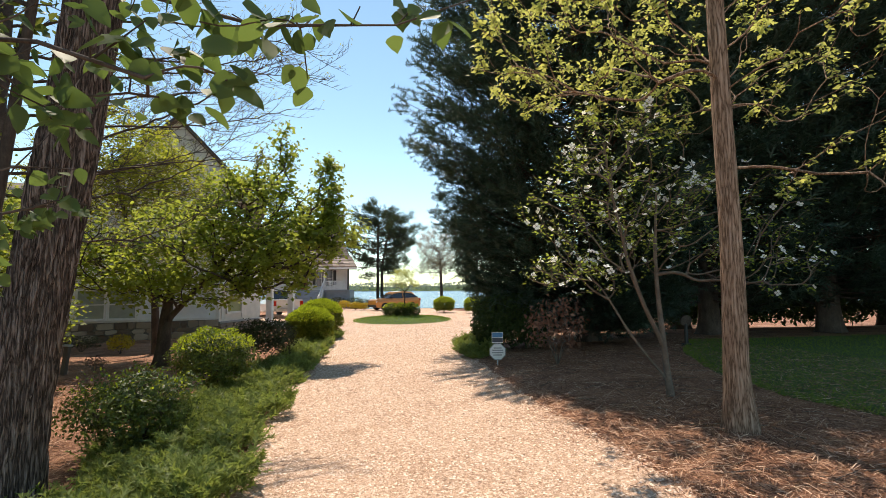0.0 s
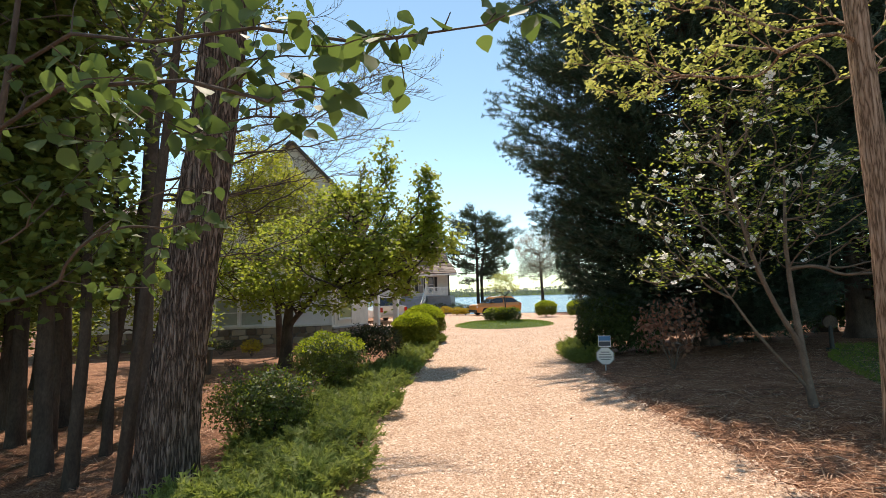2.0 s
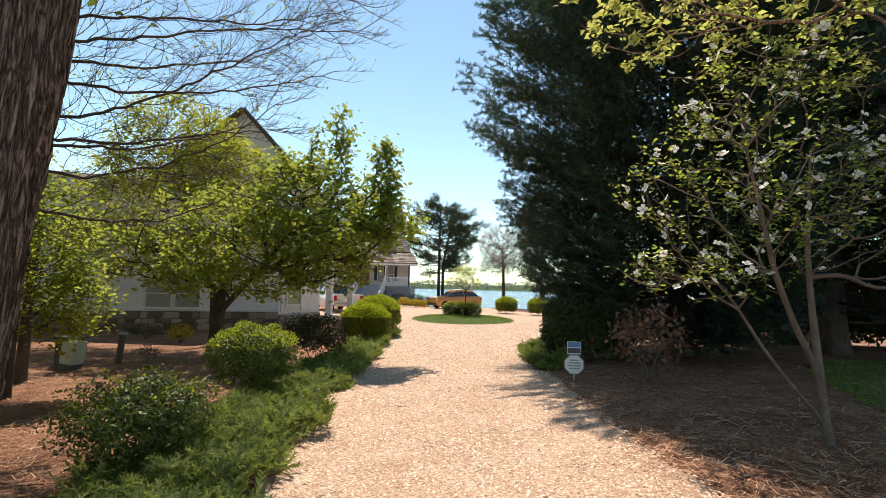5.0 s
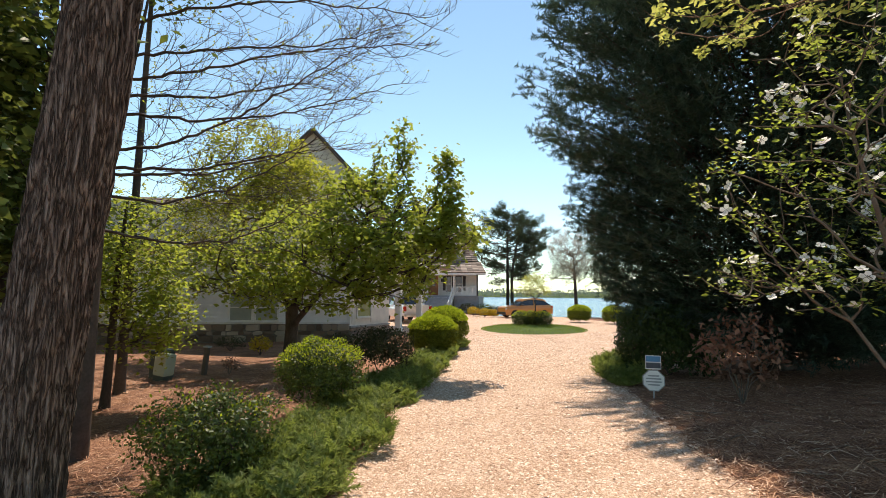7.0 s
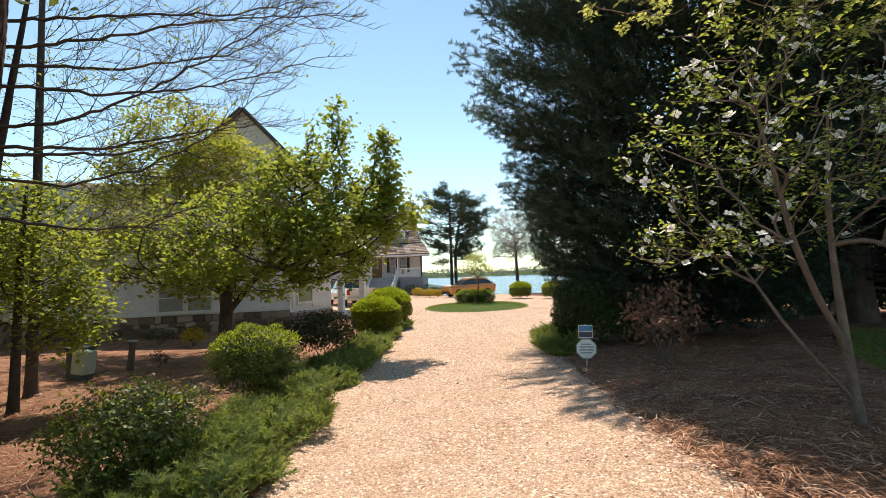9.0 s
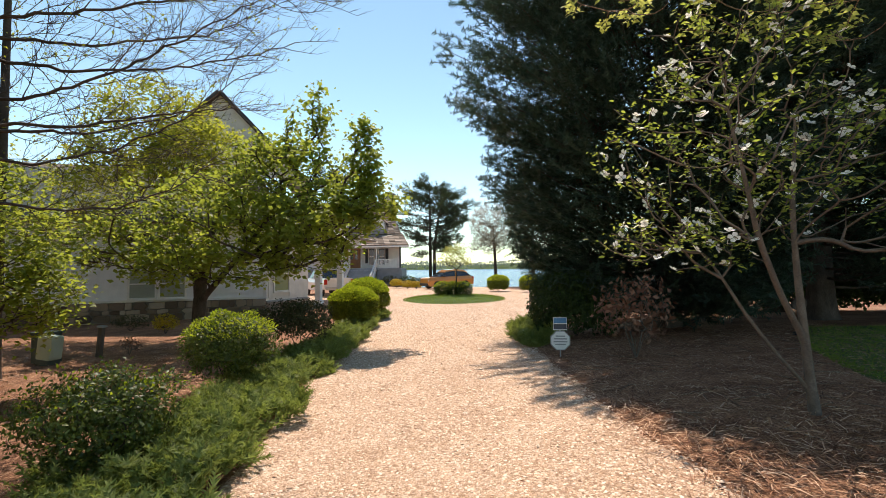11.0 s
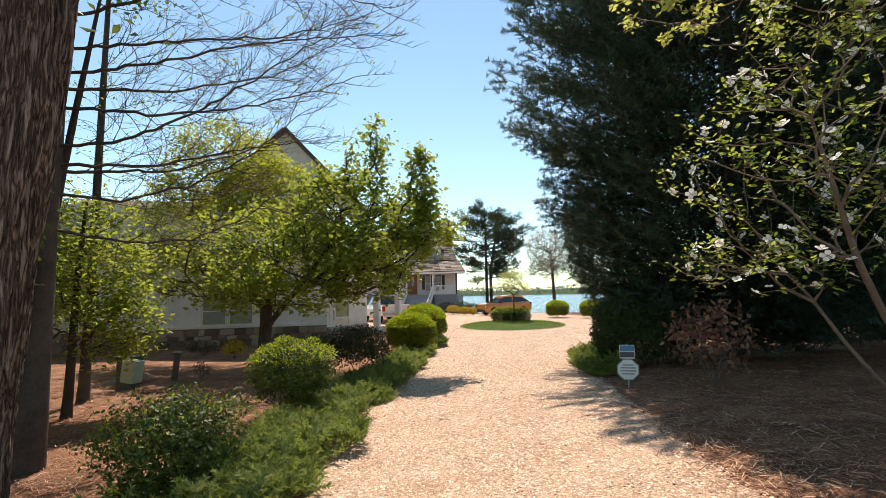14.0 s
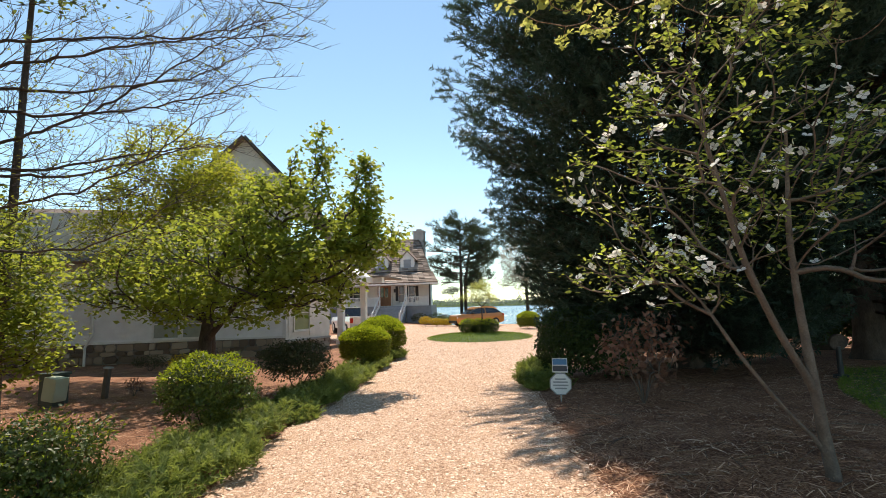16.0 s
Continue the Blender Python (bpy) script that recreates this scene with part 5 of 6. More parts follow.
# tall cypresses on the right
def cypress(name, at, height, prof, label, seed, limbs=230, per=46, low=0.4, dead=True, spray=0.5, blades_n=14, bias=1.05):
    """prof(z, azimuth): how far the limbs reach."""
    rng = np.random.RandomState(seed)
    x0, y0 = at
    z0 = gz(x0, y0)
    t = thing(name, (x0, y0, z0), label, "tree")
    place("trunk", bark_tube("trunk", [(x0, y0, z0 - 0.05), (x0, y0, z0 + 2), (x0 + 0.05, y0, z0 + height * 0.5), (x0, y0, z0 + height)], [0.3, 0.22, 0.16, 0.03], 22, 0.1, 0.008, 10, 0.3, seed), M_BARK_DK, t)
    P, D, N = [], [], []
    DP, DD, DN = [], [], []
    na, nb, npar = [], [], []
    nodes, par = [], []
    for i in range(limbs):
        zb = z0 + low + (height - low - 0.3) * ((i + rng.uniform(0, 1)) / limbs) ** bias
        az = i * 2.399963 + rng.uniform(-0.4, 0.4)
        reach = prof(zb - z0, az) * rng.uniform(0.82, 1.04)
        rise = 0.12 + 0.35 * min(1.0, (zb - z0) / 13.6) + rng.uniform(-0.08, 0.08)
        dirv = np.array((math.cos(az), math.sin(az), rise))
        base = np.array((x0, y0, zb - reach * rise * 0.6))
        k0 = len(nodes)
        for s in range(5):
            u = s / 4
            nodes.append(base + dirv * reach * u + np.array((0, 0, -0.1 * reach * math.sin(u * 3.1))))
            par.append(-1 if s == 0 else k0 + s - 1)
        m = int(per * (0.35 + 0.65 * reach / 4))
        u = rng.uniform(0.12, 1.0, m) ** 0.6
        pts = base + dirv * reach * u[:, None] + np.stack([0 * u, 0 * u, -0.1 * reach * np.sin(u * 3.1)], 1)
        side = np.array((-math.sin(az), math.cos(az), 0))
        spread = rng.normal(0, 0.26, m) * (0.4 + reach * 0.16)
        pts = pts + side * spread[:, None] + np.stack([0 * u, 0 * u, rng.normal(0, 0.14, m)], 1)
        pts[:, 2] = np.maximum(pts[:, 2], z0 + 0.3)
        d = dirv + side * (spread * 0.9)[:, None] + rng.normal(0, 0.3, (m, 3)) + np.array([0, 0, 0.12])
        nn = np.array([0, 0, 1.0]) + rng.normal(0, 0.55, (m, 3))
        inner = (u < 0.45) & (pts[:, 2] > z0 + 1.6) & (rng.uniform(0, 1, m) < (0.7 if dead else 0.0))
        P.append(pts[~inner]), D.append(d[~inner]), N.append(nn[~inner])
        DP.append(pts[inner]), DD.append(d[inner]), DN.append(nn[inner])
    nodes, par = np.array(nodes), np.array(par)
    rad = np.tile(np.array([0.035, 0.028, 0.02, 0.013, 0.006]), limbs)
    tagged(place("branchwork", limb_mesh("branchwork", nodes, par, rad, np.ones(len(nodes), bool), 4), M_BARK_DK, t), kind="stuff")
    tv, tf = spray_shape(blades_n, 0.42, 0.2, 0.042, seed)
    P, D, N = np.concatenate(P), np.concatenate(D), np.concatenate(N)
    place("crown", scatter_mesh("crown", tv, tf, P, frames(D, N), spray * rng.uniform(0.7, 1.4, len(P))), M_CYPRESS, t)
    if dead:
        P, D, N = np.concatenate(DP), np.concatenate(DD), np.concatenate(DN)
        place("inner_foliage", scatter_mesh("inner_foliage", tv, tf, P, frames(D, N), 0.42 * rng.uniform(0.7, 1.3, len(P))), M_DEADFOLIAGE, t, "brown inner sprays")
    return t


def prof_a(z, az):
    west = 0.5 - 0.5 * math.cos(az)
    out = np.interp(z, [0, 1.2, 3.3, 4.8, 5.8, 6.9, 7.7, 8.6, 11, 13, 14.5, 15.8], [2.2, 2.9, 3.95, 4.25, 4.85, 4.75, 4.35, 4.1, 3.9, 2.8, 1.5, 0.4])
    return out * (0.82 + 0.25 * west)


def prof_b(z, az):
    return np.interp(z, [0, 1.0, 3, 6, 9, 12, 15], [1.4, 2.6, 3.3, 3.4, 2.8, 1.8, 0.4])


cypress("cypress_tree", (3.95, 13.0), 15.8, prof_a, "tall dark blue green cypress with brown inner branches", 80, 500, 96, 0.6, spray=0.37, blades_n=15, bias=1.2)
cy2 = cypress("cypress_tree", (7.6, 13.6), 15.0, prof_b, "tall dark cypress in the row beside the lawn", 81, 190, 48, 1.1, spray=0.58, blades_n=12)
for cx, cyy, ang, s in ((10.7, 13.2, 80, 1.0), (13.8, 12.2, 160, 1.05), (17.2, 10.5, 220, 1.0), (20.4, 7.8, 300, 1.05), (8.9, 17.8, 40, 1.0), (15.5, 16.5, 10, 1.1)):
    copy_thing(cy2, Matrix.Translation((cx, cyy, gz(cx, cyy))) @ Matrix.Rotation(radians(ang), 4, 'Z') @ Matrix.Scale(s, 4))


# pines and bare trees at the lake
def pine(name, at, height, spread, base_z, label, seed, crown_from, stems=1):
    rng = np.random.RandomState(seed)
    x0, y0 = at
    t = thing(name, (x0, y0, base_z), label, "tree")
    nodes, par, P, D = [], [], [], []
    for s in range(stems):
        xs = x0 + (s * 0.45)
        topx = xs + s * 1.0
        place("trunk", bark_tube("trunk", [(xs, y0, base_z - 0.1), (xs, y0, base_z + height * 0.5), (topx, y0, base_z + height * (1 - 0.08 * s))], [0.2 if stems > 1 else 0.15, 0.16 if stems > 1 else 0.12, 0.04], 14, 0.2), M_BARK_DK, t, smooth=True)
        for i in range(56):
            u = crown_from + (1 - crown_from) * ((i + rng.uniform(0, 1)) / 56)
            zb = base_z + height * u * (1 - 0.08 * s)
            xa = xs + (topx - xs) * max(0, (u - 0.5) * 2)
            az = rng.uniform(0, 6.28)
            reach = spread * rng.uniform(0.45, 1.1) * math.sin(min(3.0, 0.35 + 2.6 * ((u - crown_from) / (1 - crown_from)) ** 0.8)) + 0.3
            dv = np.array((math.cos(az), math.sin(az), rng.uniform(-0.05, 0.35)))
            k0 = len(nodes)
            for q in range(4):
                nodes.append(np.array((xa, y0, zb)) + dv * reach * q / 3)
                par.append(-1 if q == 0 else k0 + q - 1)
            m = 19
            uu = rng.uniform(0.35, 1.08, m)
            P.append(np.array((xa, y0, zb)) + dv * (reach * uu)[:, None] + rng.normal(0, 0.22, (m, 3)) * (1, 1, 0.6))
            D.append(dv + rng.normal(0, 0.6, (m, 3)) + np.array((0, 0, 0.3)))
    nodes, par = np.array(nodes), np.array(par)
    tagged(place("branchwork", limb_mesh("branchwork", nodes, par, np.full(len(nodes), 0.04), np.ones(len(nodes), bool), 4), M_BARK_DK, t), kind="stuff")
    P, D = np.concatenate(P), np.concatenate(D)
    tv, tf = spray_shape(16, 0.75, 0.3, 0.03, seed)
    place("crown", scatter_mesh("crown", tv, tf, P, frames(D, rand_dirs(rng, len(P), 0.2, 1)), 0.75 * rng.uniform(0.7, 1.3, len(P))), M_PINE, t)
    return t


pine("pine_tree", (-7.2, 52), 13.6, 4.3, -3.0, "dark lakeside pine with two trunks", 90, 0.46, 2)
pine("pine_tree", (3.2, 44.5), 11.0, 2.2, -1.2, "lakeside pine beside the drive", 91, 0.3)
pine("pine_tree", (-22, 60), 15, 3.5, -1, "tall pine behind the house", 92, 0.45)
tree("bare_tree", [[(-0.15, 48, -3.4), (-0.15, 48, 0), (-0.25, 48, 3.0), (-0.35, 48, 5.5)]], [[0.2, 0.17, 0.13, 0.05]],
     [((-0.4, 48, 5.4), (2.4, 2.0, 2.4), 3), ((-0.9, 48, 3.6), (2.2, 1.6, 1.0), 1)], 800, 15000, M_BUD, 0.12, "nearly bare lakeside tree with pale spring buds", 93, M_TWIG, low=1.4, r_tip=0.013, jit=0.22, step=0.35, wig=0.08, arch=0.05, upto=1, power=0.4)
tree("island_tree", [[(-2.4, 29.4, float(island_z(-2.4, 29.4)) - 0.03), (-2.4, 29.4, 0.6), (-2.4, 29.4, 1.3)]], [[0.05, 0.04, 0.025]],
     [((-2.45, 29.4, 1.95), (1.25, 1.1, 0.5), 2), ((-2.4, 29.4, 2.45), (0.7, 0.7, 0.4), 0.8)], 220, 2600, M_LEAF_PALE, 0.09, "small tree with golden green leaves on the island", 95, M_BARK_DK, low=0.5, r_tip=0.005, jit=0.1)


# far shore
def far_shore():
    rng = np.random.RandomState(99)
    n = 16000
    x = rng.uniform(-1100, 1100, n)
    base = 12 + 4 * np.array([noise.noise((a * 0.012, 0, 0)) for a in x]) + 4 * np.array([noise.noise((a * 0.05, 2, 0)) for a in x])
    z = LAKE_Z + base * rng.uniform(0, 1, n) ** 0.8
    p = np.stack([x, 800 + rng.uniform(0, 40, n), z], 1)
    s = rng.uniform(2.5, 5, n)
    d = rand_dirs(rng, n, 0.2, 1)
    return scatter_mesh("hazed_far_woods", LEAF_V, LEAF_F, p, frames(d, rand_dirs(rng, n)), np.stack([s, s, s], 1))


tagged(place("backdrop_woods", far_shore(), M_HAZEDTREES), "green woods along the far shore, haze painted into the leaves", "woods", kind="stuff")
bank = place("backdrop_bank", sheet("backdrop_bank", np.linspace(-1200, 1200, 240), np.array([795, 806, 830, 900.0]), lambda x, y: LAKE_Z - 1 + 10 * step01(794, 830, y) + 2 * np.sin(x * 0.02)), M_GRASS_SOIL)
tagged(bank, "far bank of the lake", "bank", kind="structure")


# ---- garage with stone foundation ----
GA = Vector((-9.66, 20.4, 0))
GU, GV = Vector((-0.911, -0.412, 0)), Vector((-0.412, 0.911, 0))
GM = Matrix(((GU.x, GV.x, 0, GA.x), (GU.y, GV.y, 0, GA.y), (0, 0, 1, 0), (0, 0, 0, 1)))   # local: x along the front to the left, y inwards
CH = Vector((-8.98, 23.2, 0)) - GA
CL = CH.length
CD = CH.normalized()
CM = Matrix(((CD.x, -CD.y, 0, GA.x), (CD.y, CD.x, 0, GA.y), (0, 0, 1, 0), (0, 0, 0, 1)))  # local: x along the angled wall, y inwards
STONE_TOP, STONE_FOOT = 0.25, -0.85


def clapboards(parent, m, x0, x1, z0, z1, holes=(), step=0.165, depth=0.05):
    """Overlapping boards along a wall at local y = 0, left out at the holes (x0, x1, z0, z1)."""
    z = z0
    while z < z1 - 0.01:
        zt = min(z + step, z1)
        spans = [(x0, x1)]
        for hx0, hx1, hz0, hz1 in holes:
            if zt > hz0 and z < hz1:
                spans = [s for a, b in spans for s in ((a, min(b, hx0)), (max(a, hx1), b)) if s[1] - s[0] > 0.01]
        for a, b in spans:
            bm = bmesh.new()
            q = [bm.verts.new(m @ Vector(c)) for c in ((a, -depth, z), (b, -depth, z), (b, -0.004, zt), (a, -0.004, zt), (a, 0, z), (b, 0, z))]
            bm.faces.new(q[:4])
            bm.faces.new((q[4], q[5], q[1], q[0]))
            me = bpy.data.meshes.new("clapboard")
            bm.to_mesh(me)
            bm.free()
            place("clapboard", me, M_SIDING, parent)
        z += step


def window(parent, m, x0, x1, z0, z1, glass, frame_mat=M_WHITE, bars=1, depth=0.06, name="window"):
    """A window with frame, sill, bars and panes set at local y = 0."""
    w = 0.07
    fr = part(name, boxes(((x0 - w, -depth, z1), (x1 + w, 0.03, z1 + w), 0.006), ((x0 - w, -depth, z0 - w), (x0, 0.03, z1), 0.006), ((x1, -depth, z0 - w), (x1 + w, 0.03, z1), 0.006), m=m), frame_mat, parent)
    part("window_sill", boxes(((x0 - w - 0.03, -depth - 0.04, z0 - w - 0.03), (x1 + w + 0.03, 0.03, z0 - w + 0.003), 0.006), ((x0, -depth + 0.01, z0 - w + 0.004), (x1, 0.03, z0), 0.004), m=m), frame_mat, fr)
    specs = [((x0, -0.03, (z0 + z1) / 2 - 0.02), (x1, 0.0, (z0 + z1) / 2 + 0.02))]
    for i in range(1, bars + 1):
        xx = x0 + (x1 - x0) * i / (bars + 1)
        specs.append(((xx - 0.02, -0.029, z0), (xx + 0.02, -0.001, z1)))
    part("window_bars", boxes(*specs, m=m), frame_mat, fr)
    part("pane", boxes(((x0, -0.012, z0), (x1, 0.02, z1)), m=m), glass, fr)
    return fr


garage = thing("garage", (GA.x, GA.y, -0.7), "white clapboard garage on a fieldstone foundation with gabled roof", "garage")
HOLES = [(3.05, 3.92, 0.42, 1.5), (4.1, 4.97, 0.42, 1.5)]
front = part("wall", boxes(((0.0, 0.02, STONE_TOP), (11.5, 0.25, 5.4)), m=GM), M_CREAM, garage)
clapboards(front, GM, 0.12, 7.2, STONE_TOP + 0.09, 3.4, HOLES)
clapboards(front, GM, 7.22, 11.5, STONE_TOP + 0.09, 3.4, HOLES)
part("water_table", boxes(((-0.03, -0.06, STONE_TOP), (11.5, 0.02, STONE_TOP + 0.09), 0.008), m=GM), M_WHITE, garage)
part("corner_board", boxes(((-0.02, -0.035, STONE_TOP + 0.09), (0.12, 0.02, 3.4), 0.006), m=GM), M_WHITE, garage)
for h in HOLES:
    window(garage, GM, *h[:2], *h[2:], M_CURTAIN, bars=0)
# angled wall with a blind window
amw = part("wall", boxes(((0.02, 0.02, STONE_TOP - 0.1), (CL, 0.25, 3.2)), m=CM), M_CREAM, garage)
part("wall_panel", boxes(((0.16, -0.012, STONE_TOP), (0.42, 0.018, 3.0), 0.006), ((1.5, -0.012, STONE_TOP), (CL, 0.018, 3.0), 0.006), m=CM), M_CREAM, amw)
window(garage, CM, 0.5, 1.42, 0.55, 2.0, M_OLIVE, M_CREAM, bars=0)
part("drip_ledge", boxes(((0, -0.09, STONE_TOP - 0.18), (CL, 0.02, STONE_TOP - 0.1), 0.01), m=CM), M_CONCRETE, garage)
part("lantern", boxes(((2.05, -0.14, 1.72), (2.2, -0.012, 1.96), 0.02), ((2.08, -0.12, 1.96), (2.17, -0.02, 2.04), 0.02), m=CM), M_BLACK, garage)
# upper gable and roofs
bm = bmesh.new()
prism(bm, [(-1.4, 5.4), (5.0, 5.4), (1.8, 8.75)], 0.0, 1.0)
bmesh.ops.transform(bm, matrix=GM @ Matrix(((0, 1, 0, 0), (0.25, 0, 0, 0.03), (0, 0, 1, 0), (0, 0, 0, 1))), verts=bm.verts)
part("gable", bm, M_CREAM, garage)


def slab(parent, name, a, b, c, d, thick, mat):
    """A roof plane with thickness through four local corners."""
    bm = bmesh.new()
    lo = [Vector(q) for q in (a, b, c, d)]
    nrm = (lo[1] - lo[0]).cross(lo[3] - lo[0]).normalized() * thick
    if nrm.z < 0:
        nrm.negate()
    v0 = [bm.verts.new(GM @ q) for q in lo]
    v1 = [bm.verts.new(GM @ (q + nrm)) for q in lo]
    bm.faces.new(v0), bm.faces.new(v1[::-1])
    for i in range(4):
        bm.faces.new((v0[i], v0[(i + 1) % 4], v1[(i + 1) % 4], v1[i]))
    return part(name, bm, mat, parent)


rf = slab(garage, "roof", (1.8, -0.3, 8.8), (-1.8, -0.3, 5.05), (-1.8, 7, 5.05), (1.8, 7, 8.8), 0.07, M_ROOF)
slab(garage, "roof", (1.8, -0.3, 8.8), (5.4, -0.3, 5.05), (5.4, 7, 5.05), (1.8, 7, 8.8), 0.07, M_ROOF)
slab(garage, "rake_board", (1.8, -0.34, 8.78), (-1.8, -0.34, 5.03), (-1.8, -0.3, 5.03), (1.8, -0.3, 8.78), 0.1, M_DARKTRIM)
slab(garage, "rake_board", (1.8, -0.34, 8.78), (5.4, -0.34, 5.03), (5.4, -0.3, 5.03), (1.8, -0.3, 8.78), 0.1, M_DARKTRIM)
slab(garage, "lower_roof", (5.0, -0.5, 3.35), (11.9, -0.5, 3.35), (11.9, 4.5, 6.3), (5.0, 4.5, 6.3), 0.12, M_ROOF)
slab(garage, "lower_roof", (-0.3, -0.45, 3.3), (5.0, -0.45, 3.3), (5.0, 0.0, 3.62), (-0.3, 0.0, 3.62), 0.08, M_ROOF)
part("back_wall", boxes(((0.3, 5.5, STONE_FOOT), (11.5, 5.7, 5.0)), ((11.3, 0.25, STONE_FOOT), (11.5, 5.5, 3.4)), m=GM), M_SIDING, garage)
part("side_wall", boxes(((CL - 0.2, 0.25, STONE_FOOT), (CL, 5.0, 3.2)), m=CM), M_CREAM, garage)
part("flat_roof", boxes(((-0.2, -0.25, 3.2), (CL + 0.2, 5.0, 3.32), 0.02), m=CM), M_ROOF, garage)
# downspout
bm = bmesh.new()
for p, q in (((7.1, -0.09, 3.3), (7.1, -0.09, 0.62)), ((7.1, -0.09, 0.62), (7.3, -0.12, 0.15)), ((7.3, -0.12, 0.15), (7.3, -0.1, -0.6)), ((7.3, -0.1, -0.6), (7.5, -0.35, -0.68))):
    cyl(bm, GM @ Vector(p), GM @ Vector(q), 0.045, 0.045, 10)
part("downspout", bm, M_WHITE, garage)
# stone foundation: mortar core, the stones follow at the end
part("foundation", boxes(((0.0, 0.0, STONE_FOOT), (11.5, 0.24, STONE_TOP)), m=GM), M_MORTAR, garage)
part("foundation", boxes(((0.0, 0.0, STONE_FOOT), (CL, 0.24, STONE_TOP - 0.18)), m=CM), M_MORTAR, garage)

# ---- portico beside the garage ----
portico = thing("portico", (-8.9, 26, gz(-8.9, 26)), "white portico with square posts beside the garage", "portico")
for px, py, top in ((-9.16, 25.0, 2.45), (-8.72, 27.1, 2.75), (-12.2, 27.6, 2.75)):
    z = gz(px, py)
    po = part("post", boxes(((px - 0.15, py - 0.15, z + 0.22), (px + 0.15, py + 0.15, top), 0.012)), M_WHITE, portico)
    part("post_base", boxes(((px - 0.2, py - 0.2, z - 0.05), (px + 0.2, py + 0.2, z + 0.22), 0.015)), M_WHITE, po)
    part("post_cap", boxes(((px - 0.2, py - 0.2, top - 0.12), (px + 0.2, py + 0.2, top - 0.002), 0.015)), M_WHITE, po)
part("beam", boxes(((-9.36, 23.3, 2.45), (-8.96, 25.25, 2.72), 0.01)), M_WHITE, portico)
part("beam", boxes(((-12.4, 26.9, 2.75), (-7.6, 27.35, 3.05), 0.01)), M_WHITE, portico)
bm = bmesh.new()
prism(bm, [(-9.75, 2.75), (-8.1, 2.75), (-8.1, 3.05), (-8.9, 3.55), (-9.75, 3.05)], 24.6, 26.9, Matrix(((0, 1, 0, 0), (1, 0, 0, 0), (0, 0, 1, 0), (0, 0, 0, 1))))
part("pediment", bm, M_WHITE, portico)
part("roof", boxes(((-12.6, 26.7, 3.05), (-7.45, 30.2, 3.15), 0.02)), M_ROOF, portico)

# ---- house by the lake ----
house = thing("house", (-14, 47, -0.15), "white house with shake roof, dormers, chimney and raised porch", "house")
FL, GR = 1.4, -0.4
HX0, HX1 = -27.0, -9.0
part("wall", boxes(((HX0, 47.5, GR - 3), (-9.6, 47.75, 4.7)), ((-11.55, 47.75, GR - 3), (-11.3, 56, 4.7)), ((HX0, 47.75, GR - 3), (HX0 + 0.25, 56, 4.7)), ((HX0, 56, GR - 3), (-11.3, 56.2, 4.7))), M_WHITE, house)
part("porch_floor", boxes(((HX0, 45.0, FL - 0.16), (HX1, 47.49, FL), 0.01)), M_GREYDECK, house)
part("porch_skirt", boxes(((HX0, 45.15, GR - 3), (-14.0, 45.25, FL - 0.16)), ((-11.35, 45.15, GR - 3), (HX1 + 0.05, 45.25, FL - 0.16)), ((HX1 - 0.05, 45.25, GR - 3), (HX1 + 0.05, 47.49, FL - 0.16))), M_GREYDECK, house)
stair = part("porch_steps", boxes(*[((-13.95, 45.0 - 0.235 * (i + 1), -0.6), (-11.42, 45.0 - 0.235 * i + 0.02, FL - 0.172 * (i + 1)), 0.008) for i in range(9)]), M_GREYDECK, house)
for sx in (-14.0, -11.38):
    bm = bmesh.new()
    prism(bm, [(45.02, FL - 0.2), (45.02, FL + 0.12), (42.85, -0.15), (42.85, -0.5)], sx - 0.05, sx + 0.05)
    st = part("stringer", bm, M_WHITE, house)
    bm = bmesh.new()
    prism(bm, [(45.02, FL + 0.82), (45.02, FL + 0.92), (42.95, 0.72), (42.95, 0.62)], sx - 0.045, sx + 0.045)
    for k in range(9):
        yk = 44.9 - 0.235 * k
        box(bm, (sx - 0.015, yk - 0.015, FL + 0.05 - 0.7 * (45 - yk)), (sx + 0.015, yk + 0.015, FL + 0.86 - 0.745 * (45 - yk)))
    box(bm, (sx - 0.07, 42.85, -0.4), (sx + 0.07, 43.0, 0.85), 0.01)
    part("stair_rail", bm, M_WHITE, house)
for x0, x1 in ((-20.5, -14.05), (-11.33, HX1)):
    rail = part("porch_rail", boxes(((x0, 45.04, FL + 0.78), (x1, 45.14, FL + 0.86), 0.01), ((x0, 45.06, FL + 0.1), (x1, 45.12, FL + 0.16), 0.01)), M_WHITE, house)
    bm = bmesh.new()
    k = x0 + 0.1
    while k < x1:
        box(bm, (k - 0.02, 45.07, FL + 0.16), (k + 0.02, 45.11, FL + 0.78))
        k += 0.12
    part("balusters", bm, M_WHITE, rail)
for pxx in (HX1 - 0.08, -11.36, -14.0, -17.4, -20.5):
    part("porch_post", boxes(((pxx - 0.07, 45.03, FL), (pxx + 0.07, 45.17, 3.5), 0.01)), M_WHITE if pxx < -9.5 else M_SHUTTER, house)
door = part("front_door", boxes(((-15.0, 47.42, FL + 0.03), (-13.6, 47.5, 3.45), 0.01)), M_DOORWOOD, house)
part("door_frame", boxes(((-15.15, 47.4, FL), (-15.0, 47.5, 3.6), 0.008), ((-13.6, 47.4, FL), (-13.45, 47.5, 3.6), 0.008), ((-15.0, 47.4, 3.45), (-13.6, 47.5, 3.6), 0.008)), M_WHITE, door)
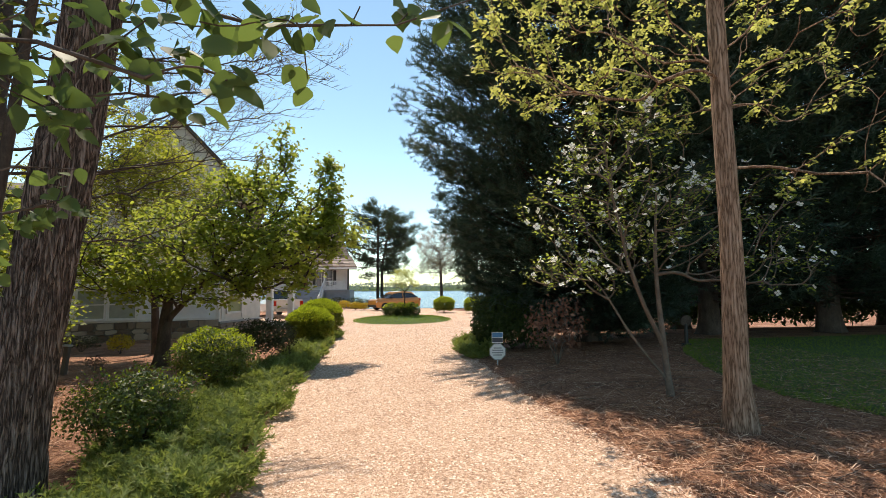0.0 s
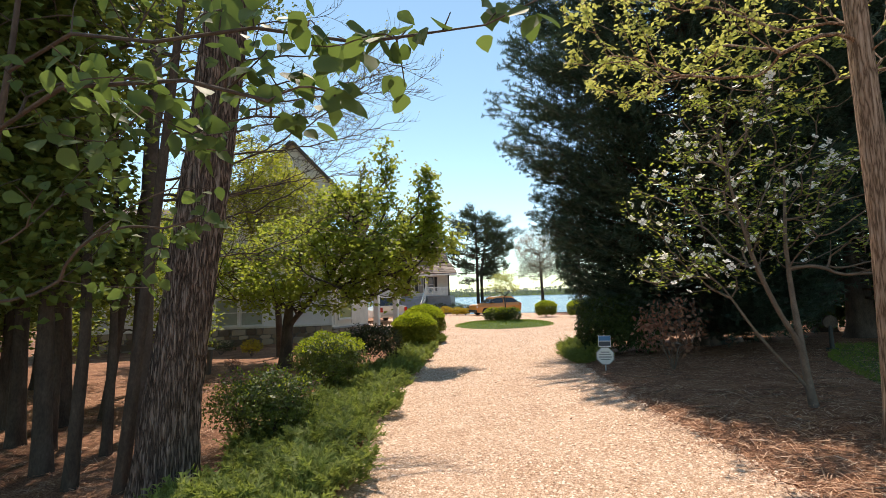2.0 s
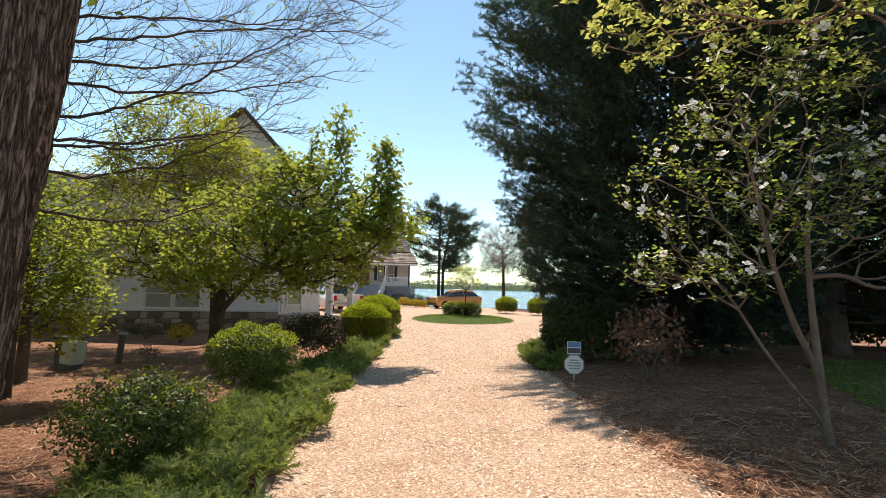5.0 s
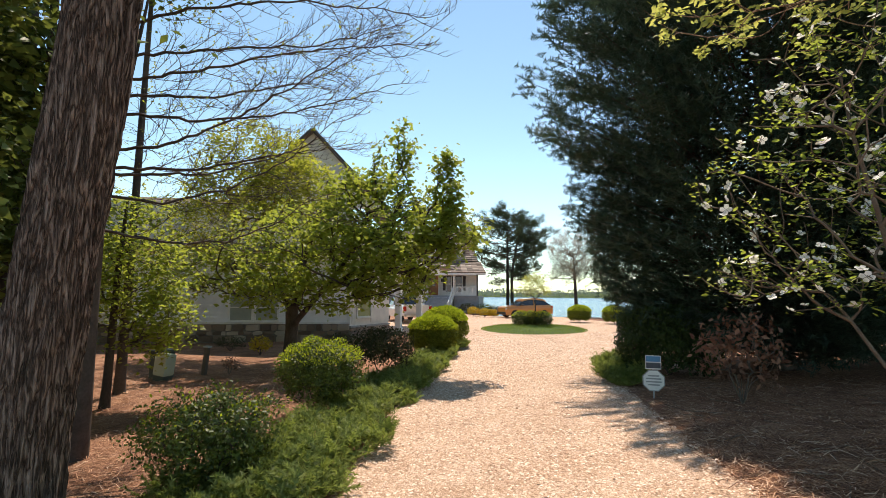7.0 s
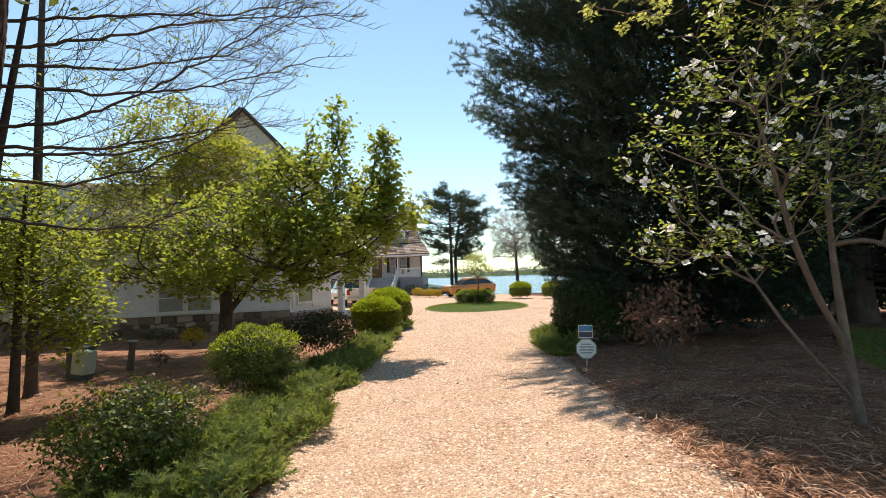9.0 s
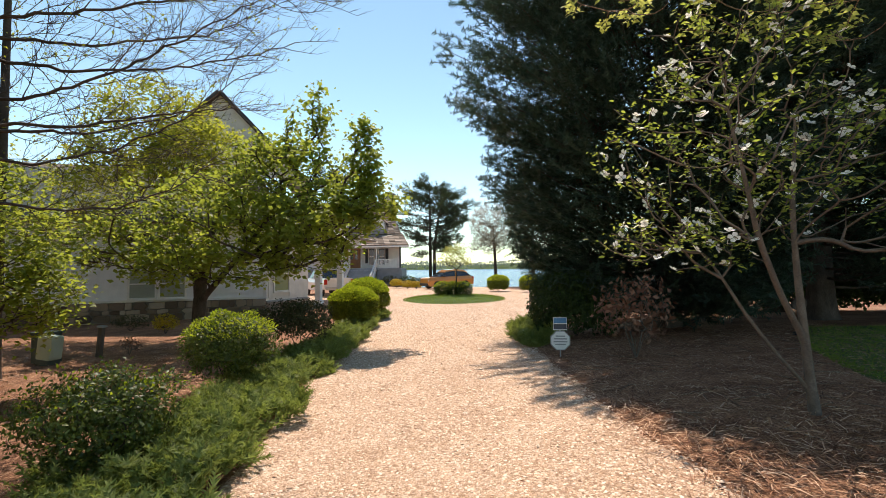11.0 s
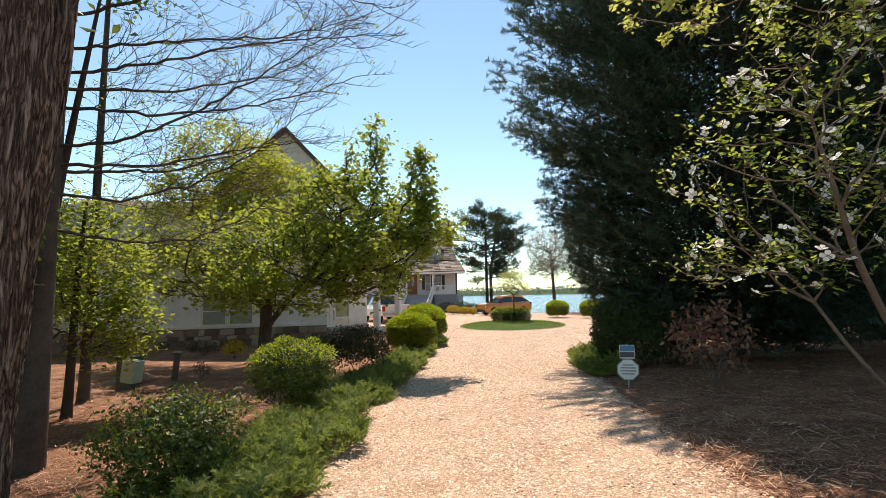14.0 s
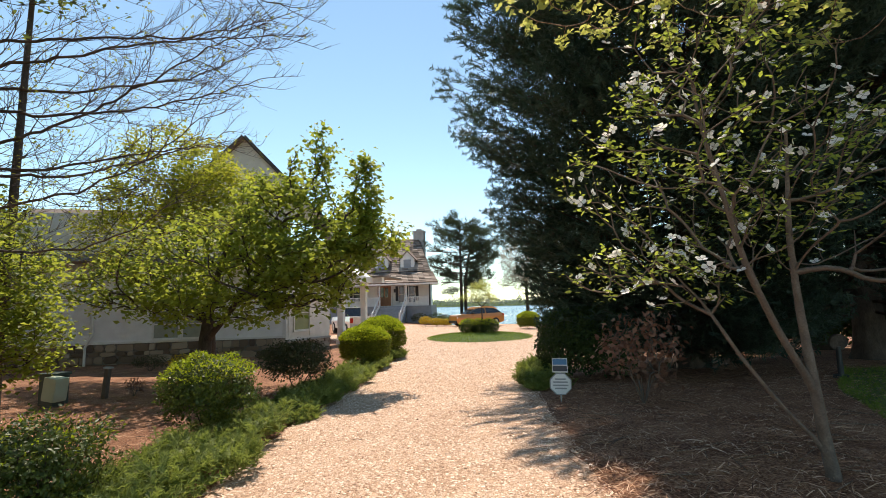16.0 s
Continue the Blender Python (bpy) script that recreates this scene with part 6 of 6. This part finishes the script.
part("door_pane", boxes(((-14.65, 47.4, 2.3), (-14.35, 47.43, 3.25), 0.004), ((-14.2, 47.4, 2.3), (-13.9, 47.43, 3.25), 0.004)), M_GLASS, door)
part("porch_light", boxes(((-13.28, 47.3, 2.75), (-13.12, 47.5, 3.1), 0.02)), M_BLACK, house)
HM = Matrix.Translation((0, 47.5, 0))
for x0, x1 in ((-12.75, -12.25), (-11.75, -11.15), (-17.6, -16.9), (-19.6, -18.9)):
    win = window(house, HM, x0, x1, 1.75 if x0 > -12.8 else 1.95, 3.35, M_GLASS, bars=0)
    for s0, s1 in ((x0 - 0.38, x0 - 0.09), (x1 + 0.09, x1 + 0.38)):
        part("shutter", boxes(((s0, -0.05, 1.9), (s1, -0.002, 3.35), 0.01), m=HM), M_SHUTTER, win)


def roof_plane(name, a, b, c, d, rows, mat, parent):
    """A roof plane laid in overlapping courses of shakes."""
    a, b, c, d = (Vector(q) for q in (a, b, c, d))   # a, b along the eave, c, d along the top
    nrm = (b - a).cross(d - a).normalized()
    if nrm.z < 0:
        nrm.negate()
    bm = bmesh.new()
    rnd = random.Random(rows)
    for i in range(rows):
        t0, t1 = i / rows, (i + 1.15) / rows
        l0, r0, l1, r1 = a.lerp(d, t0), b.lerp(c, t0), a.lerp(d, min(t1, 1)), b.lerp(c, min(t1, 1))
        n = max(6, int((r0 - l0).length / 0.55))
        for j in range(n):
            u0, u1 = j / n, (j + 0.97) / n
            h = 0.05 + rnd.uniform(-0.012, 0.018)
            q = [l0.lerp(r0, u0) + nrm * h, l0.lerp(r0, u1) + nrm * h, l1.lerp(r1, u1) + nrm * 0.005, l1.lerp(r1, u0) + nrm * 0.005, l0.lerp(r0, u0), l0.lerp(r0, u1)]
            v = [bm.verts.new(k) for k in q]
            bm.faces.new(v[:4])
            bm.faces.new((v[4], v[5], v[1], v[0]))
    deck = bmesh.new()
    lo = [deck.verts.new(k - nrm * 0.14) for k in (a, b, c, d)]
    hi = [deck.verts.new(k) for k in (a, b, c, d)]
    deck.faces.new(lo), deck.faces.new(hi[::-1])
    for i in range(4):
        deck.faces.new((lo[i], lo[(i + 1) % 4], hi[(i + 1) % 4], hi[i]))
    dk = part(name, deck, M_DARKTRIM, parent)
    tagged(part("shake_courses", bm, mat, dk), kind="stuff")


roof_plane("porch_roof", (HX0, 44.6, 3.56), (-8.15, 44.6, 3.56), (-9.3, 47.6, 4.75), (HX0, 47.6, 4.75), 7, M_SHAKE, house)
roof_plane("main_roof", (HX0, 47.5, 4.8), (-9.5, 47.5, 4.8), (-11.6, 51.2, 8.6), (HX0, 51.2, 8.6), 18, M_SHAKE, house)
roof_plane("hip_roof", (-9.5, 47.5, 4.8), (-11.5, 55, 4.8), (-11.6, 51.3, 8.6), (-11.6, 51.2, 8.6), 14, M_SHAKE, house)
part("fascia", boxes(((HX0, 44.62, 3.36), (-8.2, 44.72, 3.52), 0.008)), M_WHITE, house)
part("porch_ceiling", boxes(((HX0, 44.72, 3.4), (-8.6, 47.5, 3.45))), M_WHITE, house)
part("back_roof", boxes(((HX0, 51.2, 4.7), (-11.6, 55.8, 4.8))), M_ROOF, house)
part("back_slope", (lambda b: (prism(b, [(51.2, 8.6), (56.2, 4.7), (56.2, 4.5), (51.2, 8.4)], HX0, -11.6), b)[1])(bmesh.new()), M_ROOF, house)
chim = part("chimney", boxes(((-12.15, 51.0, 5.0), (-11.0, 51.9, 9.3), 0.03), ((-12.22, 50.93, 9.3), (-10.93, 51.97, 9.45), 0.03)), M_CHIM, house)
part("chimney_pot", boxes(((-11.85, 51.2, 9.45), (-11.3, 51.7, 9.65), 0.03)), M_CHIM, chim)
for cx in (-12.0, -14.75, -17.6):
    dm = Matrix.Translation((cx, 47.9, 0))
    bm = bmesh.new()
    prism(bm, [(-0.72, 4.9), (0.72, 4.9), (0.72, 6.1), (0, 6.85), (-0.72, 6.1)], 0.0, 2.6, dm @ Matrix(((0, 1, 0, 0), (1, 0, 0, 0), (0, 0, 1, 0), (0, 0, 0, 1))))
    dor = part("dormer", bm, M_WHITE, house)
    for s in (-1, 1):
        bm = bmesh.new()
        prism(bm, [(s * 0.88, 5.93), (0, 6.86), (0, 6.97), (s * 0.97, 5.98)], -0.12, 2.6, dm @ Matrix(((0, 1, 0, 0), (1, 0, 0, 0), (0, 0, 1, 0), (0, 0, 0, 1))))
        part("dormer_roof", bm, M_ROOF, dor)
    part("dormer_window", boxes(((-0.38, -0.03, 5.05), (0.38, 0.02, 6.05), 0.01), m=dm), M_GREYDECK, dor, "grey dormer window")
part("brick_edging", boxes(((-14.3, 42.3, gz(-12, 42.4) - 0.02), (-10.9, 42.75, gz(-12, 42.4) + 0.06), 0.01)), M_TERRACOTTA, house)


# ---- vehicles ----
def wheel(parent, x, y, z, r, w, sgn):
    bm = bmesh.new()
    cyl(bm, (x, y - w / 2, z), (x, y + w / 2, z), r, r, 24)
    bmesh.ops.bevel(bm, geom=[e for e in bm.edges if len(e.link_faces) == 2 and e.calc_face_angle(0) > 1], offset=0.03, segments=2, affect='EDGES')
    ty = part("wheel", bm, M_TYRE, parent)
    bm = bmesh.new()
    cyl(bm, (x, y + sgn * (w / 2 - 0.02), z), (x, y + sgn * (w / 2 + 0.012), z), r * 0.62, r * 0.55, 18)
    part("rim", bm, M_RIM, ty)


def loft(sections):
    """A body from cross sections: (x, [(half width, z), ...]) mirrored."""
    bm = bmesh.new()
    rings = []
    for x, prof in sections:
        rings.append([bm.verts.new((x, -w, z)) for w, z in prof] + [bm.verts.new((x, w, z)) for w, z in prof[::-1]])
    for a, b in zip(rings, rings[1:]):
        for i in range(len(a)):
            j = (i + 1) % len(a)
            bm.faces.new((a[i], a[j], b[j], b[i]))
    bm.faces.new(rings[0]), bm.faces.new(rings[-1][::-1])
    return bm


suv = thing("orange_suv", (0, 0, 0), "orange sport utility car parked behind the island", "car")
part("body", loft([(-2.15, [(0.72, 0.45), (0.8, 0.7), (0.7, 0.85)]), (-1.95, [(0.85, 0.25), (0.9, 0.7), (0.78, 0.95)]), (-1.0, [(0.9, 0.22), (0.93, 0.75), (0.85, 1.02)]), (0.6, [(0.9, 0.22), (0.94, 0.78), (0.86, 1.05)]), (1.7, [(0.88, 0.25), (0.92, 0.8), (0.84, 1.08)]), (2.15, [(0.8, 0.35), (0.86, 0.8), (0.8, 1.0)])]), M_CARORANGE, suv, smooth=False)
part("cabin", loft([(-1.05, [(0.8, 1.0), (0.78, 1.04)]), (-0.35, [(0.8, 1.02), (0.66, 1.5)]), (0.4, [(0.8, 1.04), (0.66, 1.57)]), (1.3, [(0.8, 1.04), (0.64, 1.5)]), (1.95, [(0.8, 1.02), (0.72, 1.1)])]), M_CARGLASS, suv, "dark tinted windows")
part("roof_panel", loft([(-0.55, [(0.7, 1.36), (0.62, 1.44)]), (-0.2, [(0.7, 1.46), (0.62, 1.58)]), (0.5, [(0.71, 1.5), (0.62, 1.64)]), (1.3, [(0.7, 1.44), (0.6, 1.58)]), (1.6, [(0.72, 1.33), (0.62, 1.42)])]), M_CARORANGE, suv)
for sy in (-1, 1):
    part("pillar", (lambda b: (cyl(b, (0.45, sy * 0.82, 1.0), (0.42, sy * 0.67, 1.56), 0.04, 0.04, 6), b)[1])(bmesh.new()), M_CARORANGE, suv)
    part("headlight", boxes(((-2.14, sy * 0.7 - 0.13, 0.66), (-1.98, sy * 0.7 + 0.13, 0.8), 0.02)), M_RIM, suv)
    part("tail_light", boxes(((2.0, sy * 0.74 - 0.12, 0.82), (2.16, sy * 0.74 + 0.12, 1.0), 0.02)), M_LAMP_RED, suv)
    part("mirror", boxes(((-0.75, sy * 0.98 - 0.1, 1.02), (-0.6, sy * 0.98 + 0.1, 1.16), 0.03)), M_BLACK, suv)
    for wx in (-1.32, 1.32):
        wheel(suv, wx, sy * 0.84, 0.34, 0.34, 0.22, sy)
part("bumper", boxes(((-2.2, -0.75, 0.28), (-2.05, 0.75, 0.5), 0.03)), M_BLACK, suv)
suv.matrix_world = Matrix.Translation((-4.3, 41.6, gz(-4.3, 41.6) + 0.02)) @ Matrix.Rotation(radians(33), 4, 'Z')

truck = thing("pickup_truck", (0, 0, 0), "white pickup truck parked beyond the portico", "truck")
part("body", loft([(-2.75, [(0.8, 0.5), (0.88, 0.8), (0.8, 1.02)]), (-2.55, [(0.95, 0.4), (0.98, 0.85), (0.88, 1.1)]), (-1.2, [(0.97, 0.38), (1.0, 0.9), (0.9, 1.16)]), (0.75, [(0.97, 0.38), (1.0, 0.9), (0.92, 1.16)])]), M_CARWHITE, truck)
part("bed", loft([(0.78, [(0.97, 0.45), (1.0, 0.9), (0.95, 1.2)]), (2.75, [(0.95, 0.5), (0.99, 0.9), (0.94, 1.2)])]), M_CARWHITE, truck)
part("cabin", loft([(-1.35, [(0.88, 1.1), (0.86, 1.15)]), (-0.6, [(0.88, 1.12), (0.72, 1.76)]), (0.55, [(0.88, 1.12), (0.74, 1.78)]), (0.8, [(0.88, 1.12), (0.84, 1.2)])]), M_CARGLASS, truck, "dark tinted windows")
part("roof_panel", loft([(-0.68, [(0.7, 1.74), (0.66, 1.79)]), (0.62, [(0.72, 1.76), (0.68, 1.81)])]), M_CARWHITE, truck)
for sy in (-1, 1):
    part("pillar", (lambda b: (cyl(b, (-0.05, sy * 0.9, 1.1), (-0.05, sy * 0.75, 1.78), 0.045, 0.045, 6), b)[1])(bmesh.new()), M_CARWHITE, truck)
    part("tail_light", boxes(((2.66, sy * 0.88 - 0.1, 0.8), (2.79, sy * 0.88 + 0.1, 1.12), 0.02)), M_LAMP_RED, truck)
    for wx in (-1.75, 1.75):
        wheel(truck, wx, sy * 0.88, 0.4, 0.4, 0.26, sy)
part("bumper", boxes(((2.72, -0.9, 0.45), (2.92, 0.9, 0.65), 0.03)), M_RIM, truck)
truck.matrix_world = Matrix.Translation((-11.8, 33.2, gz(-11.8, 33.2) + 0.02)) @ Matrix.Rotation(radians(-53), 4, 'Z')


# ---- yard sign ----
SX, SY = 1.1, 9.75
SZ = gz(SX, SY)
sign = thing("yard_sign", (SX, SY, SZ), "small octagonal white yard sign with a blue plate above", "sign")
part("stake", boxes(((SX - 0.012, SY + 0.012, SZ - 0.1), (SX + 0.012, SY + 0.03, SZ + 0.68), 0.002)), M_METAL, sign)


def octagon(cx, cz, r, y0, y1):
    bm = bmesh.new()
    prism(bm, [(cx + r * math.cos(math.pi * (k + 0.5) / 4), cz + r * math.sin(math.pi * (k + 0.5) / 4)) for k in range(8)], y0, y1, Matrix(((0, 1, 0, 0), (1, 0, 0, 0), (0, 0, 1, 0), (0, 0, 0, 1))))
    return bm


rim_p = part("plate_rim", octagon(SX, SZ + 0.28, 0.178, SY - 0.004, SY + 0.01), M_SIGN_GREY, sign)
plate = part("plate", octagon(SX, SZ + 0.28, 0.162, SY - 0.008, SY - 0.004), M_SIGN_WHITE, sign)
part("lettering", boxes(*[((SX - w, SY - 0.011, SZ + z - 0.011), (SX + w, SY - 0.008, SZ + z + 0.011)) for w, z in ((0.08, 0.355), (0.11, 0.31), (0.115, 0.262), (0.09, 0.215))]), M_SIGN_GREY, plate)
top_plate = part("top_plate", boxes(((SX - 0.115, SY - 0.006, SZ + 0.455), (SX + 0.115, SY + 0.01, SZ + 0.67), 0.004)), M_SIGN_WHITE, sign)
part("blue_band", boxes(((SX - 0.107, SY - 0.01, SZ + 0.575), (SX + 0.107, SY - 0.006, SZ + 0.662))), M_SIGN_BLUE, top_plate)
part("dark_band", boxes(((SX - 0.107, SY - 0.01, SZ + 0.475), (SX + 0.107, SY - 0.006, SZ + 0.56))), M_SIGN_DARK, top_plate)

# ---- utility boxes and post in the mulched bed ----
b1 = thing("utility_box", (-9.72, 10.75, gz(-9.72, 10.75)), "dark green utility box in the mulch", "utility box")
z = gz(-9.72, 10.75)
part("cabinet", boxes(((-9.92, 10.6, z - 0.05), (-9.52, 10.95, z + 0.62), 0.015)), M_UTIL_DK, b1)
part("lid", boxes(((-9.95, 10.57, z + 0.62), (-9.49, 10.98, z + 0.68), 0.015)), M_UTIL_DK, b1)
b2 = thing("utility_pedestal", (-9.4, 10.5, gz(-9.4, 10.5)), "pale green utility pedestal in the mulch", "utility box")
z = gz(-9.4, 10.5)
part("cover", boxes(((-9.57, 10.35, z + 0.12), (-9.23, 10.65, z + 0.62), 0.05), m=Matrix.Translation((-9.4, 10.5, z)) @ Matrix.Rotation(radians(7), 4, 'Y') @ Matrix.Translation((9.4, -10.5, -z))), M_UTIL, b2)
part("foot", boxes(((-9.55, 10.37, z - 0.05), (-9.25, 10.63, z + 0.13), 0.01)), M_UTIL_DK, b2)
b3 = thing("wooden_post", (-9.05, 11.4, gz(-9.05, 11.4)), "short leaning weathered wooden post with a cap", "post")
z = gz(-9.05, 11.4)
tilt = Matrix.Translation((-9.05, 11.4, z)) @ Matrix.Rotation(radians(6), 4, 'Y')
part("shaft", boxes(((-0.05, -0.05, -0.1), (0.05, 0.05, 0.68), 0.01), m=tilt), M_POSTWOOD, b3)
part("cap", boxes(((-0.075, -0.075, 0.68), (0.075, 0.075, 0.72), 0.01), m=tilt), M_CONCRETE, b3)
b4 = thing("garden_pedestal", (5.6, 11.0, gz(5.6, 11.0)), "slim dark garden stake with a round disc on top", "ornament")
z = gz(5.6, 11.0)
bm = bmesh.new()
cyl(bm, (5.6, 11, z - 0.05), (5.6, 11, z + 0.5), 0.045, 0.035, 14)
cyl(bm, (5.6, 11, z - 0.05), (5.6, 11, z + 0.05), 0.13, 0.1, 14)
part("stand", bm, M_BLACK, b4)
bm = bmesh.new()
cyl(bm, (5.6, 10.97, z + 0.57), (5.6, 11.02, z + 0.58), 0.13, 0.13, 20)
part("disc", bm, M_BARK_DK, b4)
b5 = thing("valve_box", (-6.6, 12.9, gz(-6.6, 12.9)), "small green irrigation valve box", "utility box")
z = gz(-6.6, 12.9)
part("cabinet", boxes(((-6.7, 12.8, z - 0.04), (-6.5, 13.0, z + 0.25), 0.015)), M_UTIL_DK, b5)
part("lid", boxes(((-6.72, 12.78, z + 0.25), (-6.48, 13.02, z + 0.29), 0.01)), M_UTIL, b5)

# white shed glimpsed between the cypresses
shed = thing("white_shed", (9.5, 31, gz(9.5, 31)), "white shed glimpsed beyond the cypresses", "shed")
z = gz(9.5, 31)
part("wall", boxes(((7.6, 30, z - 0.3), (11.5, 33, z + 2.4), 0.01)), M_WHITE, shed)
bm = bmesh.new()
prism(bm, [(29.7, z + 2.35), (33.3, z + 2.35), (31.5, z + 3.5)], 7.3, 11.8)
part("roof", bm, M_ROOF, shed)

# small white flecks modelled on the lake for sun glints and wave crests
rng = np.random.RandomState(77)
n = 260
ly = 60 + 500 * rng.uniform(0, 1, n) ** 2
lx = rng.uniform(-0.55, 0.35, n) * ly
sz = rng.uniform(0.25, 0.7, n) * (0.6 + ly / 160)
d = np.stack([np.ones(n), rng.normal(0, 0.15, n), np.zeros(n)], 1)
tagged(place("whitecaps", scatter_mesh("whitecaps", [(-0.12, -0.5, 0), (0.12, -0.5, 0), (0.16, 0.1, 0.1), (0, 0.5, 0), (-0.16, 0.1, 0.1)], [(0, 1, 2, 3, 4)], np.stack([lx, ly, np.full(n, LAKE_Z + 0.05)], 1), frames(d, np.array([0, -0.4, 1.0]) + 0 * d), np.stack([sz * 0.6, sz, sz], 1)), M_WHITE), "small white flecks for sun glints and wave crests on the lake", "whitecaps", kind="stuff")

# sailing boats moored on the lake
for k, (lx, ly) in enumerate(((12, 190), (-14, 150), (30, 260), (-6, 110), (8, 95))):
    bt = thing("sailing_boat", (lx, ly, LAKE_Z), "small white boat moored on the lake", "boat", "moored boats")
    bm = loft([(-2.6, [(0.75, 0.1), (0.85, 0.7)]), (0, [(0.95, 0.0), (1.0, 0.7)]), (1.8, [(0.55, 0.1), (0.6, 0.8)]), (2.8, [(0.03, 0.4), (0.05, 0.9)])])
    bmesh.ops.transform(bm, matrix=Matrix.Translation((lx, ly, LAKE_Z - 0.15)) @ Matrix.Scale(0.8, 4), verts=bm.verts)
    part("hull", bm, M_WHITE, bt)
    if k < 3:
        bm = bmesh.new()
        cyl(bm, (lx, ly, LAKE_Z + 0.3), (lx, ly, LAKE_Z + 8), 0.06, 0.04, 8)
        part("mast", bm, M_WHITE, bt)


# ---- foundation stones ----
def stone_shapes(count, seed):
    out = []
    rnd = random.Random(seed)
    for k in range(count):
        bm = bmesh.new()
        n = rnd.randint(6, 8)
        ring = [(0.5 * math.cos(2 * math.pi * i / n) * rnd.uniform(0.88, 1.12), 0.5 * math.sin(2 * math.pi * i / n) * rnd.uniform(0.88, 1.12)) for i in range(n)]
        ring = [(max(-0.5, min(0.5, a * 1.3)), max(-0.5, min(0.5, b * 1.3))) for a, b in ring]
        back = [bm.verts.new((a, 0, b)) for a, b in ring]
        mid = [bm.verts.new((a * 0.97, -0.7, b * 0.97)) for a, b in ring]
        face = [bm.verts.new((a * 0.84, -1 + rnd.uniform(-0.2, 0.2), b * 0.84)) for a, b in ring]
        for i in range(n):
            j = (i + 1) % n
            bm.faces.new((back[i], back[j], mid[j], mid[i]))
            bm.faces.new((mid[i], mid[j], face[j], face[i]))
        bm.faces.new(face)
        me = bpy.data.meshes.new("stone")
        bmesh.ops.recalc_face_normals(bm, faces=bm.faces)
        bm.to_mesh(me)
        bm.free()
        me.materials.append(M_STONE_PIECE)
        out.append(me)
    return out


def stone_piece_mat():
    m = surface("fieldstone_pieces", [(0.15, (0.12, 0.085, 0.065)), (0.4, (0.23, 0.165, 0.125)), (0.62, (0.33, 0.25, 0.19)), (0.85, (0.45, 0.37, 0.3))], scale=3, fine=30, rough=0.9, bump=0.6, dist=0.02)
    n, l = m.node_tree.nodes, m.node_tree.links
    oi = n.new("ShaderNodeObjectInfo")
    mx = n.new("ShaderNodeMix")
    mx.inputs[0].default_value = 0.72
    rampn = next(k for k in n if k.type == 'VALTORGB')
    src = rampn.inputs[0].links[0].from_socket
    l.new(src, mx.inputs[2])
    l.new(oi.outputs["Random"], mx.inputs[3])
    l.new(mx.outputs[0], rampn.inputs[0])
    return m


M_STONE_PIECE = stone_piece_mat()
SHAPES = stone_shapes(10, 4)
found = [o for o in garage.children if o.name.startswith("foundation")]
rnd = random.Random(21)
for wall_ob, wm, length, ztop in ((found[0], GM, 11.5, STONE_TOP - 0.01), (found[1], CM, CL, STONE_TOP - 0.19)):
    zrow = STONE_FOOT
    while zrow < ztop - 0.05:
        h = min(rnd.uniform(0.15, 0.33), ztop - zrow)
        if ztop - zrow - h < 0.1:
            h = ztop - zrow
        a = 0.0
        while a < length - 0.05:
            w = min(rnd.uniform(0.2, 0.62), length - a)
            o = new("stone", rnd.choice(SHAPES))
            o.parent = wall_ob
            o.matrix_parent_inverse = Matrix()
            o.matrix_basis = wm @ Matrix.Translation((a + w / 2, 0.0, zrow + h / 2)) @ Matrix.Rotation(rnd.choice((0, math.pi)) + rnd.uniform(-0.1, 0.1), 4, 'Y') @ Matrix.Diagonal((w * rnd.uniform(0.93, 1.0), rnd.uniform(0.03, 0.09), h * rnd.uniform(0.92, 1.02), 1))
            a += w
        zrow += h
